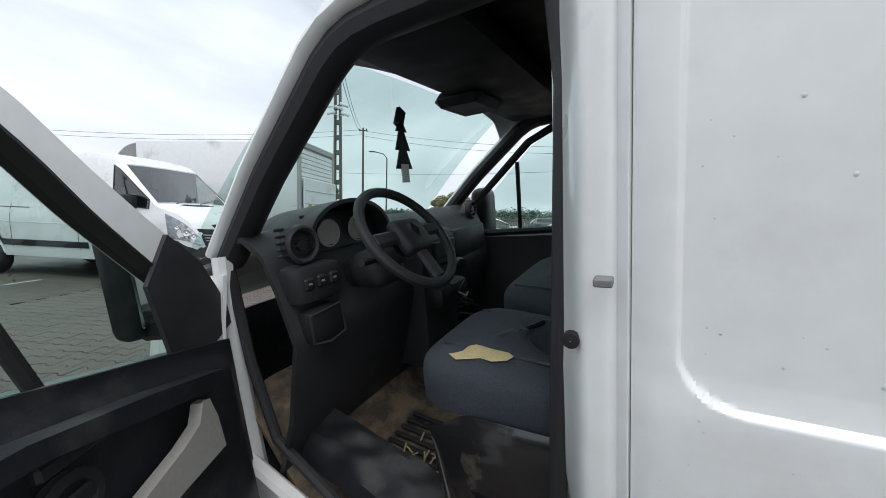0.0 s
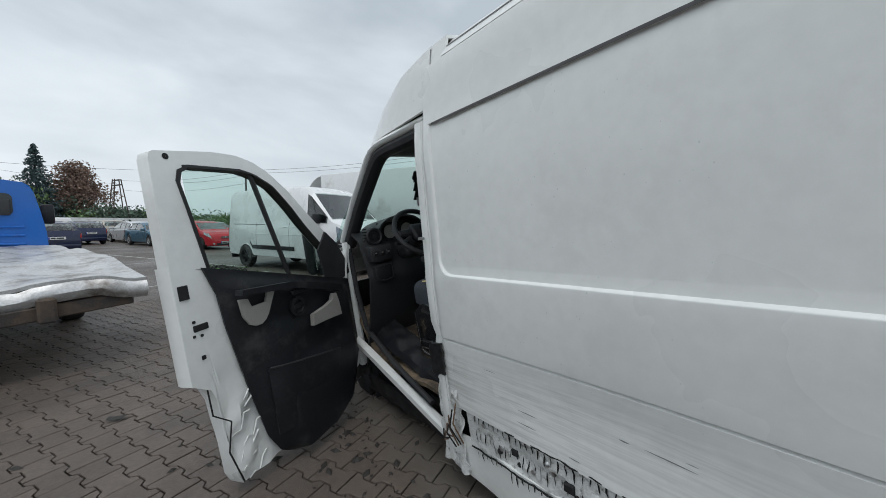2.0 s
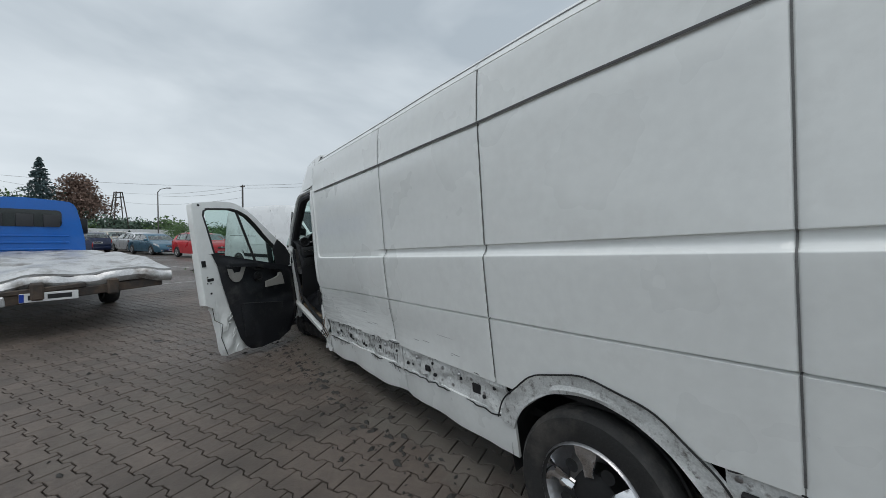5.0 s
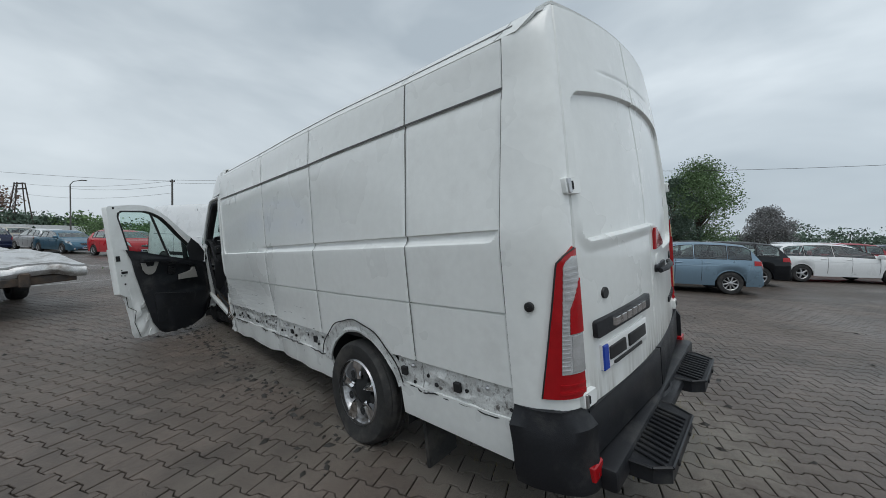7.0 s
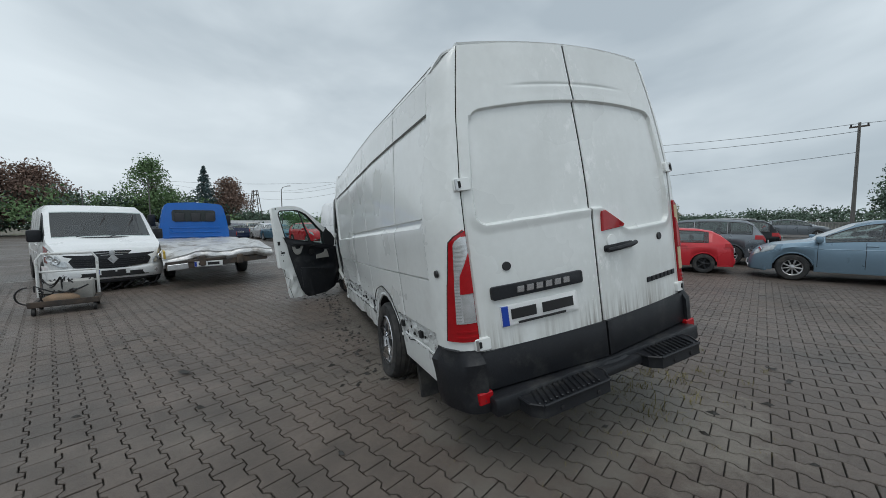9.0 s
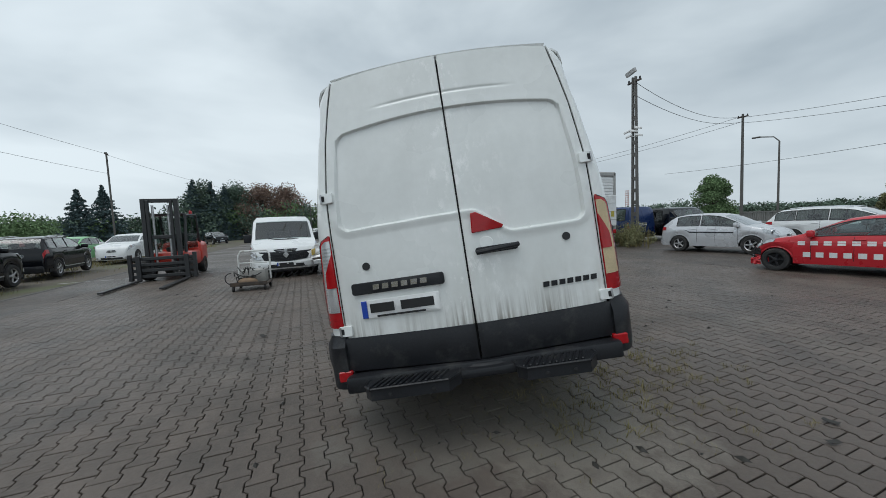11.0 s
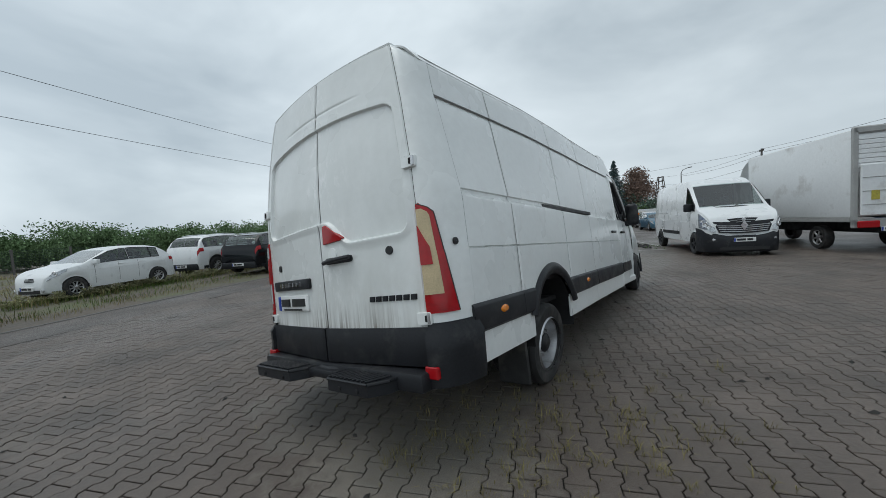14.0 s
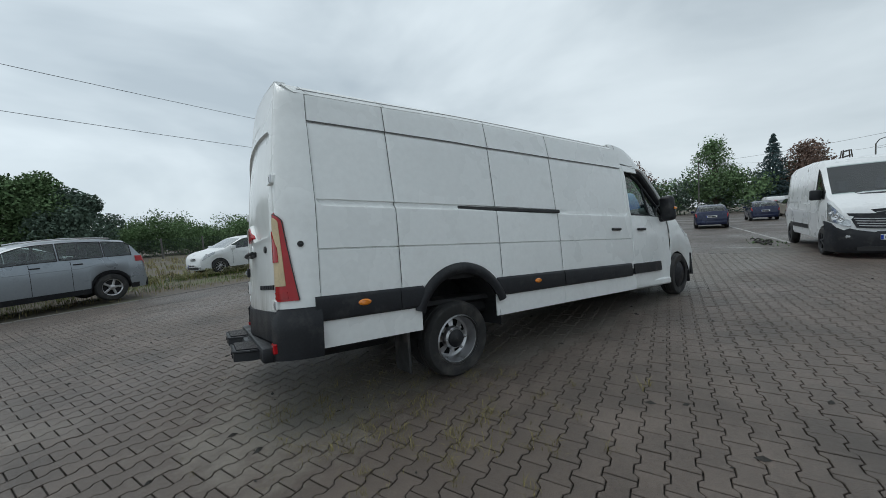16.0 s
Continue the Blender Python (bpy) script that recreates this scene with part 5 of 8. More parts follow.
# ragged dark edges, rivets and square holes along the torn strip
te = np.random.default_rng(41)
for y0, y1 in ((.21, .85), (.87, 1.05), (1.95, 2.93), (2.97, 4.38)):
    for z, r0 in ((-.222, .0035), (-.398, .004)):
        part("torn_edge", tube([(torn(y, z)[0] - .008, y, z + .012 * noise.noise((y * 11, z * 5, 4)) + .006 * noise.noise((y * 43, z, 1))) for y in lin(y0, y1, int((y1 - y0) / .02) + 2)], r0, 5), GAP, van, "ragged dark edge of torn trim")
    for k in range(int((y1 - y0) / .09)):
        y = y0 + .05 + .09 * k + .02 * te.random()
        z = -.25 - .12 * te.random()
        x = torn(y, z)[0]
        part("rivet", moved(lathe([(.011, -.004), (.010, .006), (.004, .008), (.001, .008)], 10), pose(x, y, z, 0, 0, 180)), STEEL if k % 3 else GAP, van)
for y, w in ((2.16, .03), (2.62, .022), (3.3, .018), (3.86, .02), (4.12, .016)):
    part("clip_hole", block(torn(y, -.3)[0] - .012, torn(y, -.3)[0] + .02, y - w, y + w, -.31 - w, -.31 + w * .7, .003), GAP, van, "square hole")
part("arch_edge", tube([(-(ramp(-.2, HALF) + ramp(ARCH_Y, TAPER) + .006), ARCH_Y + (ARCH_R + .088 + .005 * math.sin(13 * a)) * math.cos(a), ARCH_Z + (ARCH_R + .088 + .005 * math.sin(13 * a)) * math.sin(a)) for a in lin(.4, math.pi - .4, 40)], .004, 5), GAP, van, "ragged dark edge of torn trim")
# ---- the van's cab ----
RUST_EARLY = surface("rusted_metal", (.14, .085, .055), .8, var=.4, scale=18)
CONC_GREY = surface("grey_clip", (.2, .2, .2), .6)
def cab_top(y):
    return ramp(y, [(4.3, 1.525), (4.5, 1.518), (4.75, 1.485), (5.0, 1.41), (5.2, 1.305), (5.32, 1.2)])


def cab_edge(y):
    """Half width at the roof's edge of the cab."""
    return ramp(y, [(4.3, .80), (4.45, .805), (4.7, .80), (5.0, .765), (5.2, .72), (5.32, .68)])


PILLAR = [(4.50, 1.19), (4.7, 1.186), (4.88, 1.183), (5.0, 1.182), (5.08, 1.175), (5.15, 1.155), (5.22, 1.115), (5.33, 1.025), (5.43, .943), (5.53, .86), (5.66, .735), (5.80, .60)]


def pillar_z(y):
    """Upper edge of the door opening and of the windscreen pillar."""
    return ramp(y, PILLAR)


def cab_roof(y, q):
    t, e = cab_top(y), cab_edge(y)
    s = 1 if q > 0 else -1
    a = abs(q)
    low = pillar_z(y)
    if a < .7:
        k = a / .7
        return (s * e * k, y, t - .05 * k ** 2.5 - .012 * k)
    k = (a - .7) / .3
    z = t - .062 - (t - .062 - low) * k
    return (s * (e + (ramp(y, [(4.3, .865), (4.7, .835), (5.0, .815), (5.32, .795)]) - e) * k ** .75), y, z)


part("cab_roof", sheet(cab_roof, lin(4.345, 5.32, 26), lin(1, -1, 41), .015), VAN_WHITE, van, "white roof front above the cab")
for side in (-1, 1):
    part("roof_joint", sheet(lambda k, q: (lambda p: (p[0] + side * .002, p[1], p[2] + .002))(cab_roof(4.45 + .003 * k, side * q)), [-1, 1], lin(1, .3, 16)), JOINT_LINE, van, "dark sealed joint")
part("headliner", sheet(lambda y, q: (q * ramp(y, [(4.3, .82), (5.0, .73), (5.22, .66)]), y, min(cab_top(y) - .07, 1.25) - .06 * q * q), lin(5.22, 4.3, 8), lin(1, -1, 9), .02), CABIN, van, "dark roof lining with storage shelf")
part("overhead_shelf", join(block(-.72, .72, 4.85, 5.22, 1.11, 1.2, .04, 2), block(-.14, .14, 5.05, 5.26, 1.07, 1.13, .03)), CABIN, van, "dark overhead storage shelf")
# pillars
WS_TOP, WS_BOT = (5.3, 1.145), (5.95, .58)
for side in (-1, 1):
    def pil(k, q, s=side, inset=.022, x=.795, rx=.036, rn=.022):
        """Swept along the edge line: an oval bar set in from it."""
        i = k * (len(PILLAR) - 1)
        j = min(len(PILLAR) - 2, int(i))
        f = i - j
        A, B = PILLAR[j], PILLAR[j + 1]
        C, E = PILLAR[max(0, j - 1)], PILLAR[min(len(PILLAR) - 1, j + 2)]
        ty, tz = E[0] - C[0], E[1] - C[1]
        n = math.hypot(ty, tz)
        ny, nz = -tz / n, ty / n
        y, z = A[0] * (1 - f) + B[0] * f, A[1] * (1 - f) + B[1] * f
        a = q * 2 * math.pi
        o = -inset + rn * math.sin(a)
        return (s * (x + rx * math.cos(a)), y + ny * o, z + nz * o)
    part("windscreen_pillar", sheet(pil, lin(0, 1, 34), lin(0, 1, 15)), VAN_WHITE, van, "white windscreen pillar")
    part("pillar_cover", sheet(lambda k, q, s=side: pil(k, q, s, .062, .765, .05, .042), lin(0, 1, 28), lin(0, 1, 11)), CABIN, van, "dark inner pillar cover")
    part("pillar_seal", sheet(lambda k, q, s=side: pil(k, q, s, .004, .80, .012, .009), lin(0, 1, 34), lin(0, 1, 7)), INK, van, "black outer door seal")
part("windscreen", sheet(lambda k, q: (q * (.71 + .10 * k), WS_TOP[0] + (WS_BOT[0] - WS_TOP[0]) * k + .03 * (1 - q * q), WS_TOP[1] + (WS_BOT[1] - WS_TOP[1]) * k + .03 * (1 - q * q) + .03 * math.sin(math.pi * k)), lin(0, 1, 10), lin(1, -1, 15)), CLEAR, van, "rain-specked glass windscreen").visible_shadow = False


# front of the body
def hood(u, q):
    y = 5.93 + .67 * u
    z = .58 - .34 * u ** 1.15 - .05 * abs(q) ** 3
    return (q * (.80 - .08 * u), y, z)


part("bonnet", sheet(hood, lin(0, 1, 12), lin(1, -1, 15), .015), VAN_WHITE, van, "white bonnet")
for side in (-1, 1):
    def fend(u, v, s=side):
        y = 5.70 + .93 * u
        zb = -.5
        d = abs(y - 6.0)
        if d < .40:
            zb = max(zb, -.52 + math.sqrt(.16 - d * d))
        zt = .52 - .34 * ease(y, 5.72, 6.63)
        z = zb + (zt - zb) * v
        return (s * ((.83 - .10 * u ** 2.2) + .05 * math.sin(math.pi * min(1, v * 1.05)) ** .7), y, z)
    us = lin(0, 1, 34)
    part("front_wing", sheet(fend, us if side > 0 else us[::-1], lin(0, 1, 12), .012), VAN_WHITE, van, "white front wing")
    part("headlight", sheet(lambda u, v, s=side: (s * (.5 + .24 * u), 6.64 - .14 * u ** 2, -.06 + .2 * v), lin(0, 1, 7) if side < 0 else lin(1, 0, 7), lin(0, 1, 5), .02), LAMP_IN, van, "clear headlight")
part("front_bumper", sheet(lambda q, v: (q * .84, 6.74 - .3 * abs(q) ** 3, -.52 + .36 * v), lin(1, -1, 17), lin(0, 1, 5), .03), BLACK_TRIM, van, "black front bumper")
part("grille", sheet(lambda q, v: (q * .6, 6.69 - .12 * abs(q) ** 3, -.16 + .28 * v), lin(1, -1, 9), lin(0, 1, 4), .03), BLACK_TRIM, van, "dark grille")
m = in_van(.80, 5.93, .33, 4)
fw = part("front_wheel", moved(tyre_mesh(.335, .2), m), RUBBER, van, "black front tyre")
part("rim", moved(join(lathe([(.21, .1), (.22, .085), (.2, .07), (.17, .09), (.12, .1), (.06, .12), (.001, .12)], 32)), m), BLACK_TRIM, fw, "dark steel rim")
for side in (-1, 1):
    part("front_wheel_house", sheet(lambda a, x: (side * x, 6.0 + .4 * math.cos(a), -.52 + .4 * math.sin(a)), lin(-.3, math.pi + .3, 16), [.35, .8]), GAP, van, "dark inner wheel arch")
# crushed remains where the front wheel was
part("crushed_hub", join(moved(lathe([(.15, -.05), (.14, .04), (.06, .08), (.001, .08)], 18), in_van(-.72, 5.75, .14, 170, 20)), moved(block(-.2, .2, -.03, .03, -.03, .03, .01), in_van(-.6, 5.7, .2, 20, 10)), tube([(-.5, 5.4, -.6), (-.7, 5.6, -.55), (-.75, 5.9, -.45)], .025, 8)), GAP, van, "dark crushed suspension parts")

# right cab door, closed
def door_r(u, z):
    y = 4.555 + 1.15 * u
    return (van_x(y, min(z, .1), 1) - .01 - .02 * ease(z, .25, .45) + .02 * ease(y, 5.3, 5.7), y, z)


part("pillar_clip", block(-.945, -.92, 4.535, 4.56, .588, .6, .002), CONC_GREY, van, "small grey pillar clip")
part("pillar_plug", moved(lathe([(.014, -.01), (.013, .003), (.001, .004)], 14), pose(-.905, 4.598, .488, 0, 0, 180)), INK, van, "black plug")
part("cab_door", sheet(door_r, lin(0, 1, 22), [-.55, -.53, -.45, -.3, -.1, .0, .1, .105, .2, .3, .37, .42, .44], .03), VAN_WHITE, van, "closed white cab door")
part("door_card", sheet(lambda u, z: (door_r(u, z)[0] - .05 - .02 * band(-.1, .2, z, .05), *door_r(u, z)[1:]), lin(.02, .97, 14), [-.45, -.3, -.12, -.05, .05, .18, .25, .35, .41], .02), CABIN, van, "dark inner door card")
part("door_strip", sheet(lambda y, z: (van_x(y, -.1, 1) + .012 * band(-.392, -.232, z, .012) + .004, y, z), lin(4.47, 5.32, 12), [-.38, -.37, -.31, -.25, -.24], .02), BLACK_TRIM, van, "black plastic door strip")
part("sill_panel", block(.78, .87, 4.4, 5.6, -.6, -.5, .02), VAN_WHITE, van)


def door_r_frame(pts, r=.024, mat=None, nm="window_frame"):
    return part(nm, tube([(van_x(y, .1, 1) - .045 - .17 * max(0, z - .42), y, z) for y, z in pts], r, 8), mat or BLACK_TRIM, van, "black window frame")


door_r_frame([(4.5, .43), (4.5, .9), (4.52, 1.06), (4.6, 1.1), (4.92, 1.08), (5.12, .99), (5.7, .47), (5.5, .43), (4.5, .46)])
door_r_frame([(5.2, .88), (5.22, .44)], .014)
part("door_glass", sheet(lambda u, k: (van_x(4.5 + 1.15 * u, .1, 1) - .05 - .17 * (ramp(4.5 + 1.15 * u, [(4.5, 1.08), (4.92, 1.08), (5.1, .97), (5.66, .43)]) - .42) * k, 4.5 + 1.15 * u, .43 + (ramp(4.5 + 1.15 * u, [(4.5, 1.08), (4.92, 1.08), (5.1, .97), (5.66, .43)]) - .43) * k), lin(0, 1, 14), lin(0, 1, 5)), CLEAR, van, "green tinted door glass").visible_shadow = False
part("upper_frame", sheet(lambda y, k: (van_x(y, 1.0, 1) - .03 - .02 * k, y, 1.08 + .09 * k), lin(4.35, 4.95, 8), lin(0, 1, 3), .02), VAN_WHITE, van)
mir = part("door_mirror", join(block(.86, 1.06, 5.46, 5.6, .36, .74, .06, 3), block(.80, .9, 5.5, 5.58, .36, .46, .02)), BLACK_TRIM, van, "black door mirror")
part("mirror_indicator", block(1.055, 1.075, 5.5, 5.58, .52, .56, .008), AMBER, mir)
for y in (4.11, 4.78):
    hx = van_x(y, .24, 1)
    part("door_handle", block(hx - .01, hx + .03, y - .1, y + .1, .22, .255, .012), INK, van, "black door handle")

# left B-pillar and door frame
for side in (-1, 1):
    part("door_pillar", sheet(lambda u, z: (side * (van_x(4.5 + .1 * u, z, side) - (.11 * ease(u, .45, 1) if side < 0 else 0) - .01 * math.exp(-((u - .12) / .05) ** 2)), 4.518 + (.125 if side < 0 else .03) * u, z), lin(0, 1, 18) if side > 0 else lin(1, 0, 18), [z for z in lin(-.56, 1.14, 24)], .02), VAN_WHITE, van, "white door pillar with a seam")
part("frame_seal", tube([(-.83, 4.66, -.36), (-.81, 4.64, .3), (-.79, 4.62, .9), (-.77, 4.64, 1.09), (-.76, 4.7, 1.13), (-.75, 4.95, 1.135), (-.74, 5.12, 1.10), (-.75, 5.3, .99), (-.77, 5.52, .8), (-.79, 5.73, .56), (-.79, 5.70, .2), (-.79, 5.62, -.08), (-.81, 5.25, -.24), (-.83, 4.8, -.37)], .018, 8), CABIN, van, "black door seal")
part("torn_patch", sheet(lambda u, v: (-(van_x(4.53, 0, -1) + .004 - .012 * u) + .012 * noise.noise((u * 4, v * 5, 2)), 4.505 + .12 * u, .08 - .16 * v - .02 * u), lin(1, 0, 8), lin(0, 1, 12), .01), INK, van, "black torn trim remnant on the pillar")
part("torn_metal", sheet(lambda u, v: (-(van_x(4.5, -.3, -1) - .01 - .03 * u) + .035 * noise.noise((u * 5, v * 7, 6)), 4.44 + .2 * u + .02 * noise.noise((v * 6, 1, 1)), -.14 - .44 * v), lin(1, 0, 14), lin(0, 1, 26), .008), WHITE_DIRTY, van, "crumpled torn white pillar foot")
for k in range(7):
    part("torn_strand", tube([(-(.935 + .012 * (k % 3)), 4.44 + .018 * k, -.2 - .03 * k), (-(.95 + .01 * (k % 2)), 4.46 + .015 * k, -.3 - .02 * k), (-.925, 4.43 + .02 * k, -.4 - .015 * (k % 4))], .004, 5), GAP if k % 2 else RUST_EARLY, van)
part("bulkhead", block(-.86, .86, 4.36, 4.4, -.42, 1.2, .01), CABIN, van, "dark cab partition")
part("a_post", sheet(lambda k, q: (-.80 - .035 * math.cos(q * 6.28) + .0 * k, 5.74 + .035 * math.sin(q * 6.28) + .03 * math.sin(k * 3.14), -.4 + .98 * k), lin(0, 1, 10), lin(0, 1, 11)), VAN_WHITE, van, "white hinge post")
part("lower_sill", sheet(lambda y, v: (-.80 - .02 * v + .02 * noise.noise((y * 8, v * 3, 1)), y, -.58 + .12 * v + .02 * noise.noise((y * 6, 2, v))), lin(5.75, 4.6, 26), lin(0, 1, 5), .03), GAP, van, "dark crushed sill below the door opening")
part("sill_frame", moved(block(-.035, .02, -.62, .6, -.06, .0, .012), pose(-.83, 5.2, -.3, 16, 0, 0)), VAN_WHITE, van, "crushed white door sill")
part("cab_floor", sheet(lambda x, y: (x, y, -.26 + .02 * noise.noise((x * 5, y * 5, 0)) + .3 * ease(y, 5.45, 5.8) - .05 * ease(-x, .66, .78)), lin(-.79, .79, 30), lin(4.4, 5.85, 30), .03), surface("dirty_cab_floor", (.11, .088, .066), .85, var=.5, scale=14, bump=.6, bscale=60, dirt=(.28, .21, .14), dscale=7, dcut=.5), van, "dirty black rubber cab floor")
for k in range(9):
    part("floor_rib", tube([(-.66 + .045 * k, 5.08 + .02 * (k % 2), -.252), (-.64 + .045 * k, 5.4, -.243)], .010, 6), CABIN, van, "black mat rib")
part("torn_liner", sheet(lambda u, v: (-.76 + .16 * v, 4.75 + .8 * u, -.36 + .2 * u + .11 * v ** .5 + .02 * noise.noise((u * 9, v * 4, 2))), lin(1, 0, 24), lin(0, 1, 9), .008), BLACK_TRIM, van, "torn black sill liner")
for k in range(26):
    a = noise.noise((k * 1.7, 3.1, 0)), noise.noise((k * 2.3, 7.7, 1))
    part("straw_bit", moved(block(-.025, .025, -.003, .003, 0, .004, .001), pose(-.5 + .35 * a[0], 5.18 + .35 * a[1], -.235, 0, 0, k * 47)), FOAM, van)
# dashboard
def dash(q, a):
    x = q * .80
    bul = .04 * math.exp(-((x + .42) / .22) ** 2)
    pr = [(5.95, .56), (5.75, .61 + bul), (5.62, .62 + bul), (5.54, .57 + bul * .6), (5.49, .46), (5.44, .3), (5.52, .02), (5.72, -.42)]
    i = min(6, int(a * 7))
    f = a * 7 - i
    return (x, pr[i][0] * (1 - f) + pr[i + 1][0] * f, pr[i][1] * (1 - f) + pr[i + 1][1] * f)


part("dashboard", sheet(dash, lin(-1, 1, 33), lin(0, 1, 29), .02), CABIN, van, "dark grey dashboard")
part("instrument_hood", sheet(lambda a, v: (-.47 + (.2 + .012 * v) * math.cos(a), 5.44 + .3 * v, .575 + (.15 - .03 * v) * math.sin(a) ** .8), lin(.0, math.pi, 25), lin(0, 1, 6), .014), CABIN, van, "arched instrument binnacle")
fc = part("instrument_face", sheet(lambda x, v: (x, 5.50 + .03 * v, .56 + .13 * v), lin(-.30, -.64, 8), lin(0, 1, 5), .01), INK, van, "black instrument face")
for x in (-.40, -.55):
    part("dial", moved(lathe([(.052, 0), (.05, .006), (.046, .006), (.045, .002), (.001, .002)], 24), pose(x, 5.496, .62, 0, 0, -90)), CABIN_GREY, fc, "pale round dial")
part("centre_console", join(block(-.16, .16, 5.36, 5.6, -.1, .56, .04, 2), block(-.13, .13, 5.34, 5.42, .38, .54, .02)), CABIN, van, "centre console with radio")
part("radio", block(-.1, .1, 5.325, 5.345, .43, .51, .006), INK, van, "black radio")
for x in (-.715, -.18, .18, .69):
    v = part("air_vent", moved(lathe([(.064, 0), (.062, .03), (.054, .036), (.046, .03), (.044, .012), (.02, .012), (.018, .026), (.001, .028)], 24), pose(x, 5.46 if x < -.5 else 5.52, .605 if abs(x) > .5 else .52, 0, 0, -90)), CABIN, van, "round ringed air vent")
    for k in range(3):
        part("vent_fin", block(x - .04, x + .04, (5.43 if x < -.5 else 5.49), (5.436 if x < -.5 else 5.496), (.605 if abs(x) > .5 else .52) - .022 + .02 * k, (.605 if abs(x) > .5 else .52) - .018 + .02 * k, 0), INK, v)
sw = part("switch_panel", block(-.78, -.60, 5.40, 5.5, .42, .54, .02, 2), CABIN, van, "switch panel")
for k in range(3):
    part("switch", block(-.76 + .05 * k, -.725 + .05 * k, 5.39, 5.41, .465, .505, .006), INK, sw)
    part("switch_mark", block(-.75 + .05 * k, -.738 + .05 * k, 5.387, 5.3905, .484, .49, 0), CABIN_GREY, sw)
lsw = part("light_switch", block(-.765, -.63, 5.385, 5.46, .29, .40, .02, 2), INK, van, "black light switch recess")
part("recess_rim", tube([(-.765, 5.383, .30), (-.765, 5.383, .39), (-.64, 5.383, .40), (-.632, 5.383, .30), (-.70, 5.383, .285), (-.765, 5.383, .30)], .005, 6), CABIN, lsw)
part("left_vent", join(*[block(-.80, -.765, 5.43 + .004 * k, 5.45, .575 + .02 * k, .585 + .02 * k, .002) for k in range(5)]), INK, van, "slotted side vent")
part("gear_lever", join(tube([(-.05, 5.36, .3), (-.06, 5.24, .40)], .014, 8), moved(lathe([(.001, -.035), (.025, -.025), (.03, 0), (.024, .03), (.001, .04)], 14), pose(-.062, 5.23, .41, 0, 0, 60))), INK, van, "black gear lever")
part("console_tray", block(-.14, .14, 5.28, 5.42, .20, .31, .04, 2), INK, van, "gear console")
for k in range(4):
    part("loose_cable", tube([(-.08 + .05 * k, 5.33, .34 - .05 * k), (-.04 + .07 * k, 5.25, .28 - .05 * k), (.06 + .03 * k, 5.27, .3 - .07 * k), (.1, 5.33, .2 - .03 * k)], .005, 5), CABIN_GREY if k == 1 else INK, van, "loose cable")
part("glove_box", block(.3, .72, 5.43, 5.48, .34, .52, .03, 2), CABIN, van, "glove box lid")
# steering wheel
SW = Matrix.Translation((-.49, 5.185, .60)) @ Euler((radians(52), 0, 0)).to_matrix().to_4x4()
ringp = [(.19 * math.cos(2 * math.pi * i / 36), .19 * math.sin(2 * math.pi * i / 36), 0) for i in range(37)]
st = part("steering_wheel", moved(tube(ringp, .017, 10), SW), CABIN, van, "black steering wheel")
part("wheel_boss", moved(join(block(-.075, .075, -.07, .06, -.02, .03, .03, 3), block(-.18, .18, -.02, .03, -.012, .012, .01), block(-.03, .03, -.18, 0, -.012, .012, .01)), SW), CABIN, st)
part("badge", moved(extruded([(0, .03), (.02, 0), (0, -.03), (-.02, 0)], .006, "z", .03), SW), CHROME, st, "silver lozenge badge")
part("column", join(tube([(-.49, 5.21, .57), (-.47, 5.5, .44)], .055, 12), block(-.57, -.40, 5.26, 5.42, .42, .55, .05, 3)), CABIN, van, "steering column")
for s in (-1, 1):
    part("stalk", tube([(-.49, 5.29, .53), (-.49 + s * .13, 5.26, .535), (-.49 + s * .17, 5.25, .54)], .013, 6), INK, van, "control stalk")


# seats
def cushion(x0, x1, y0, y1, z0, z1, b):
    return block(x0, x1, y0, y1, z0, z1, b, 3)


def seat(x0, x1, name, label):
    c = thing(name, label, "seat")
    c.parent = None
    c.matrix_basis = VAN_POSE @ Matrix.Translation((-.02, -.07, -.03))
    def pad(u, v, a=x0, b=x1):
        t = u * 2 * math.pi
        c, d = math.cos(t), math.sin(t)
        ex = lambda q: math.copysign(abs(q) ** .42, q)  # noqa: E731
        k = math.sin(v * math.pi / 2)
        return ((a + b) / 2 + (b - a) / 2 * ex(c) * (.82 + .18 * math.cos(v * math.pi / 2 - .5)) * math.cos((v ** 3) * math.pi / 2), 4.86 + .27 * ex(d) * math.cos((v ** 3) * math.pi / 2), .2 + .12 * k + .025 * ex(d) * k + .02 * abs(ex(c)) ** 4 * k)
    part("seat_cushion", sheet(pad, lin(1, 0, 49), lin(0, 1, 14)), SEAT_CLOTH, c, "dark cloth cushion")
    for xx in (x0 + .1, x1 - .1):
        part("seam", tube([(xx, 4.7 + .36 * k, .325 + .02 * k) for k in lin(0, 1, 6)], .004, 5), INK, c)
    part("backrest", moved(cushion(x0, x1, -.07, .07, 0, .62, .06), pose(0, 4.58, .2, 12, 0, 0)), SEAT_CLOTH, c, "dark cloth backrest")
    part("headrest", moved(cushion((x0 + x1) / 2 - .13, (x0 + x1) / 2 + .13, -.05, .05, .66, .84, .045), pose(0, 4.57, .2, 10, 0, 0)), SEAT_CLOTH, c)
    part("seat_base", join(block(x0 + .03, x1 - .03, 4.6, 5.0, -.27, .14, .03, 2)), CABIN, c, "black plastic seat base")
    return c


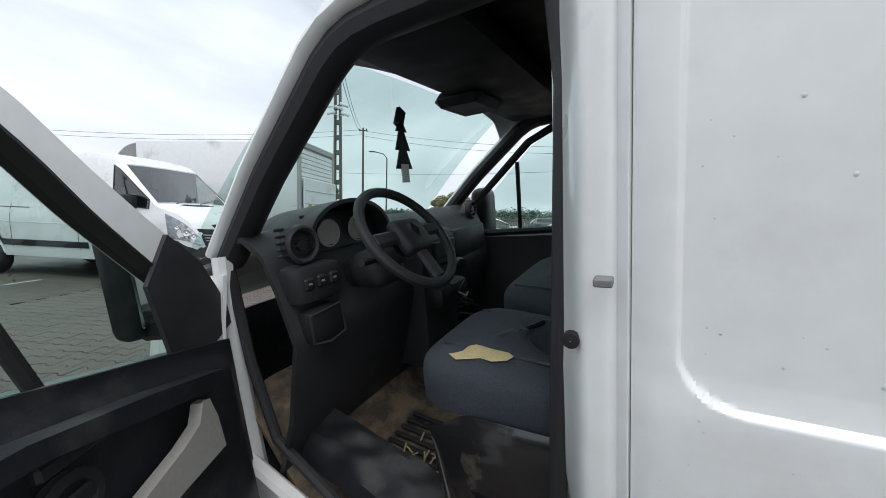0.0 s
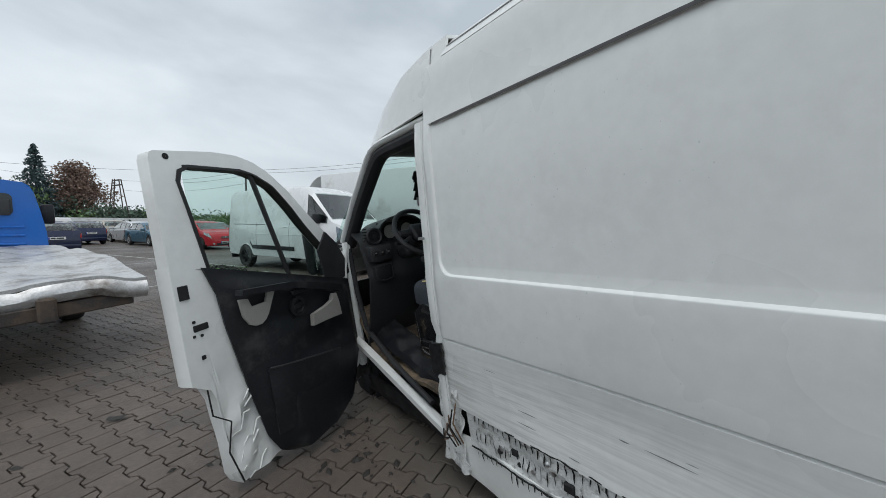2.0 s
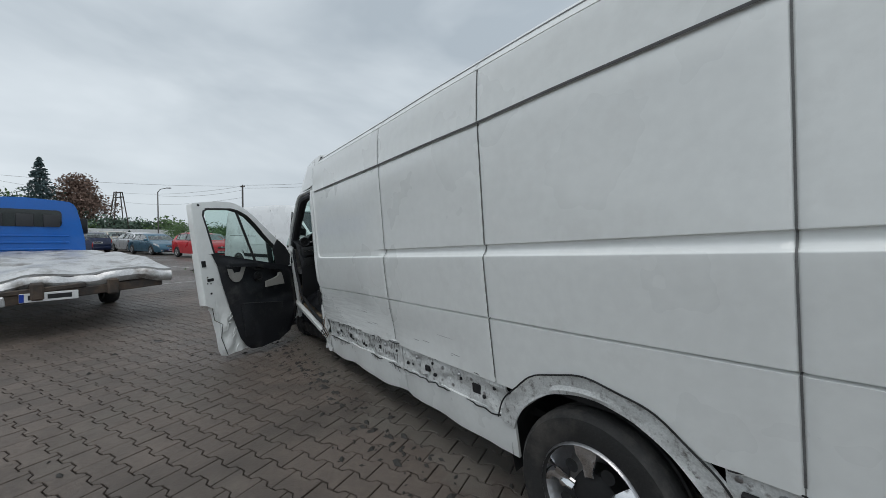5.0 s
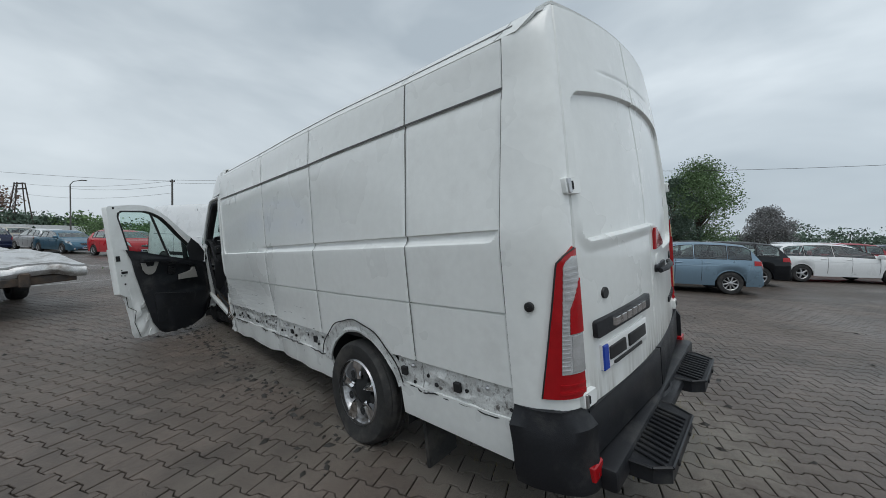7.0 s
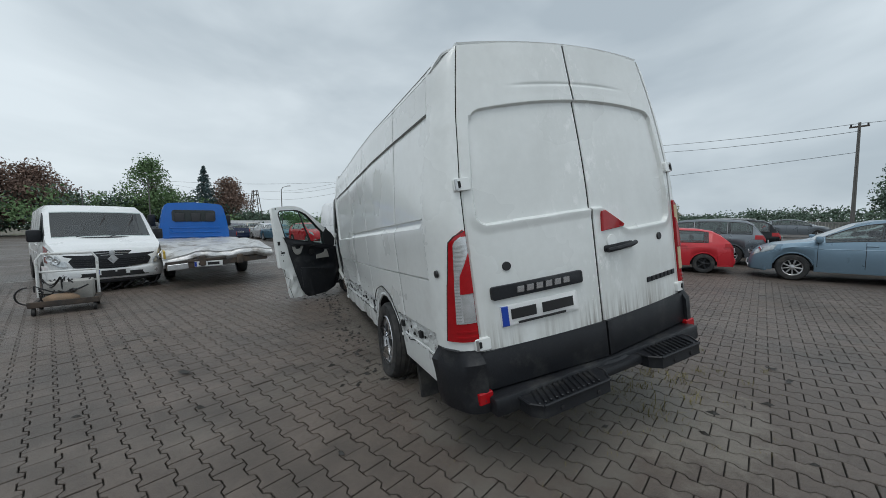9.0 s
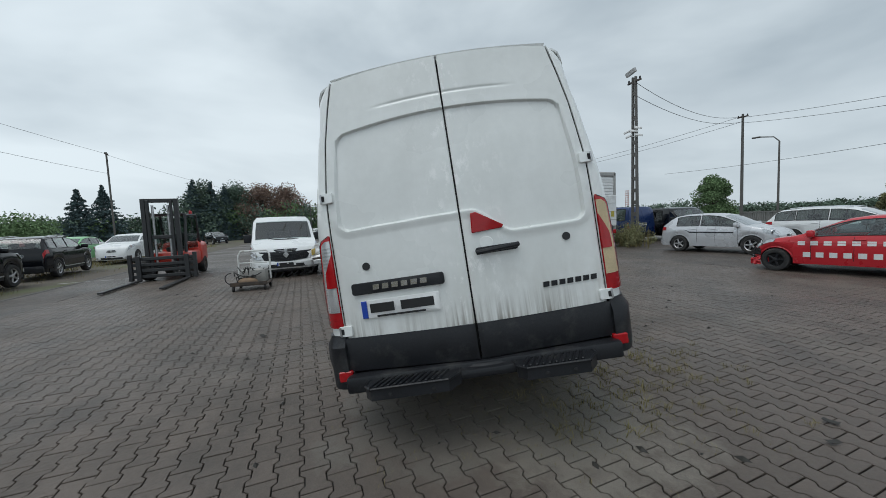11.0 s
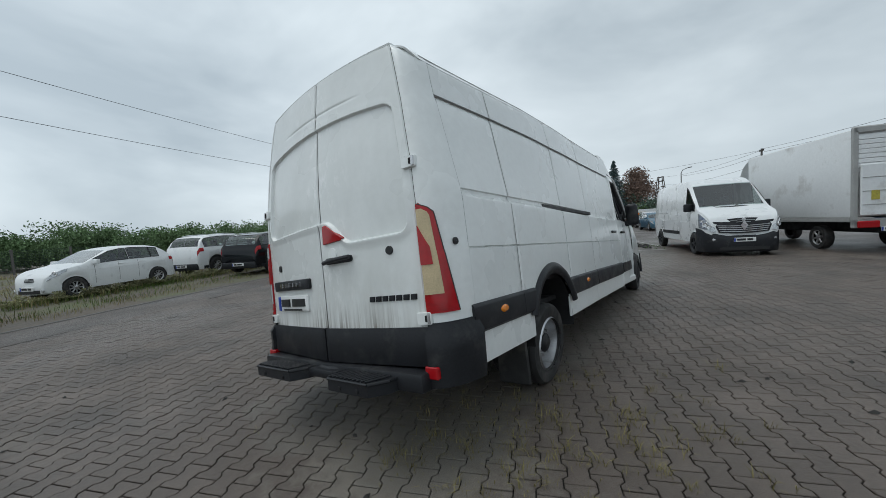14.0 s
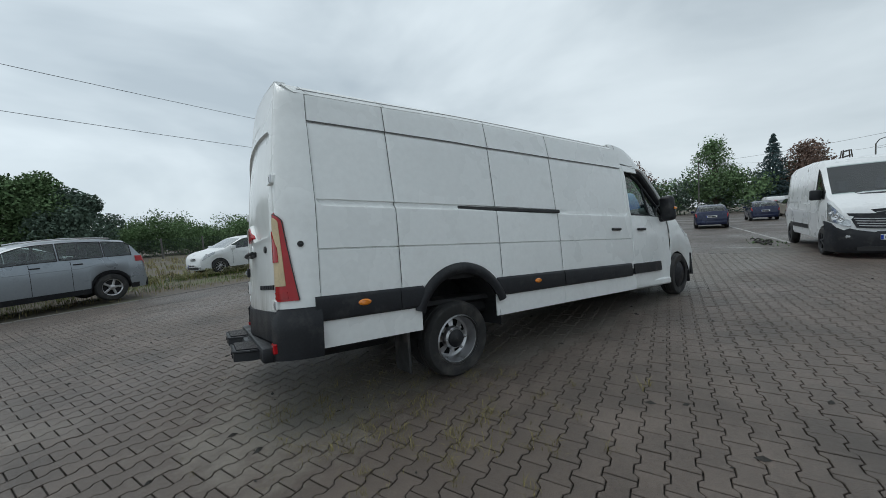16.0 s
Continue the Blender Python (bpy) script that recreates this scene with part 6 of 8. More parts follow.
GLOSSY = surface("glossy_black_plastic", (.014, .014, .015), .16, var=.2, scale=6, coat=.6, dirt=(.1, .085, .065), dscale=9, dcut=.64)
ds = seat(-.72, -.24, "driver_seat", "driver seat in dark cloth with torn yellow foam")
part("seat_side_cover", sheet(lambda u, v: (-.735 - .03 * math.sin(math.pi * min(1, max(0, u))) ** .4 * math.sin(math.pi * v) ** .4, 4.56 + .50 * u - .03 * (1 - v), -.14 + .36 * v + .05 * (u - .5) * (1 - v) - .06 * ease(u, .75, 1) * v ** 3), lin(1, 0, 20), lin(0, 1, 12), .012), GLOSSY, ds, "glossy black side cover")
part("seat_lever", sheet(lambda u, v: (-.772 - .016 * math.sin(math.pi * v) ** .5, 4.68 + .26 * u, -.02 + .06 * v - .02 * u), lin(1, 0, 10), lin(0, 1, 8), .008), GLOSSY, ds, "black adjusting lever")
part("foam_tear", ([(-.62 + (.06 + .015 * math.sin(5 * a)) * math.cos(a), 4.96 + (.09 + .02 * math.sin(3 * a + 1)) * math.sin(a), .338) for a in lin(0, 6.0, 18)] + [(-.62, 4.96, .35)], [(i, (i + 1) % 18, 18) for i in range(18)]), FOAM, ds, "torn patch of yellow foam")
seat(-.1, .76, "passenger_bench", "double passenger bench in dark cloth")
brush = thing("hair_brush", "black brush lying on the driver seat", "brush", VAN_POSE @ Matrix.Translation((-.04, -.08, -.025)))
part("brush_head", moved(block(-.02, .02, -.04, .04, 0, .025, .012, 2), pose(-.5, 4.92, .325, 0, 0, 60)), INK, brush)
part("brush_grip", tube([(-.46, 4.9, .336), (-.36, 4.85, .336)], .008, 6), INK, brush)
air = thing("air_freshener", "black tree-shaped air freshener with white tag on the mirror", "air freshener", VAN_POSE)
part("rear_mirror", moved(block(-.022, .022, -.012, .012, -.01, .06, .01), pose(-.47, 5.2, .96, 0, 25, 0)), INK, air)
part("freshener_tree", moved(extruded([(0, .14), (.03, .09), (.015, .09), (.04, .03), (.02, .03), (.045, -.03), (-.045, -.03), (-.02, .03), (-.04, .03), (-.015, .09), (-.03, .09)], .004, "y", 0), pose(-.455, 5.2, .85)), INK, air)
part("freshener_tag", block(-.475, -.435, 5.198, 5.202, .775, .835, 0), PLATE, air)


# ---- driver door, swung open ----
DA = math.degrees(math.atan2(-.62, -1.02))
DOOR = Matrix.Translation((-.845, 5.78, 0)) @ Matrix.Rotation(radians(DA), 4, "Z") @ Matrix.Diagonal((1, -1, 1, 1))
# door axes: x from hinge to tip, y to the cab-facing side when negative, z up


def door_w(x):
    """Top line of the window frame."""
    return ramp(x, [(-.03, .42), (.104, .597), (.25, .725), (.37, .84), (.488, .963), (.617, 1.066), (.72, 1.118), (.82, 1.142), (.95, 1.145), (1.245, 1.118)])


def belt(x):
    return .325 + .262 * (x - .15)


def dpart(name, vf, mat, label="", parent=None):
    return part(name, moved(vf, DOOR), mat, parent or van, label)


def door_low(x):
    return ramp(x, [(0, -.36), (.3, -.46), (.8, -.51), (1.10, -.51), (1.125, -.45), (1.15, -.05), (1.17, .015), (1.25, .07)])


def door_skin(x, v):
    z = door_low(x) + (belt(x) - door_low(x)) * v
    c = ease(-z, -.1, .3) * ease(x, .6, 1.0)
    dent = .035 * math.exp(-((x - .95) / .12) ** 2 - ((z + .25) / .2) ** 2) + .05 * noise.noise((x * 9, z * 7, 1)) * c
    return (x + .02 * noise.noise((z * 9, 2, 2)) * c, .05 - dent, z)


def door_in(x, v):
    p = door_skin(x, v)
    c = ease(-p[2], -.25, .2) * ease(x, .75, 1.0)
    return (p[0], -.045 + c * (.035 * noise.noise((x * 11, p[2] * 8, 4)) + .018 * abs(noise.noise((x * 23, p[2] * 17, 8)))), p[2])


XS = sorted(set(lin(0, 1.25, 34)) | {1.10, 1.11, 1.125, 1.15, 1.17})
dskin = dpart("driver_door", sheet(door_skin, XS, lin(0, 1, 30)), VAN_WHITE, "open white driver door with a crumpled lower corner")
dpart("door_shell", sheet(door_in, XS[::-1], lin(0, 1, 30)), VAN_WHITE, "crumpled white inner door sheet", dskin)
dpart("door_edge", sheet(lambda v, k: (door_skin(1.25, v)[0] + .008 * math.sin(math.pi * k), door_in(1.25, v)[1] * (1 - k) + door_skin(1.25, v)[1] * k, door_skin(1.25, v)[2]), lin(0, 1, 26), lin(0, 1, 5)), VAN_WHITE, "", dskin)
dpart("door_bottom", sheet(lambda x, k: (door_skin(x, 0)[0], door_in(x, 0)[1] * (1 - k) + door_skin(x, 0)[1] * k, door_skin(x, 0)[2]), XS, lin(0, 1, 3)), VAN_WHITE, "", dskin)


# window frame: a flat ring with thickness
def ringframe(outer, inner, y0, y1):
    n = len(outer)
    V = [(x, y0, z) for x, z in outer] + [(x, y0, z) for x, z in inner] + [(x, y1, z) for x, z in outer] + [(x, y1, z) for x, z in inner]
    F = []
    for i in range(n - 1):
        F += [(i, i + 1, n + i + 1, n + i), (3 * n + i, 3 * n + i + 1, 2 * n + i + 1, 2 * n + i), (2 * n + i, 2 * n + i + 1, i + 1, i), (n + i, n + i + 1, 3 * n + i + 1, 3 * n + i)]
    return V, F


tops = lin(0, 1.22, 34)
outer = [(1.25, .6), (1.248, .85), (1.245, 1.085), (1.236, 1.112)] + [(x, door_w(x)) for x in tops[::-1]]
inner = [(1.085, .58), (1.125, .85), (1.15, .995), (1.135, 1.045)] + [(min(max(x * .92 + .13, .2), 1.11), max(belt(x), min(1.07, door_w(x * .9 + .14) - ramp(x, [(0, .16), (.3, .12), (.5, .07), (1.2, .062)])))) for x in tops[::-1]]
dpart("window_surround", ringframe(outer, inner, .03, -.045), VAN_WHITE, "white window frame", dskin)
in2 = [(a + (.62 - a) * .03, b + (.72 - b) * .035) for a, b in inner]
dpart("window_seal", ringframe(inner, in2, .02, -.052), INK, "black window seal", dskin)
dpart("corner_cover", extruded([(-.03, .36), (.10, .585), (.21, .68), (.31, .56), (.275, .345), (.1, .32)], -.012, "y", -.046), CABIN, "black mirror corner cover", dskin)
gl = dpart("door_glass", sheet(lambda x, k: (x, -.005, belt(x) - .03 + (max(belt(x), door_w(x) - .05) - belt(x) + .03) * k), lin(.12, 1.09, 16), lin(0, 1, 4)), CLEAR, "green tinted door glass", dskin)
gl.visible_shadow = False
dpart("quarter_bar", tube([(.563, -.03, .42), (.737, -.03, 1.06)], .014, 6), INK, "black quarter light bar", dskin)


# inner trim, facing the cab side (negative y of the door)
def trim_edge(z):
    return ramp(z, [(-.53, .80), (-.479, .868), (-.369, .928), (-.086, .988), (.264, 1.053), (.437, 1.07), (.58, 1.125)])


def trim_in(z):
    return ramp(z, [(-.53, .45), (-.456, .195), (-.3, .09), (-.115, .03), (.3, .04)])


def trim_pt(k, v):
    z = -.53 + 1.09 * v
    x = trim_in(z) + (trim_edge(z) - trim_in(z)) * k
    z = -.53 + (belt(x) + .542) * v
    e = min(k, 1 - k)
    thin = 1 - .75 * ease(z - belt(x), -.09, -.01)
    y = -.05 - .05 * ease(e, 0, .12) * thin - .03 * ease(-z, -.28, -.1) * ease(e, .05, .2) - .025 * ease(-z, .0, .1) * ease(e, .1, .2)
    return (x, y, z)


card = dpart("door_card", sheet(trim_pt, lin(1, 0, 30), lin(0, 1, 44), .015), BLACK_TRIM, "black plastic door trim with pockets", dskin)
dpart("grey_panel", extruded([(1.034, .41), (1.024, .322), (.995, .273), (.96, .256), (.927, .255), (.9, .268), (.875, .295), (.812, .406), (.862, .407), (.883, .36), (.968, .357), (.985, .402)], -.012, "y", -.14), CABIN_GREY, "grey trim panel", card)
dpart("inner_handle", moved(join(lathe([(.055, 0), (.058, .02), (.04, .024), (.035, .01), (.001, .01)], 20), block(.012, .022, -.05, .035, -.012, .018, .005)), pose(.655, -.125, .27, 0, 0, -90)), INK, "black inner handle", card)
dpart("grab_handle", join(extruded([(.595, .131), (.585, .198), (.46, .217), (.40, .235), (.378, .275), (.352, .272), (.335, .215), (.325, .122), (.49, .13)], -.03, "y", -.155)), CABIN_GREY, "grey grab handle", card)
dpart("window_switch", block(.57, .70, -.16, -.14, .345, .375, .006), INK, "", card)
dpart("door_pocket", sheet(lambda k, v: (.30 + .62 * k, -.125 - .05 * (1 - (2 * k - 1) ** 4) * (.4 + .6 * v), -.36 + (.30 + .07 * k - .0) * v - .05 * (1 - k)), lin(1, 0, 18), lin(0, 1, 8), .012), BLACK_TRIM, "black door pocket", card)
dpart("pocket_rim", tube([(.30 + .62 * k, -.175 + .03 * (2 * k - 1) ** 4, -.11 + .12 * k) for k in lin(0, 1, 14)], .007, 6), CABIN, "", card)
dpart("pocket_hollow", extruded([(.20, -.08), (.20, .10), (.36, .05), (.50, .04), (.76, -.02), (.76, -.04)], -.006, "y", -.132), INK, "", card)
dpart("lock_opening", block(1.19, 1.235, -.052, -.046, .46, .525, .002), GAP, "square hole in the door edge", dskin)
for x0, x1, z0, z1 in ((1.13, 1.2, .305, .335), (1.185, 1.2, .345, .358), (1.16, 1.173, .275, .288), (1.195, 1.208, .28, .293), (1.167, 1.187, .17, .19)):
    dpart("latch", block(x0, x1, -.052, -.044, z0, z1, .003), GAP, "dark latch opening", dskin)
dpart("frame_hole", moved(lathe([(.014, 0), (.001, .001)], 12), pose(1.174, -.047, 1.1, 0, 0, -90)), GAP, "", dskin)
dm = dpart("door_mirror", join(block(.05, .2, .09, .18, .37, .72, .04, 3), block(.07, .16, .0, .14, .36, .44, .02)), BLACK_TRIM, "black door mirror", dskin)
dpart("mirror_glass", block(.07, .18, .082, .092, .41, .68, .02), CHROME, "mirror glass", dm)
dpart("wire", tube([(1.18, -.03, .05), (1.19, -.05, -.1), (1.13, -.08, -.16), (1.16, -.07, -.3), (1.10, -.05, -.5)], .004, 5), INK, "loose black wire", dskin)

# ---- wear on the van: scrapes, smears, drips, rain ----
SCRATCH = surface("grey_scrape", (.2, .2, .2), .6, var=.3, scale=30)


def marks(name, label, rows, put, mat):
    """Thin strokes lying on a skin: rows of (u, v, length along u, length along v, width)."""
    V, F = [], []
    for u, v, du, dv, w in rows:
        n = 5
        k = len(V)
        L = math.hypot(du, dv) or 1
        for i in range(n):
            t = i / (n - 1)
            ww = w * math.sin(math.pi * (.08 + .84 * t))
            wob = .15 * w * math.sin(9 * t + u * 40)
            V += [put(u + du * t - dv / L * (ww + wob), v + dv * t + du / L * (ww + wob)), put(u + du * t + dv / L * (ww - wob), v + dv * t - du / L * (ww - wob))]
        F += [(k + 2 * i, k + 2 * i + 1, k + 2 * i + 3, k + 2 * i + 2) for i in range(n - 1)]
    return tagged(part(name, (V, F), mat, van, label, smooth=False), label, kind="stuff")


mr_ = np.random.default_rng(17)
rows = []
for _ in range(16):
    y = 2.3 + 2.1 * mr_.random()
    z = -.19 + .26 * mr_.random() * (1 if y > 2.9 else .5)
    L = .03 + .2 * mr_.random() ** 2
    rows.append((y, z, -L, -.02 * L, .0009 + .0016 * mr_.random()))
marks("scrape", "long grey scrape marks on the dented flank", rows, lambda y, z: flank(y, z, -1, .0025), SCRATCH)
V, F = [], []
for _ in range(150):
    y, z = 3.4 + 1.08 * mr_.random(), .0 + 1.25 * mr_.random()
    r = .0012 + .0018 * mr_.random() ** 2
    c = Vector(flank(y, z, -1, .0005))
    k = len(V)
    for a in range(6):
        V.append((c.x, c.y + r * math.cos(a * 1.047), c.z + 1.25 * r * math.sin(a * 1.047)))
    V.append((c.x - r * .55, c.y, c.z))
    F += [(k + a, k + (a + 1) % 6, k + 6) for a in range(6)]
tagged(part("raindrop", (V, F), surface("water_drop", (.75, .77, .77), .05, var=.02, coat=1.0), van), "raindrops on white paint", kind="stuff")
for z in lin(-.22, -.385, 3):
    rows = [(y, z - .01 * mr_.random(), -.0, -.03 - .04 * mr_.random(), .0015 + .003 * mr_.random()) for y in lin(3.0, 4.35, 46)]
    marks("sealant_mark", "dark upright sealant marks in the torn strip", rows, lambda y, zz: (torn(y, zz)[0] - .004, y, zz), GAP)

for k in range(7):
    x0 = .95 + .03 * (k % 3)
    z0 = -.05 - .065 * k
    dpart("metal_fold", tube([(x0 + .03 * i, -.052 + .012 * noise.noise((i * .9, k * 2.1, 0)), z0 + .05 * noise.noise((i * .7, k * 1.3, 5)) - .02 * i) for i in range(5)], .006, 6, .002), VAN_WHITE, "", dskin)
dpart("card_rib", tube([(.18 + .62 * k, -.152, -.40 + .03 * k) for k in lin(0, 1, 10)], .006, 6), CABIN, "", card)

dpart("arm_rest", extruded([(.28, belt(.28) - .045), (.5, belt(.5) - .04), (.72, belt(.72) - .045), (1.03, belt(1.03) - .1), (1.035, belt(1.03) - .125), (.70, belt(.70) - .08), (.28, belt(.28) - .09)], -.05, "y", -.135), BLACK_TRIM, "moulded black arm rest", card)
# ---- flatbed, box truck, forklift, cart ----
P_CAB_BLUE = carpaint("truck_blue", (.008, .12, .46), .35)
ALU = surface("crumpled_aluminium", (.55, .55, .55), .4, metal=.55, var=.25, scale=4, bump=.4, bscale=20, dirt=(.2, .18, .16), dscale=3, dcut=.55)
RUST = surface("rusty_frame", (.05, .042, .038), .8, var=.4, scale=8, bump=.4, bscale=60, dirt=(.09, .065, .048), dscale=5, dcut=.5)
fb = thing("flatbed_truck", "blue recovery truck with a crumpled aluminium deck", "truck", pose(-5.9, -.15, 0, 0, 0, 84))
# own axes: y forward to the cab, x right; the tail at y -3


def cabskin(y, q):
    pr = [(0, .95, .78), (.18, .97, .95), (.45, .96, 1.2), (.62, .9, 1.6), (.78, .82, 2.0), (.86, .7, 2.1), (1.0, 0, 2.14)]
    a = abs(q)
    k = [p for p in pr]
    x = ramp(a, [(p[0], p[1]) for p in k])
    z = ramp(a, [(p[0], p[2]) for p in k])
    if y > 3.6:
        z = min(z, 2.12 - 1.2 * (y - 3.6)) if z > 1.1 else z
    return ((1 if q > 0 else -1) * x, y, z)


part("cab", join(sheet(cabskin, [2.35, 2.4, 2.7, 3.2, 3.6, 3.9, 4.3, 4.5], lin(1, -1, 41)), extruded([(cabskin(2.35, q)[0], cabskin(2.35, q)[2]) for q in lin(1, -1, 41)], .02, "y", 2.33)), P_CAB_BLUE, fb, "bright blue cab")
part("rear_window", moved(extruded(rrect(-.62, .58, 1.5, 1.88, .08), -.012, "y", 0), pose(0, 2.325, 0)), PANE, fb, "dark rear window")
for x in (-.42, .02, .42):
    part("head_restraint", block(x - .13, x + .13, 2.28, 2.318, 1.5, 1.78, .05, 2), CABIN, fb)
for z in (1.3, 1.15, 1.0):
    part("pressed_rib", block(-.7, .7, 2.305, 2.33, z - .02, z + .02, .012), P_CAB_BLUE, fb)
for side in (-1, 1):
    part("mirror", block(side * 1.12 - .1, side * 1.12 + .1, 3.5, 3.58, 1.35, 1.75, .04, 2), BLACK_TRIM, fb, "black door mirror")
    part("mudguard", block(side * .9 - .12, side * .9 + .12, -.7, .3, .74, .8, .03), BLACK_TRIM, fb)
    wheel_parts(fb, side * .85, -.2, .34, side, STEEL, .22, 5)
    wheel_parts(fb, side * .85, 3.4, .34, side, STEEL, .2, 5)


def deck(y, q):
    """Aluminium deck: buckled, its tail ripped up on one side and drooping."""
    t = ease(y, -1.0, -2.75)
    x = q * (1.04 + .0 * y)
    z = .93 - .14 * t + .05 * noise.noise((x * 1.4, y * 1.2, 4)) * (1 + 2 * t) + .02 * noise.noise((x * 5, y * 5, 7)) + .07 * t * q
    yy = y - .25 * t * max(0, q) * .6 + .06 * t * noise.noise((q * 4, 3, 1))
    return (x, yy, z)


part("deck", sheet(deck, lin(2.3, -2.75, 34), lin(1, -1, 26), .03), ALU, fb, "crumpled aluminium loading deck")
for side in (-1, 1):
    for k in range(6):
        x = side * (.42 + .085 * k)
        part("deck_rib", sheet(lambda y, w: (lambda p: (p[0] + w, p[1], p[2] + .012))(deck(y, x / 1.04)), lin(-.2, -2.6, 14), [-.014, .014], .006), ALU, fb)
for r in range(5):
    for c in range(4):
        p = deck(-2.1 - .13 * r, .62 + .1 * c)
        part("drain_slot", moved(block(-.022, .022, -.035, .035, 0, .006, 0), pose(p[0], p[1], p[2] + .008)), GAP, fb)
part("ramp_lip", sheet(lambda q, k: (lambda p: (p[0], p[1] - .05 * math.sin(3 * k), p[2] - .16 * k + .02 * noise.noise((q * 7, k * 3, 0))))(deck(-2.75, q)), lin(1, -1, 26), lin(0, 1, 5), .01), ALU, fb, "torn deck edge")
part("chassis_rail", join(block(-.42, -.3, -2.9, 3.5, .5, .72, .02), block(.3, .42, -2.9, 3.5, .5, .72, .02), block(-.9, .9, -2.6, -2.45, .55, .68, .02), block(-.95, .95, -.3, -.1, .28, .4, .03)), RUST, fb, "rusty chassis rails")
part("tail_bar", moved(join(block(-1.0, .95, -.03, .03, -.06, .06, .01), block(-1.0, .1, -.05, .02, .06, .12, .01)), pose(0, -2.8, .56, 0, -4, 0)), RUST, fb, "bent rear light bar")
part("tail_light", moved(block(-.98, -.62, -.06, -.02, -.06, .06, .01), pose(0, -2.8, .56, 0, -4, 0)), CLEAR_LENS, fb, "pale tail light")
plate_bars(fb, -.25, -2.86, .54, -1)
part("side_skirt", block(-1.02, -.99, -2.8, .8, .68, .84, .01), surface("yellow_worn_paint", (.5, .34, .05), .6, var=.3, scale=5), fb)

bt = thing("box_truck", "white box truck with a folded tail lift", "truck", pose(-4.75, 9.85, 0, 0, 0, 92))
# own axes: y forward, tail at 0
BOX_WHITE = surface("box_panel_white", (.72, .73, .73), .45, var=.06, scale=1.2, dirt=(.5, .49, .47), dscale=1.2, dcut=.6)
part("cargo_box", block(-1.1, 1.1, .05, 4.7, .95, 3.22, .03, 2), BOX_WHITE, bt, "white cargo box")
part("box_frame", join(block(-1.13, -1.0, -.02, .06, .72, 3.25, .02), block(1.0, 1.13, -.02, .06, .72, 3.25, .02), block(-1.13, 1.13, -.02, .06, 3.1, 3.28, .03), block(-1.13, 1.13, -.02, .06, .66, .9, .02)), surface("grey_frame", (.34, .34, .33), .5, var=.15), bt, "grey rear frame")
for k in range(9):
    part("shutter_slat", block(-1.0, 1.0, .0, .045, 1.98 + .12 * k, 2.09 + .12 * k, .01), BOX_WHITE, bt)
tl = part("tail_lift", block(-1.0, 1.06, -.1, -.04, .98, 2.3, .02), BOX_WHITE, bt, "folded white tail lift platform")
for z in (1.25, 1.6, 1.95):
    part("lift_rib", block(-.98, 1.04, -.112, -.098, z, z + .02, .004), surface("grey_frame", (.34, .34, .33)), tl)
for x in (-.72, .82):
    part("warning_mark", block(x - .08, x + .08, -.116, -.1, 1.38, 1.62, .0), surface("hazard_yellow", (.4, .34, .05), .6, var=.4, scale=20), tl)
for x in (-.82, .82):
    part("tail_light", block(x - .22, x + .22, -.1, -.02, .66, .84, .02), RED_LENS, bt, "red tail light")
plate_bars(bt, -.3, -.06, .62, -1)
part("side_rail", join(block(-1.1, -1.06, .1, 4.7, .82, .95, .01), block(1.06, 1.1, .1, 4.7, .82, .95, .01)), surface("grey_frame", (.34, .34, .33)), bt)
part("chassis", block(-.5, .5, .1, 6.0, .5, .8, .03), GAP, bt)
for side in (-1, 1):
    wheel_parts(bt, side * .85, 1.45, .35, side, STEEL, .22, 6)
    wheel_parts(bt, side * .85, 5.6, .35, side, STEEL, .22, 6)
part("air_deflector", sheet(lambda a, q: (q * .95, 4.75 + .9 * math.sin(a), 2.25 + .95 * math.cos(a)), lin(0, 1.3, 8), lin(1, -1, 9), .02), BOX_WHITE, bt, "white roof deflector")
part("cab", block(-.95, .95, 4.72, 6.6, .5, 2.25, .2, 3), BOX_WHITE, bt, "white cab")
part("cab_window", join(block(-.965, -.95, 5.2, 6.1, 1.35, 1.95, .0), block(.95, .965, 5.2, 6.1, 1.35, 1.95, 0)), PANE, bt)

fk = thing("forklift_truck", "red and black forklift with lowered forks", "forklift", pose(-6.6, -5.85, 0, 0, 0, -88))
F_BLACK = surface("forklift_black", (.025, .026, .028), .5, var=.3, scale=6, bump=.1)
F_RED = carpaint("forklift_red", (.5, .035, .02), .4)
part("mast", join(*[block(x - .06, x + .06, .32, .46, .08, 2.55, .015) for x in (-.42, .42)], *[block(x - .035, x + .035, .4, .5, .1, 2.5, .01) for x in (-.3, .3)], *[block(-.45, .45, .34, .44, z, z + .12, .015) for z in (.4, 1.3, 2.43)]), F_BLACK, fk, "black lifting mast")
part("mast_ram", join(tube([(-.2, .38, .3), (-.2, .38, 2.35)], .035, 10), tube([(.2, .38, .3), (.2, .38, 2.35)], .035, 10)), STEEL, fk)
part("fork_carriage", join(*[block(-.85, .85, .5, .56, z, z + .1, .01) for z in (.12, .3, .48, .66)], block(-.88, -.78, .48, .6, .05, .85, .01), block(.78, .88, .48, .6, .05, .85, .01)), F_BLACK, fk, "black fork carriage")
for x in (-.62, .62):
    part("fork", join(block(x - .06, x + .06, .56, 2.9, .03, .08, .01), block(x - .06, x + .06, .55, .62, .03, .8, .01)), F_BLACK, fk, "dark steel fork")
part("counterweight", join(block(-.6, .6, -2.35, -1.3, .35, 1.15, .18, 3), block(-.58, .58, -1.4, .2, .35, .85, .08, 2)), F_RED, fk, "red counterweight body")
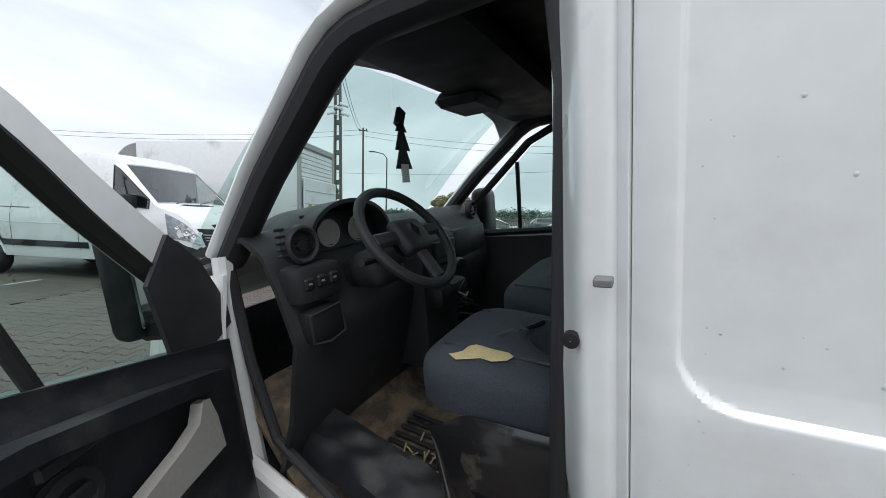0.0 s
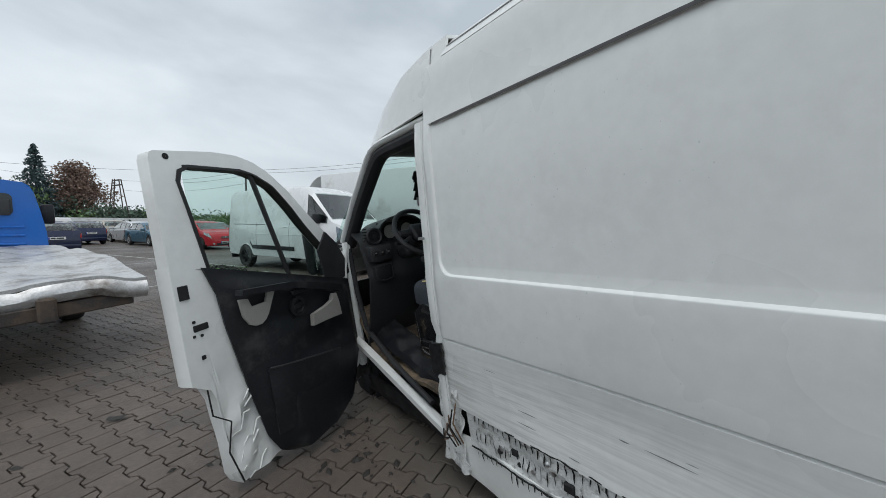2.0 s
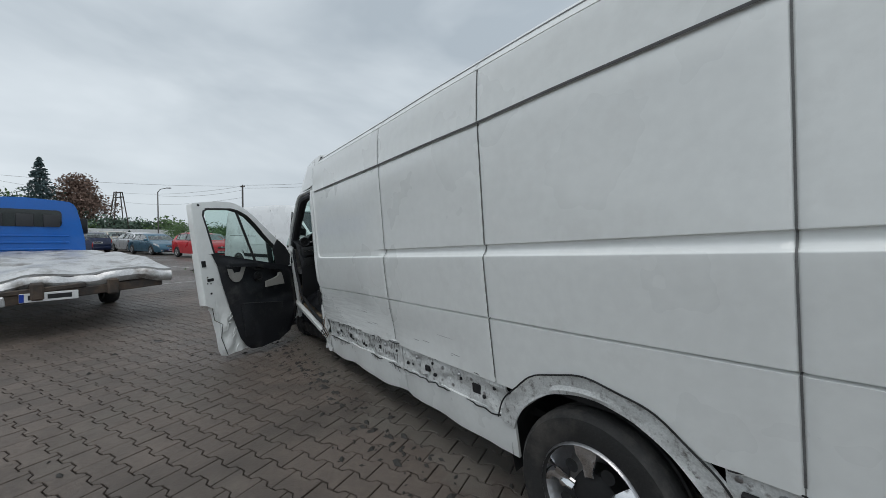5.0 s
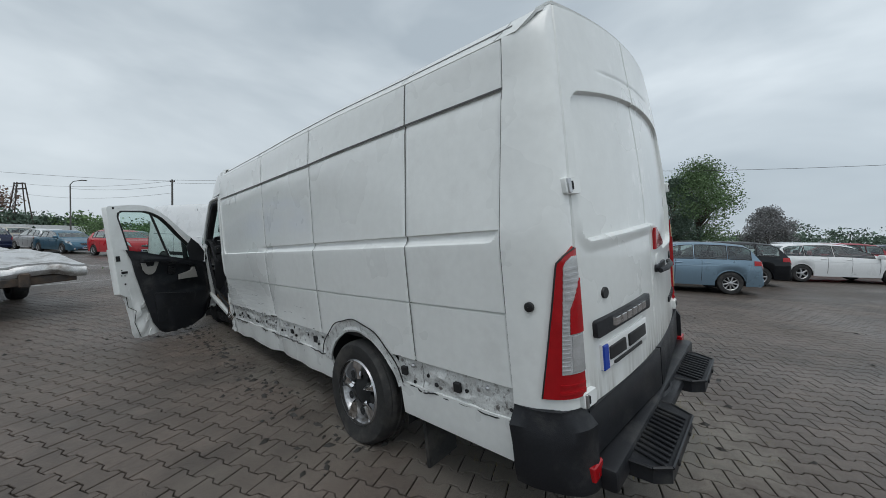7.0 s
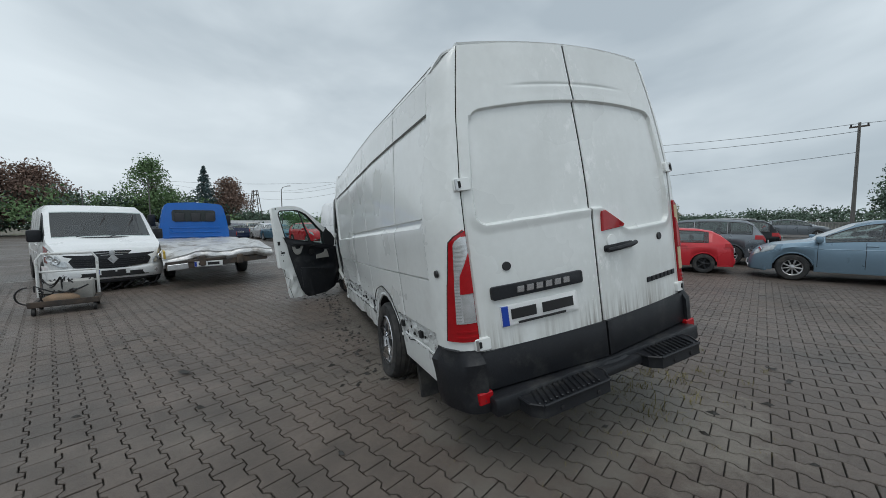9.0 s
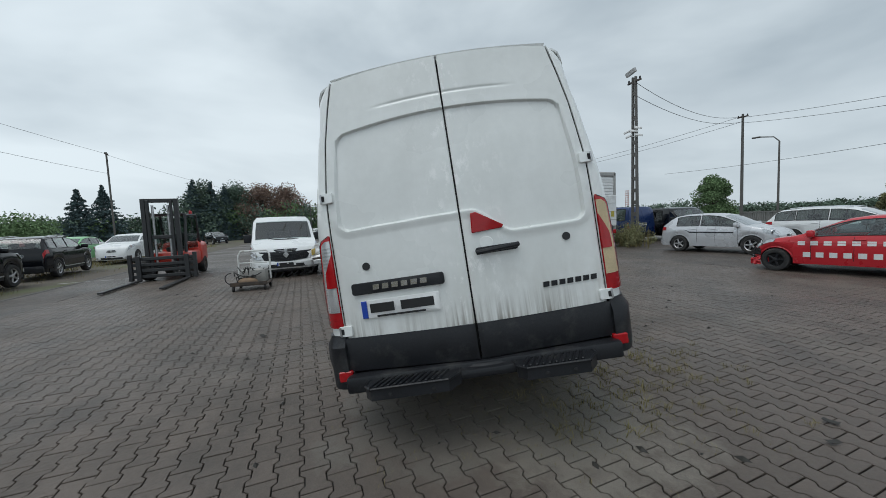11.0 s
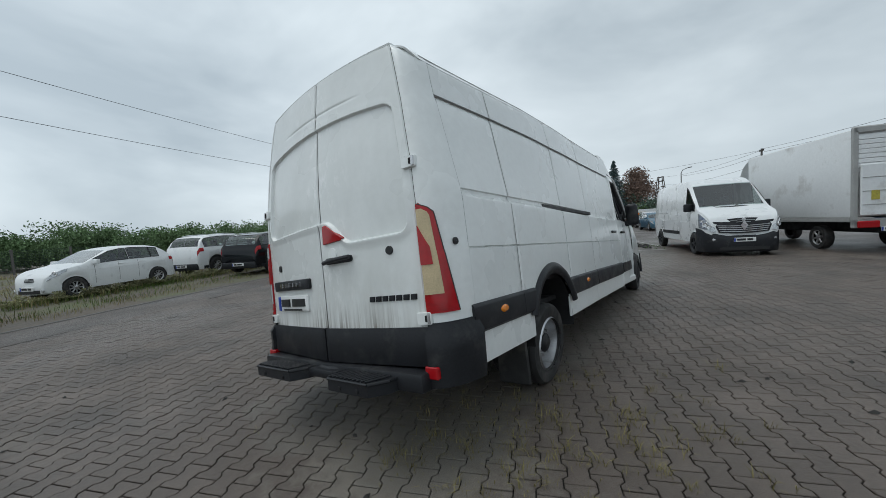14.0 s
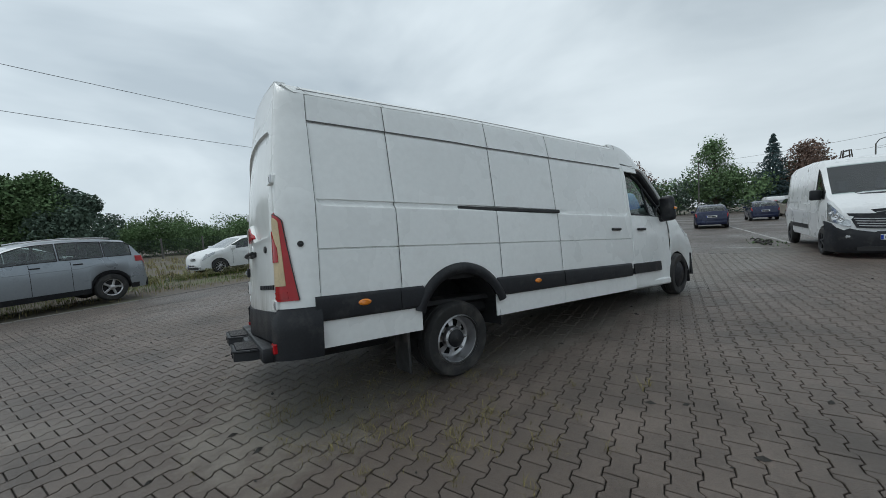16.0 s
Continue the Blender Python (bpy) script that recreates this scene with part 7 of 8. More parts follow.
part("overhead_guard", join(*[tube([(x, .15, .85), (x, -.05, 2.05), (x, -1.25, 2.1), (x, -1.55, 1.1)], .045, 8) for x in (-.52, .52)], *[block(-.52, .52, y - .03, y + .03, 2.07, 2.11, .01) for y in (-.1, -.4, -.7, -1.0)]), F_BLACK, fk, "black overhead guard")
part("cab_pane", join(block(-.5, .5, .02, .04, .95, 1.95, 0), block(-.54, -.53, -1.2, -.05, .95, 1.95, 0), block(.53, .54, -1.2, -.05, .95, 1.95, 0)), glass("dusty_glass", (.6, .66, .64)), fk, "cab glass")
part("seat", join(block(-.25, .25, -1.1, -.6, .85, 1.0, .05, 2), block(-.25, .25, -1.2, -1.08, .95, 1.5, .05, 2)), CABIN, fk, "black seat")
for side in (-1, 1):
    wheel_parts(fk, side * .52, .12, .36, side, RUST, .26, 6)
    wheel_parts(fk, side * .5, -1.75, .3, side, RUST, .22, 6)
part("beacon", moved(lathe([(.05, 0), (.05, .1), (.02, .13), (.001, .13)], 12), pose(-.4, -1.2, 2.12, 0, -90, 0)), RED_LENS, fk, "red beacon")

ct = thing("welding_cart", "white wheeled machine cart with loose cables", "cart", pose(-2.5, -2.85, 0, 0, 0, 85))
W_PIPE = surface("white_pipe", (.68, .68, .66), .4, var=.15, scale=8, dirt=(.2, .15, .1), dscale=8, dcut=.6)
# own axes: x across, y towards the camera is negative
part("push_frame", tube([(-.36, .3, .2), (-.36, .32, .82), (-.30, .32, .92), (.30, .32, .92), (.36, .32, .82), (.36, .3, .2)], .022, 10), W_PIPE, ct, "white bent tube handle")
part("crossbar", tube([(-.36, .32, .62), (.36, .32, .62)], .016, 8), W_PIPE, ct)
part("tray", join(block(-.4, .4, -.35, .33, .13, .17, .01), block(-.4, .4, -.35, -.33, .15, .22, .004)), RUST, ct, "dark low tray")
part("machine", join(block(-.25, .32, -.1, .28, .17, .48, .03, 2)), surface("machine_grey", (.3, .29, .27), .5, var=.2, scale=6), ct, "grey machine box")
part("sack", sheet(lambda a, b: ((-.05 + .22 * math.cos(a) * math.cos(b)), -.2 + .1 * math.sin(a) * math.cos(b) + .01 * noise.noise((a, b, 2)), .22 + .09 * math.sin(b) + .015 * noise.noise((a * 3, b * 3, 0))), lin(0, 6.283, 16), lin(-1.5, 1.5, 8)), surface("brown_sack", (.25, .17, .11), .9, var=.3, scale=10, bump=.5), ct, "brown lumpy sack")
for k in range(5):
    random.seed(40 + k)
    pts = [(-.35 + .7 * random.random(), -.3 + .5 * random.random(), .3 + .3 * random.random()) for _ in range(5)]
    sm = []
    for a in range(4):
        for f in lin(0, .9, 6):
            p, q = Vector(pts[a]), Vector(pts[a + 1])
            sm.append(p.lerp(q, f) + Vector((0, 0, -.12 * math.sin(math.pi * f))))
    part("cable", tube(sm, .011, 6), INK, ct, "loose black cable")
part("cable", tube([(-.4 - .14 * math.sin(a), -.2 + .05 * a / 3, .3 + .14 * math.cos(a)) for a in lin(0, 5.5, 18)], .012, 6), INK, ct, "looped black cable")
for x in (-.34, .34):
    for y in (-.3, .3):
        part("castor", moved(lathe([(.06, -.02), (.065, 0), (.06, .02), (.01, .02)], 14), pose(x, y, .065)), RUBBER, ct, "small castor wheel")

# ---- poles and wires ----
CONC = surface("pole_concrete", (.12, .115, .108), .9, var=.2, scale=3, bump=.4, bscale=30)
WIRE = surface("wire_black", (.02, .02, .022), .6, var=.1)


def utility_pole(x, y, h, label, w=.12, ladder=True, arm=True):
    p = thing("utility_pole", label, "pole", pose(x, y, -.05), "utility poles round the yard")
    legs = []
    for s in (-1, 1):
        legs.append(extruded([(s * w - .045, -.06), (s * w + .045, -.06), (s * w + .045, .06), (s * w - .045, .06)], h, "z", 0))
    V, F = join(*legs)
    V = [(a * (1 - .45 * c / h), b, c) for a, b, c in V]
    part("pole_shaft", (V, F), CONC, p, "grey concrete shaft")
    if ladder:
        tagged(part("pole_webs", join(*[block(-w * (1 - .45 * z / h), w * (1 - .45 * z / h), -.035, .035, z - .09, z + .09, .01) for z in lin(.4, h - .2, max(5, int(h / .55)))]), CONC, p), kind="stuff")
    if arm:
        part("crossarm", block(-.36, .36, -.04, .04, h - .25, h - .17, .01), RUST, p, "short crossarm")
        for a in (-.3, .3):
            part("insulator", moved(lathe([(.03, 0), (.045, .05), (.03, .1), (.001, .12)], 10), pose(a, 0, h - .17, 0, -90, 0)), BLACK_TRIM, p)
    return p


def wire(a, b, sag, r=.012):
    a, b = Vector(a), Vector(b)
    w = mesh("overhead_wire", *tube([a.lerp(b, t) - Vector((0, 0, sag * 4 * t * (1 - t))) for t in lin(0, 1, 18)], r, 5), WIRE)
    tagged(w, "thin black overhead wire between the poles", "wire", "overhead wires")


P1 = utility_pole(-5.5, 12.85, 7.75, "concrete utility pole carrying cameras and a floodlight", w=.14)
part("floodlight", moved(block(-.26, .26, -.07, .07, -.1, .1, .02), pose(-.12, -.08, 7.98, 15, -12, 0)), surface("lamp_grey", (.4, .4, .4), .4), P1, "grey floodlight")
for a, dz in ((-.32, 0), (.3, .05), (.34, -.28), (-.2, -.22), (.1, -.05)):
    part("camera_body", moved(block(-.16, .16, -.045, .045, -.045, .045, .02, 2), pose(a, -.12, 5.35 + dz, 0, 18 if a > 0 else -18, 20)), PLATE, P1, "white surveillance camera")
    part("camera_arm", tube([(0, 0, 5.3 + dz), (a * .8, -.1, 5.32 + dz)], .02, 6), PLATE, P1)
for x, y, h, lab in [(8.5, 26.5, 6.6, "concrete utility pole beside a leafy tree"), (-10.6, 29.1, 8.6, "concrete utility pole behind parked cars"), (-33.8, 20.6, 6.8, "distant concrete utility pole over the yard"), (-39.0, -21.0, 10.2, "tall concrete utility pole beyond the forklift"), (-53.0, 4.0, 7.4, "concrete utility pole by the lane"), (26.0, -21.0, 10.2, "tall concrete utility pole in the field"), (-58.0, -2.0, 6.0, "concrete pole near the wood")]:
    utility_pole(x, y, h, lab, w=.05, ladder=h > 7)
for x, y, h, turn in ((-45.0, 17.5, 6.2, 30), (-8.8, 30.0, 6.2, 200)):
    lp = thing("street_lamp", "slim grey street lamp with a curved arm", "street lamp", pose(x, y, 0, 0, 0, turn))
    part("lamp_post", tube([(0, 0, 0), (0, 0, h)], .08, 8, .05), CONC, lp)
    part("lamp_arm", tube([(0, 0, h), (.3, 0, h + .35), (1.1, 0, h + .5)], .04, 6), CONC, lp)
    part("lamp_head", block(1.0, 1.5, -.1, .1, h + .44, h + .54, .03), CONC, lp)
for a, b, s in [((-39, -21, 10.0), (26, -21, 10.2), .9), ((-39, -21, 8.0), (26, -21, 8.1), .8), ((-5.5, 12.85, 7.5), (-10.6, 29.1, 8.4), .7), ((-5.5, 12.85, 6.9), (-10.6, 29.1, 8.0), .6), ((-10.6, 29.1, 8.4), (-33.8, 20.6, 6.7), .5), ((-10.6, 29.1, 8.0), (-33.8, 20.6, 6.4), .5), ((-10.6, 29.1, 8.3), (8.5, 26.5, 6.5), .4), ((-10.6, 29.1, 7.9), (8.5, 26.5, 6.1), .5), ((8.5, 26.5, 6.5), (45, 22, 7), .8), ((8.5, 26.5, 5.0), (-20, 33, 5.5), .4), ((-33.8, 20.6, 6.6), (-64, 20.3, 7.5), .5), ((-33.8, 20.6, 6.2), (-45, 17.5, 5.8), .3), ((-33.8, 20.6, 5.4), (-64, 20.3, 6.2), .6), ((-53, 4, 7.2), (-64, 20.3, 7.0), .4), ((-39, -21, 9.9), (-58, -2, 5.9), .8), ((-33.8, 20.6, 6.6), (-53, 4, 7.2), .4)]:
    wire(a, b, s)
py = thing("lattice_pylon", "small rusty lattice pylon above the tree line", "pylon", pose(-64, 20.3, 0))
part("pylon_frame", join(*[tube([(a * 1.1, b * 1.1, 0), (a * .35, b * .35, 7.6)], .07, 5) for a in (-1, 1) for b in (-1, 1)], *[tube([(-1.1 + .1 * k, -1.0 + .1 * k, .9 * k), (1.1 - .1 * k, -1.0 + .1 * k, .9 * k + .9)], .04, 4) for k in range(8)], *[tube([(1.1 - .1 * k, -1.0 + .1 * k, .9 * k), (-1.1 + .1 * k, -1.0 + .1 * k, .9 * k + .9)], .04, 4) for k in range(8)], block(-1.0, 1.0, -.1, .1, 7.4, 7.55, .0), block(-1.3, 1.3, -.1, .1, 6.7, 6.85, 0)), RUST, py)
ms = thing("radio_mast", "far red and white lattice radio mast", "mast", pose(-130, 146, 0))
part("mast_lattice", join(*[tube([(a, b, 0), (a * .6, b * .6, 14)], .12, 4) for a in (-.6, .6) for b in (-.6, .6)], *[block(-.6, .6, -.6, .6, z, z + .25, 0) for z in lin(1, 13.5, 12)]), surface("mast_pale_red", (.5, .3, .28), .6), ms)
sg = thing("round_sign", "round dark traffic sign on a thin post", "sign", pose(13.5, 38, 0, 0, 0, 0))
part("sign_post", tube([(0, 0, 0), (0, 0, 3.1)], .04, 8), CONC, sg)
part("sign_face", moved(lathe([(.32, 0), (.32, .03), (.001, .03)], 20), pose(0, 0, 3.2, 0, 0, -90)), surface("sign_dark_red", (.2, .02, .02), .5), sg)

# ---- trees ----
def leafstuff(name, col, var=.45):
    return surface(name, col, .8, var=var, scale=.6, isl=.7, spec=.12)


LEAF = {"green": leafstuff("leaf_green", (0.135, 0.205, 0.098)), "dark": leafstuff("leaf_dark", (0.110, 0.153, 0.117)), "brown": leafstuff("leaf_brown", (0.211, 0.145, 0.117)), "light": leafstuff("leaf_light", (0.220, 0.220, 0.117)), "fir": leafstuff("needle_dark", (0.088, 0.126, 0.129)), "silver": leafstuff("leaf_silver", (0.220, 0.220, 0.220))}
BARK = surface("bark", (.07, .055, .042), .9, var=.35, scale=4, bump=.7, bscale=20)


def leaves(pts, size, rng, droop=0.0):
    """Small bent leaf clumps, one at each place."""
    n = len(pts)
    P = np.array(pts)
    a = rng.normal(size=(n, 3))
    a /= np.linalg.norm(a, axis=1)[:, None]
    b = np.cross(a, rng.normal(size=(n, 3)))
    b /= np.linalg.norm(b, axis=1)[:, None]
    c = np.cross(a, b)
    s = size * (.55 + .9 * rng.random(n))[:, None]
    V = np.stack([P - a * s, P + b * s * .55 + c * s * .2, P + a * s, P - b * s * .55 + c * s * .15], 1).reshape(-1, 3)
    F = [(4 * i, 4 * i + 1, 4 * i + 2, 4 * i + 3) for i in range(n)]
    return V.tolist(), F


def tree(x, y, h, r, kind, label, seed, n=2600, low=.25, size=.22):
    rng = np.random.default_rng(seed)
    t = thing("tree", label, "tree", pose(x, y, -.06, 0, 0, 40 * seed), "trees round the yard")
    limbs = [tube([(0, 0, 0), (.1, .05, h * .35), (0, .1, h * .62), (0, 0, h * .85)], max(.12, h * .025), 8, .04)]
    P = []
    if kind == "fir":
        limbs = [tube([(0, 0, 0), (0, 0, h)], max(.12, h * .02), 8, .02)]
        tiers = int(h * 4)
        for k in range(tiers):
            z = h * (low * .4 + (1 - low * .4) * k / tiers)
            rr = r * (1 - z / h) * (.75 + .4 * rng.random()) + .12
            arms = 5 + int(7 * rr / r)
            for j in range(arms):
                a = 6.283 * (j + rng.random()) / arms
                m = max(5, int(1.4 * n / tiers / arms * (.5 + rr / r)))
                f = rng.random(m) ** .6
                tip, dz = rr * (.6 + .5 * rng.random()), rng.normal() * .2
                P += [(tip * q * math.cos(a) + rng.normal() * .07 * (1.4 - q) * (1 + rr), tip * q * math.sin(a) + rng.normal() * .07 * (1.4 - q) * (1 + rr), z + dz - .28 * tip * q + .1 * tip * q * q + rng.normal() * .06) for q in f]
    else:
        blobs = int(16 + 7 * r)
        for k in range(blobs):
            u = rng.random()
            zc = h * (low + (1 - low) * (.12 + .80 * u))
            prof = math.sin(math.pi * min(1, .12 + .88 * (zc / h - low) / (1 - low)) ** .85)
            a = rng.random() * 6.283
            d = r * .72 * prof * rng.random() ** .45
            c = (d * math.cos(a), d * math.sin(a), zc)
            br = r * (.22 + .2 * rng.random())
            limbs.append(tube([(0, 0, max(.3, zc * .55)), (c[0] * .5, c[1] * .5, zc * .8), c], max(.03, h * .007), 5, .015))
            m = int(n / blobs)
            g = rng.normal(size=(m, 3))
            g /= np.linalg.norm(g, axis=1)[:, None]
            g *= (rng.random(m) ** .4)[:, None] * br * np.array([1.1, 1.1, .8])
            P += (g + np.array(c)).tolist()
    part("trunk", join(*limbs), BARK, t, "grey-brown trunk and limbs")
    part("crown", leaves(P, size, rng), LEAF[kind], t, "leafy crown", smooth=False)
    return t


def ray_at(eye, az, d):
    return eye[0] + d * math.cos(radians(az)), eye[1] + d * math.sin(radians(az))


E9, E11, E14, E16, E7 = (6, -2.6), (7.4, -.9), (7.2, 1.5), (6.8, 2.8), (4.8, -2.7)
seed = 0
for eye, az, d, h, r, kind, lab in [
    (E9, -170.8, 82, 11.2, 6.0, "dark", "tall dark green tree at the wood's edge"), (E9, -173.9, 80, 10.8, 6.4, "brown", "broad tree turning brown"), (E9, -177.3, 80, 10.9, 5.4, "brown", "round dark tree with reddish leaves"),
    (E14, 176.2, 80, 13.2, 5.2, "green", "tall airy tree with an uneven crown"), (E14, 170.9, 80, 12.4, 4.6, "fir", "tall dark spruce at the wood's edge"), (E14, 168.0, 82, 10.4, 5.2, "brown", "round reddish tree beside the spruce"),
    (E11, -153.9, 74, 8.5, 4.4, "fir", "dark conifer beyond the row of cars"), (E11, -156.0, 74, 9.1, 4.6, "fir", "dark conifer beyond the row of cars"), (E11, -164.6, 78, 10.8, 4.4, "fir", "dark conifer behind the forklift"), (E11, -166.6, 78, 10.7, 4.2, "fir", "dark conifer behind the forklift"), (E11, -168.2, 80, 10.2, 4.2, "fir", "dark conifer behind the forklift"), (E11, -165.6, 80, 11.4, 4.6, "dark", "broad dark tree behind the lane"), (E11, -169, 82, 10.4, 4.4, "dark", "broad dark tree behind the lane"),
    (E7, 75.8, 40, 8.8, 4.4, "green", "leafy tree with drooping branches beyond the cars"), (E7, 78.6, 39, 7.4, 2.6, "dark", "leafy tree beyond the cars"), (E7, 69.1, 60, 6.2, 3.2, "silver", "pale willow-like tree beyond the cars"),
    (E11, 123.6, 46, 5.3, 2.3, "green", "small round tree behind parked cars"), (E9, 103.6, 40, 3.9, 2.2, "light", "light green bush-like tree by the fence"), (E9, 105.6, 41, 3.6, 1.6, "light", "light green bush-like tree by the fence"),
    (E16, -90.0, 44, 8.0, 4.0, "green", "dark bushy tree behind the field fence"), (E16, -93.6, 43, 8.0, 3.6, "green", "dark bushy tree behind the field fence"), (E16, -97.2, 43, 7.6, 3.4, "green", "dark bushy tree behind the field fence"), (E16, -86, 46, 8.4, 4.4, "green", "dark bushy tree behind the field fence"), (E16, -99.8, 42, 6.2, 3.4, "dark", "low dark tree behind the field fence")]:
    seed += 1
    x, y = ray_at(eye, az, d)
    tree(x, y, h, r, kind, lab, seed, n=9000 if d > 60 else 17000, size=(.13 if kind == "fir" else .17) if d > 60 else .13 if eye == E16 else .085, low=-.02 if eye == E16 else .1 if d < 60 else .12)


def thicket(name, label, places, kind, seed, size=.2, per=260):
    """A long hedge or far wood as one mass of leaf clumps: places are (x, y, height, radius)."""
    rng = np.random.default_rng(seed)
    P = []
    for x, y, h, r in places:
        for k in range(5):
            c = np.array([x + rng.normal() * r * .5, y + rng.normal() * r * .5, h * (.2 + .62 * rng.random())])
            m = per // 5
            g = rng.normal(size=(m, 3))
            g /= np.linalg.norm(g, axis=1)[:, None]
            g *= (rng.random(m) ** .6)[:, None] * np.array([r * .75, r * .75, h * .27])
            P += (g + c).tolist()
        m = per // 30
        P += [(x + rng.normal() * r * .4, y + rng.normal() * r * .4, h * (.7 + .3 * rng.random())) for _ in range(m)]
    ob = mesh(name, *leaves(P, size, rng), LEAF[kind], smooth=False)
    return tagged(ob, label, "bushes", kind="stuff")


rng = np.random.default_rng(5)
wood, wood2, hedge, hedge2, far = [], [], [], [], []
for az in np.arange(-201, -146, .9):
    for d in (80, 90):
        x, y = ray_at((6, 0), az, d + 4 * rng.normal())
        (wood if rng.random() < .7 else wood2).append((x, y, (6.0 + 2.0 * rng.random()) * (.55 if az < -192 else .64 if az > -161 else 1), 2.6))
for az in np.arange(-149, -84, .55):
    for d in (44, 49):
        x, y = ray_at((7, 0), az, d + 1.5 * rng.normal())
        hh = (2.6 + .35 * math.sin(az * 1.7) + .3 * math.sin(az * .63 + 1) + .5 * rng.random()) * (1.12 if az < -131 else 1) + (1.1 if -112 < az < -103 else 0) + (.8 if -121 < az < -116 else 0)
        (hedge if rng.random() < .6 else hedge2).append((x, y, hh, 1.5))
for az in np.arange(-212, -200, .8):
    x, y = ray_at((6, 0), az, 62 + 4 * rng.normal())
    hedge2.append((x, y, 2.4 + rng.random(), 1.8))
for az in np.arange(55, 158, .8):
    x, y = ray_at((6, 0), az, 120 + 25 * rng.random())
    far.append((x, y, (3.2 + 2.2 * rng.random() * (1.5 if az < 80 else 1)) * (.75 if 95 < az < 125 else 1), 4.5))
thicket("wood_edge", "dark green wood edge far behind the yard", wood, "dark", 11, .25, 420)
thicket("wood_edge", "mixed green wood edge far behind the yard", wood2, "green", 12, .25, 420)
thicket("hedge", "tall green hedge behind the field fence", hedge, "green", 13, .1, 760)
thicket("hedge", "lighter green bushes behind the field fence", hedge2, "green", 14, .1, 760)
thicket("far_trees", "hazy line of low trees on the horizon", far, "dark", 15, .32, 330)

# ---- fence at the field ----
FENCE = surface("fence_green", (.03, .05, .04), .6, var=.2)
fn = thing("mesh_fence", "dark green wire mesh fence with concrete posts", "fence")
fa, fb_ = Vector((-55, -33, 0)), Vector((30, -36, 0))
n_post = 28
for k in range(n_post):
    p = fa.lerp(fb_, k / (n_post - 1))
    part("fence_post", block(p.x - .06, p.x + .06, p.y - .06, p.y + .06, -.1, 1.7, .01), CONC, fn, "pale concrete post")
part("fence_wires", join(*[tube([fa + Vector((0, 0, z)), fb_ + Vector((0, 0, z))], .012, 4) for z in lin(.15, 1.6, 14)], *[tube([fa.lerp(fb_, u) + Vector((0, 0, .1)), fa.lerp(fb_, u) + Vector((0, 0, 1.6))], .008, 3) for u in lin(0, 1, 420)]), FENCE, fn, "wire mesh panels")
rf = thing("rail_fence", "long grey slatted fence behind the far cars", "fence")
part("fence_board", join(*[block(x, x + .16, 45.9, 46.0, .1, 1.25, 0) for x in lin(-30, 34, 300)], block(-30, 34, 45.85, 45.9, 1.1, 1.2, 0)), surface("fence_grey", (.2, .2, .19), .8, var=.2), rf)
wl_ = thing("low_white_wall", "long low white building wall far down the lane", "wall")
part("wall_sheet", block(-62, -61.7, 12, 34, 0, 2.1, .02), BOX_WHITE, wl_)
# weeds at the foot of the camera pole, old tyre
rng, prng = np.random.default_rng(77), np.random.default_rng(78)
def weeds(name, label, spots, seed, mat, hgt=(.25, .6), blades=14, w=.012, lean=.35, spread=.04):
    rng = np.random.default_rng(seed)
    V, F = [], []
    for x, y in spots:
        for _ in range(blades):
            a = rng.random() * 6.283
            L = hgt[0] + (hgt[1] - hgt[0]) * rng.random()
            bx, by = x + rng.normal() * spread, y + rng.normal() * spread
            dx, dy = math.cos(a) * L * lean * (.4 + rng.random()), math.sin(a) * L * lean * (.4 + rng.random())
            k = len(V)
            px, py_ = -math.sin(a) * w, math.cos(a) * w
            V += [(bx - px, by - py_, -.05), (bx + px, by + py_, -.05), (bx + dx * .4 + px * .8, by + dy * .4 + py_ * .8, L * .6), (bx + dx * .4 - px * .8, by + dy * .4 - py_ * .8, L * .6), (bx + dx, by + dy, L)]
            F += [(k, k + 1, k + 2, k + 3), (k + 3, k + 2, k + 4)]
    return tagged(mesh(name, V, F, mat, smooth=False), label, "weeds", kind="stuff")


DRY = leafstuff("dry_grass", (.22, .19, .09))
GREENW = leafstuff("weed_green", (.09, .13, .035))
weeds("pole_weeds", "tall green weeds round the camera pole", [(-5.2 + .55 * rng.normal(), 12.2 + .35 * rng.normal()) for _ in range(34)], 21, DRY, (.3, 1.1), 8, .008, .35)
spots = []
for _ in range(700):
    x = -30 + 44 * rng.random()
    if x > -4.5 or rng.random() < .25:
        spots.append((x, -9.35 + .018 * x - abs(rng.normal()) * 1.3))
weeds("verge_weeds", "dry and green weeds along the yard's edge", spots, 22, DRY, (.015, .06), 9, .004, 1.3, .16)
weeds("verge_weeds", "green weeds round the parked cars", [(x, y - .6) for x, y in spots[:200] if x > -8] + [(-1.2 + 2 * rng.normal(), -13 + .6 * rng.normal()) for _ in range(300)], 23, GREENW, (.03, .11), 12, .005, 1.1, .16)
thicket("verge_plants", "low leafy weeds round the white cars", [(-1.5 + 3.2 * prng.normal(), -12.3 - .5 * abs(prng.normal()), .1 + .22 * prng.random(), .14) for _ in range(90)], "light", 17, .022, 130)
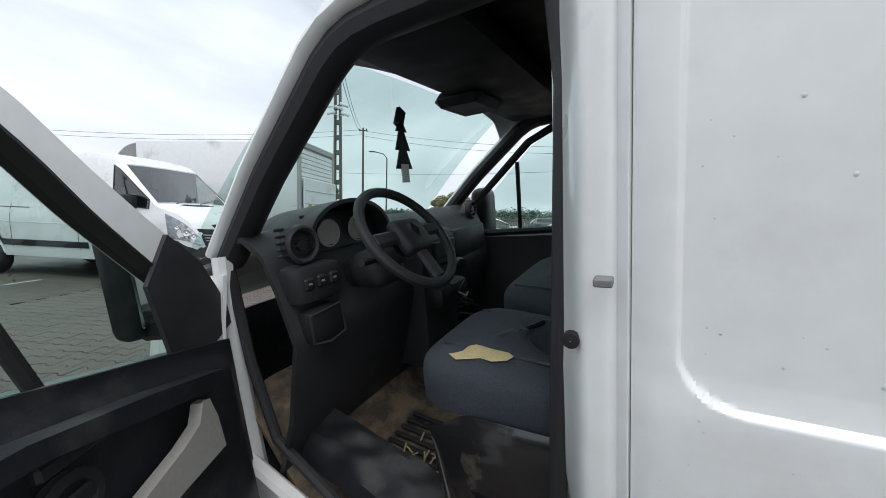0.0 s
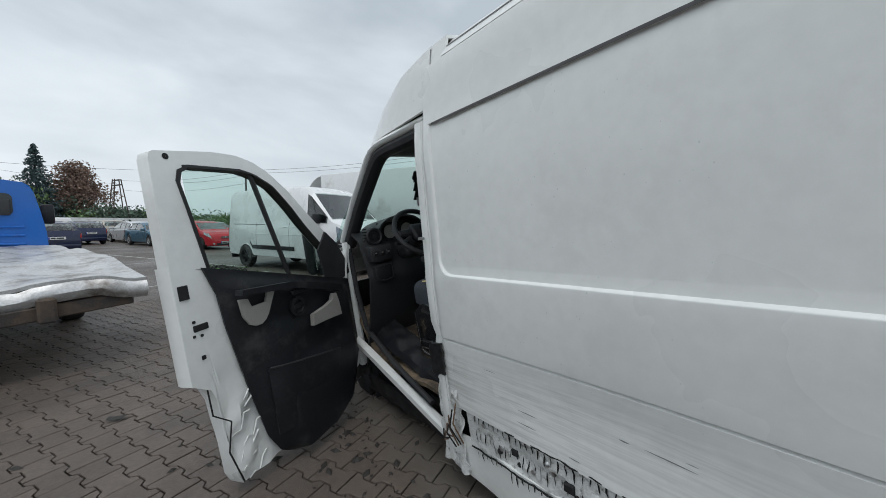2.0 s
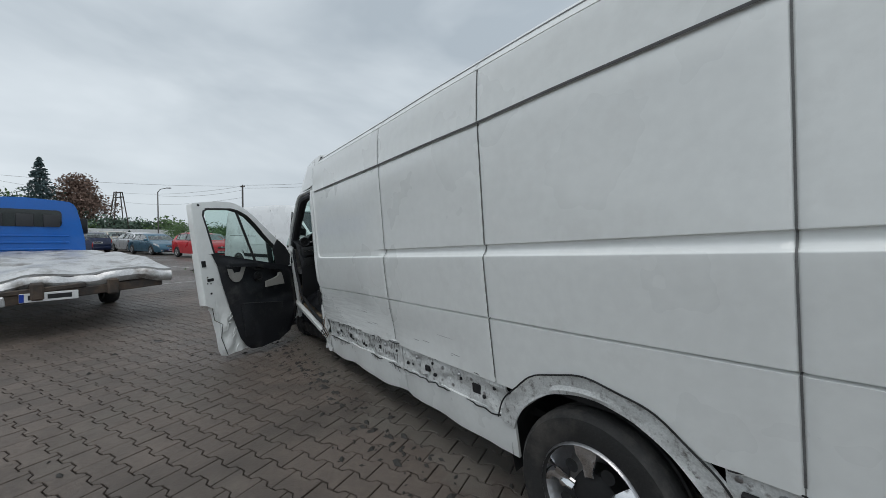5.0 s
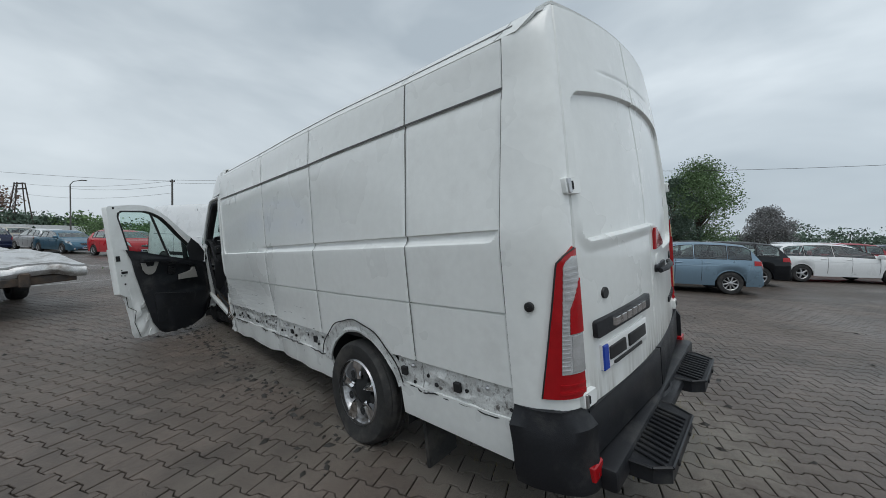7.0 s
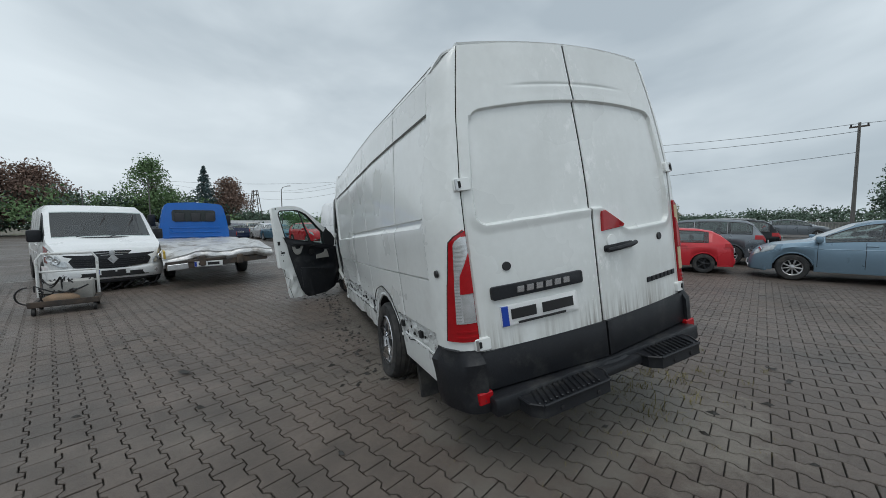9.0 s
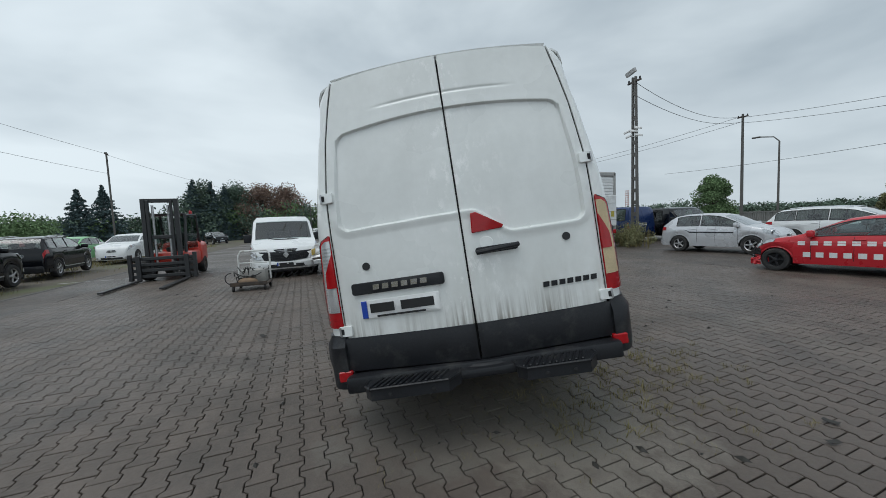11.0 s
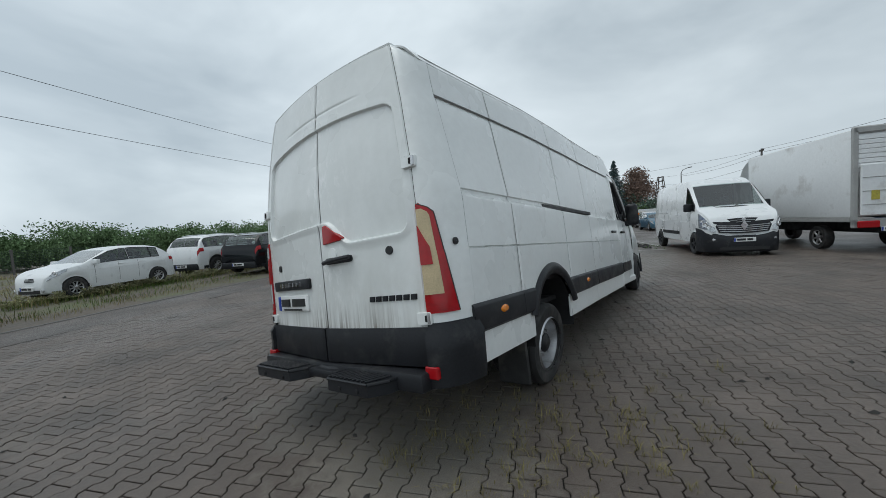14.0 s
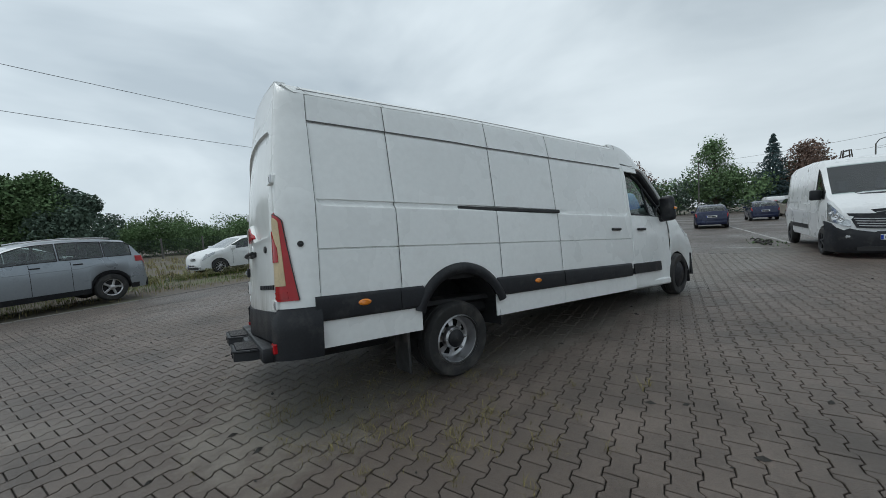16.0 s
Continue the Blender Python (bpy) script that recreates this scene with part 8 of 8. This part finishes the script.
# thin grass that grows out of the joints beside the van
weeds("joint_grass", "thin yellow-green grass in the paving joints", [(4.75 + .55 * prng.normal(), .35 + .65 * prng.normal()) for _ in range(260)], 25, DRY, (.006, .022), 7, .0016, 1.6, .03)
weeds("joint_grass", "small grass tufts between paving blocks", [(4.9 + .5 * prng.normal(), 1.3 + .5 * prng.normal()) for _ in range(45)], 26, DRY, (.02, .05), 16, .0016, 1.5, .02)
weeds("field_grass", "thin dry grass over the bare field", [(-40 + 70 * rng.random(), -12 - 20 * rng.random() ** 1.4) for _ in range(2600)], 24, DRY, (.06, .25), 9, .01, .8, .15)
thicket("pole_bush", "leafy brown-green weeds round the camera pole", [(-5.2 + .5 * prng.normal(), 12.2 + .3 * prng.normal(), .5 + .8 * prng.random(), .22) for _ in range(26)], "light", 16, .03, 260)
ot = thing("old_tyre", "old black tyre lying by the pole", "tyre", pose(-5.9, 11.6, .1, 0, 90, 0))
part("tyre_ring", moved(tyre_mesh(.32, .2), pose(0, 0, 0)), RUBBER, ot)
# ---- ground ----
DIRT = surface("packed_earth", (.105, .088, .07), .95, var=.45, scale=.8, bump=.8, bscale=12, dirt=(.10, .11, .05), dscale=.35, dcut=.54)
ground = mesh("ground", [(-900, -900, -.06), (900, -900, -.06), (900, 900, -.06), (-900, 900, -.06)], [(0, 1, 2, 3)], DIRT)
tagged(ground, "bare brown earth and weeds reaching the horizon", "ground", kind="structure")


def paver_material(name, tiled):
    """Wet grey-brown concrete; far off the blocks are drawn by a brick pattern."""
    m = surface(name, (.118, .094, .078), .5, var=.3, scale=2.2, bump=.85, bscale=150, dirt=(.075, .061, .051), dscale=.9, dcut=.53, isl=.3)
    n, l = m.node_tree.nodes, m.node_tree.links
    b = n["Principled BSDF"]
    co = n.new("ShaderNodeNewGeometry")
    # sandy pale patches at a larger scale
    ns = n.new("ShaderNodeTexNoise")
    ns.inputs["Scale"].default_value, ns.inputs["Detail"].default_value, ns.inputs["Roughness"].default_value = .42, 9, .68
    l.new(co.outputs["Position"], ns.inputs["Vector"])
    mr = n.new("ShaderNodeMapRange")
    mr.inputs["From Min"].default_value, mr.inputs["From Max"].default_value, mr.inputs["To Max"].default_value = .56, .72, .55
    l.new(ns.outputs["Fac"], mr.inputs["Value"])
    mx = n.new("ShaderNodeMix")
    mx.data_type = "RGBA"
    src = b.inputs["Base Color"].links[0].from_socket
    l.new(mr.outputs["Result"], mx.inputs["Factor"])
    l.new(src, mx.inputs["A"])
    mx.inputs["B"].default_value = (.2, .175, .145, 1)
    out = mx.outputs["Result"]
    dv = n.new("ShaderNodeVectorMath")
    dv.operation = "DISTANCE"
    dv.inputs[1].default_value = (5.35, .25, 0)
    l.new(co.outputs["Position"], dv.inputs[0])
    ds_ = n.new("ShaderNodeMapRange")
    ds_.inputs["From Min"].default_value, ds_.inputs["From Max"].default_value, ds_.inputs["To Min"].default_value, ds_.inputs["To Max"].default_value = .3, 1.25, .68, .3
    l.new(dv.outputs["Value"], ds_.inputs["Value"])
    fs = n.new("ShaderNodeTexNoise")
    fs.inputs["Scale"].default_value, fs.inputs["Detail"].default_value, fs.inputs["Roughness"].default_value = 5.0, 8, .75
    l.new(co.outputs["Position"], fs.inputs["Vector"])
    lt = n.new("ShaderNodeMath")
    lt.operation = "SUBTRACT"
    l.new(ds_.outputs["Result"], lt.inputs[0])
    l.new(fs.outputs["Fac"], lt.inputs[1])
    lr = n.new("ShaderNodeMapRange")
    lr.inputs["From Min"].default_value, lr.inputs["From Max"].default_value, lr.inputs["To Max"].default_value = -.05, .15, .65
    l.new(lt.outputs[0], lr.inputs["Value"])
    m2 = n.new("ShaderNodeMix")
    m2.data_type = "RGBA"
    l.new(lr.outputs["Result"], m2.inputs["Factor"])
    l.new(out, m2.inputs["A"])
    m2.inputs["B"].default_value = (.225, .203, .17, 1)
    out = m2.outputs["Result"]
    # sheltered by the van's body the blocks have stayed dry and dusty; the edge of the dry strip is uneven
    def across_van(axis):
        d = n.new("ShaderNodeVectorMath")
        d.operation = "SUBTRACT"
        d.inputs[1].default_value = (5.12, -.38, 0)
        l.new(co.outputs["Position"], d.inputs[0])
        k = n.new("ShaderNodeVectorMath")
        k.operation = "DOT_PRODUCT"
        k.inputs[1].default_value = axis
        l.new(d.outputs["Vector"], k.inputs[0])
        return k.outputs["Value"]

    def calc(op, a, b=0.0):
        k = n.new("ShaderNodeMath")
        k.operation = op
        for q, v in enumerate((a, b)):
            if isinstance(v, float):
                k.inputs[q].default_value = v
            else:
                l.new(v, k.inputs[q])
        return k.outputs[0]

    edge = n.new("ShaderNodeTexNoise")
    edge.inputs["Scale"].default_value, edge.inputs["Detail"].default_value, edge.inputs["Roughness"].default_value = 1.6, 7, .7
    l.new(co.outputs["Position"], edge.inputs["Vector"])
    wob = calc("MULTIPLY", calc("SUBTRACT", edge.outputs["Fac"], .5), 1.3)
    sx = calc("SUBTRACT", 1.02, calc("ABSOLUTE", calc("SUBTRACT", across_van((.3665, .9304, 0)), .05)))
    sy = calc("ADD", across_van((-.928, .3727, 0)), .35)
    inside = calc("ADD", calc("MINIMUM", sx, sy), wob)
    dr_ = n.new("ShaderNodeMapRange")
    dr_.inputs["From Min"].default_value, dr_.inputs["From Max"].default_value, dr_.inputs["To Max"].default_value = -.03, .1, .6
    l.new(inside, dr_.inputs["Value"])
    m3 = n.new("ShaderNodeMix")
    m3.data_type = "RGBA"
    l.new(dr_.outputs["Result"], m3.inputs["Factor"])
    l.new(out, m3.inputs["A"])
    m3.inputs["B"].default_value = (.15, .136, .117, 1)
    out = m3.outputs["Result"]
    # coarse grain of the concrete
    gr = n.new("ShaderNodeTexNoise")
    gr.inputs["Scale"].default_value, gr.inputs["Detail"].default_value, gr.inputs["Roughness"].default_value = 170, 3, .8
    l.new(co.outputs["Position"], gr.inputs["Vector"])
    gm = n.new("ShaderNodeMapRange")
    gm.inputs["From Min"].default_value, gm.inputs["From Max"].default_value, gm.inputs["To Min"].default_value, gm.inputs["To Max"].default_value = .3, .7, .6, 1.4
    l.new(gr.outputs["Fac"], gm.inputs["Value"])
    gs = n.new("ShaderNodeVectorMath")
    gs.operation = "SCALE"
    l.new(out, gs.inputs[0])
    l.new(gm.outputs["Result"], gs.inputs["Scale"])
    out = gs.outputs["Vector"]
    # damp sheen: gloss in broad patches
    nw = n.new("ShaderNodeTexNoise")
    nw.inputs["Scale"].default_value, nw.inputs["Detail"].default_value = .3, 5
    l.new(co.outputs["Position"], nw.inputs["Vector"])
    wr = n.new("ShaderNodeMapRange")
    wr.inputs["From Min"].default_value, wr.inputs["From Max"].default_value = .35, .65
    wr.inputs["To Min"].default_value, wr.inputs["To Max"].default_value = .34, .6
    l.new(nw.outputs["Fac"], wr.inputs["Value"])
    l.new(wr.outputs["Result"], b.inputs["Roughness"])
    if tiled:
        mp = n.new("ShaderNodeMapping")
        mp.inputs["Rotation"].default_value = (0, 0, radians(-2.2))
        l.new(co.outputs["Position"], mp.inputs["Vector"])
        bk = n.new("ShaderNodeTexBrick")
        bk.inputs["Scale"].default_value = 1.0
        bk.inputs["Brick Width"].default_value, bk.inputs["Row Height"].default_value = .2, .142
        bk.inputs["Mortar Size"].default_value, bk.inputs["Mortar Smooth"].default_value = .006, .3
        bk.inputs["Color1"].default_value, bk.inputs["Color2"].default_value, bk.inputs["Mortar"].default_value = (1, 1, 1, 1), (.72, .72, .72, 1), (.2, .18, .16, 1)
        l.new(mp.outputs["Vector"], bk.inputs["Vector"])
        mu = n.new("ShaderNodeMix")
        mu.data_type, mu.blend_type = "RGBA", "MULTIPLY"
        mu.inputs["Factor"].default_value = 1.0
        l.new(out, mu.inputs["A"])
        l.new(bk.outputs["Color"], mu.inputs["B"])
        out = mu.outputs["Result"]
    l.new(out, b.inputs["Base Color"])
    return m


PAVE_FAR = paver_material("far_paving", True)
PAVE = paver_material("paving_block", False)
JOINT = surface("joint_sand", (.022, .019, .016), .95, var=.4, scale=8, bump=.6, bscale=60)
X0, X1, Y0, Y1 = -6.2, 11.5, -7.0, 8.6
pav = thing("pavement", "wet grey-brown interlocking block paving of the yard", "pavement", kind="structure")
far_v = [(-70, -9.6, -.004), (60, -7.4, -.004), (60, 60, -.004), (-70, 60, -.004), (X0, Y0, -.004), (X1, Y0, -.004), (X1, Y1, -.004), (X0, Y1, -.004)]
part("far_blocks", (far_v, [(0, 1, 5, 4), (1, 2, 6, 5), (2, 3, 7, 6), (3, 0, 4, 7)]), PAVE_FAR, pav, smooth=False)
part("paving_bed", ([(X0 - .2, Y0 - .2, -.016), (X1 + .2, Y0 - .2, -.016), (X1 + .2, Y1 + .2, -.016), (X0 - .2, Y1 + .2, -.016)], [(0, 1, 2, 3)]), JOINT, pav, "sandy joints", smooth=False)
part("edge_kerb", join(*[block(x, x + .98, -9.62 + .0169 * (x + 70) - .05, -9.62 + .0169 * (x + 70) + .05, -.1, .012, .01) for x in range(-30, 16)]), CONC, pav, "flat concrete edging")
# one block: straight ends, waisted long sides that fit the next row's bulges
HALF_W, WAVE, LEN, PITCH = .0715, .0135, .2, .143
prof_s = [(-.5, 1), (-.315, 1), (-.19, -1), (.19, -1), (.315, 1), (.5, 1)]
gap_j = .0038


def block_outline(inset):
    up = [(s * LEN - math.copysign(inset, s) * (1 if abs(s) == .5 else .0), HALF_W + WAVE * w - inset) for s, w in prof_s]
    return up + [(s, -w) for s, w in up[::-1]]


low_o, top_o = block_outline(gap_j), block_outline(gap_j + .0028)
NB = len(top_o)
BV = [(a, b, -.012) for a, b in low_o] + [(a, b, -.0028) for a, b in low_o] + [(a, b, 0) for a, b in top_o]
BF = [tuple(range(3 * NB - 1, 2 * NB - 1, -1))] + [(i + k, i + k + NB, (i + 1) % NB + k + NB, (i + 1) % NB + k) for k in (0, NB) for i in range(NB)]
ROT = Matrix.Rotation(radians(2.2), 3, "Z")
U, W = ROT @ Vector((LEN, 0, 0)), ROT @ Vector((0, PITCH, 0))
me_block = bpy.data.meshes.new("paving_block")
me_block.from_pydata([tuple(ROT @ Vector(v)) for v in BV], [], BF)
me_block.materials.append(PAVE)
me_block.update()
rng = np.random.default_rng(3)
bv = np.array([tuple(ROT @ Vector(v)) for v in BV])
VV, FF, near = [], [], 0
for j in range(-70, 90):
    for i in range(-60, 60):
        c = U * (i + .5 * (j % 2)) + W * j + Vector((2.5, .8, 0))
        if not (X0 < c.x < X1 and Y0 < c.y < Y1):
            continue
        dz = float(rng.normal()) * .0012
        if 4.5 < c.x < 6.5 and -1.8 < c.y < 2.35:
            ob = new("paving_block", me_block)
            ob.parent = pav
            ob.location = (c.x, c.y, dz)
            near += 1
        else:
            t = rng.normal(size=2) * .004
            p = bv + np.array([c.x, c.y, dz])
            p[:, 2] += (bv[:, 0] * t[0] + bv[:, 1] * t[1])
            k = len(VV)
            VV += p.tolist()
            FF += [tuple(q + k for q in f) for f in BF]
rest = mesh("paving_rest", VV, FF, PAVE, pav, smooth=False)
tagged(rest, kind="stuff")
# painted bay lines
LINE = surface("worn_white_line", (.5, .5, .48), .7, var=.3, scale=5, bump=.2, dirt=(.14, .125, .115), dscale=5, dcut=.52)
for x0, y0, x1, y1 in ((-7.55, -9.2, -7.85, 5.3), (-9.3, 5.55, -60, 3.2), (-13.2, -9.2, -13.5, 4.9), (-19.0, -9.2, -19.2, 4.6)):
    d = Vector((x1 - x0, y1 - y0, 0)).normalized()
    s = Vector((-d.y, d.x, 0)) * .05
    pl = part("painted_line", ([(x0 - s.x, y0 - s.y, .0025), (x0 + s.x, y0 + s.y, .0025), (x1 + s.x, y1 + s.y, .0025), (x1 - s.x, y1 - s.y, .0025)], [(0, 1, 2, 3)]), LINE, pav, "worn white painted line", smooth=False)
# tufts of dry grass in the joints near the van, broken bits, leaves
rng = np.random.default_rng(9)
weeds("joint_grass", "tufts of dry grass in the paving joints", [(5.2 + .3 * rng.normal(), .75 + .55 * rng.normal()) for _ in range(26)] + [(4.7 + .7 * rng.normal(), 1.3 + .5 * rng.normal()) for _ in range(14)], 31, DRY, (.03, .06), 16, .0028, 1.7)
DEBRIS = surface("dark_debris", (.03, .028, .025), .8, var=.4, scale=20)
V, F = [], []
for _ in range(420):
    if rng.random() < .6:
        u = rng.random()
        x, y = 3.6 - 4.2 * u + .18 * rng.normal(), -1.02 + 1.75 * u + .12 * rng.normal()
    else:
        x, y = 12 * rng.random() - 3, 12 * rng.random() - 5
    s = .006 + .017 * rng.random() ** 2
    a = rng.random() * 3
    k = len(V)
    ca, sa = math.cos(a) * s, math.sin(a) * s
    V += [(x - ca * 2, y - sa * 2, .001), (x + sa, y - ca, .001), (x + ca * 2, y + sa * 2, .001), (x - sa, y + ca, .001), (x, y, .001 + s)]
    F += [(k, k + 1, k + 4), (k + 1, k + 2, k + 4), (k + 2, k + 3, k + 4), (k + 3, k, k + 4)]
tagged(mesh("debris", V, F, DEBRIS, smooth=False), "small dark crumbs of plastic and soil on the paving", "debris", kind="stuff")
for x, y, s, t in ((2.05, -2.05, .028, 30), (5.98, 1.76, .02, 10), (6.1, 1.5, .018, 70), (-1.7, -.08, .025, 50)):
    c = thing("leaf_scrap", "curled dark scrap lying on the paving", "debris", pose(x, y, .004, 0, 0, t), "scraps on the paving")
    part("scrap", sheet(lambda a, b: (a * s * 2, b * s, .012 + s * .35 * a * a + .1 * s * noise.noise((a * 3, b * 3, x))), lin(-1, 1, 6), lin(-1, 1, 5), .002), DEBRIS, c)
gb = thing("crushed_greenery", "heap of dark twigs and crushed green plant bits", "debris", pose(-9.5, 4.9, 0))
gv = np.random.default_rng(8)
part("greens", leaves([(.1 + gv.normal() * .75, gv.normal() * .25, .025 + abs(gv.normal()) * .02) for _ in range(90)], .035, gv), LEAF["green"], gb, "few green leaves", smooth=False)
for k in range(26):
    x, y, a, d = gv.normal() * .5, gv.normal() * .16, gv.random() * 1.6 - .8, .12 + .2 * gv.random()
    part("twig", tube([(x, y, .02), (x + .5 * d * math.cos(a), y + .5 * d * math.sin(a), .05 + .05 * gv.random()), (x + d * math.cos(a), y + d * math.sin(a), .03)], .022, 5), DEBRIS, gb, "dark broken twig")
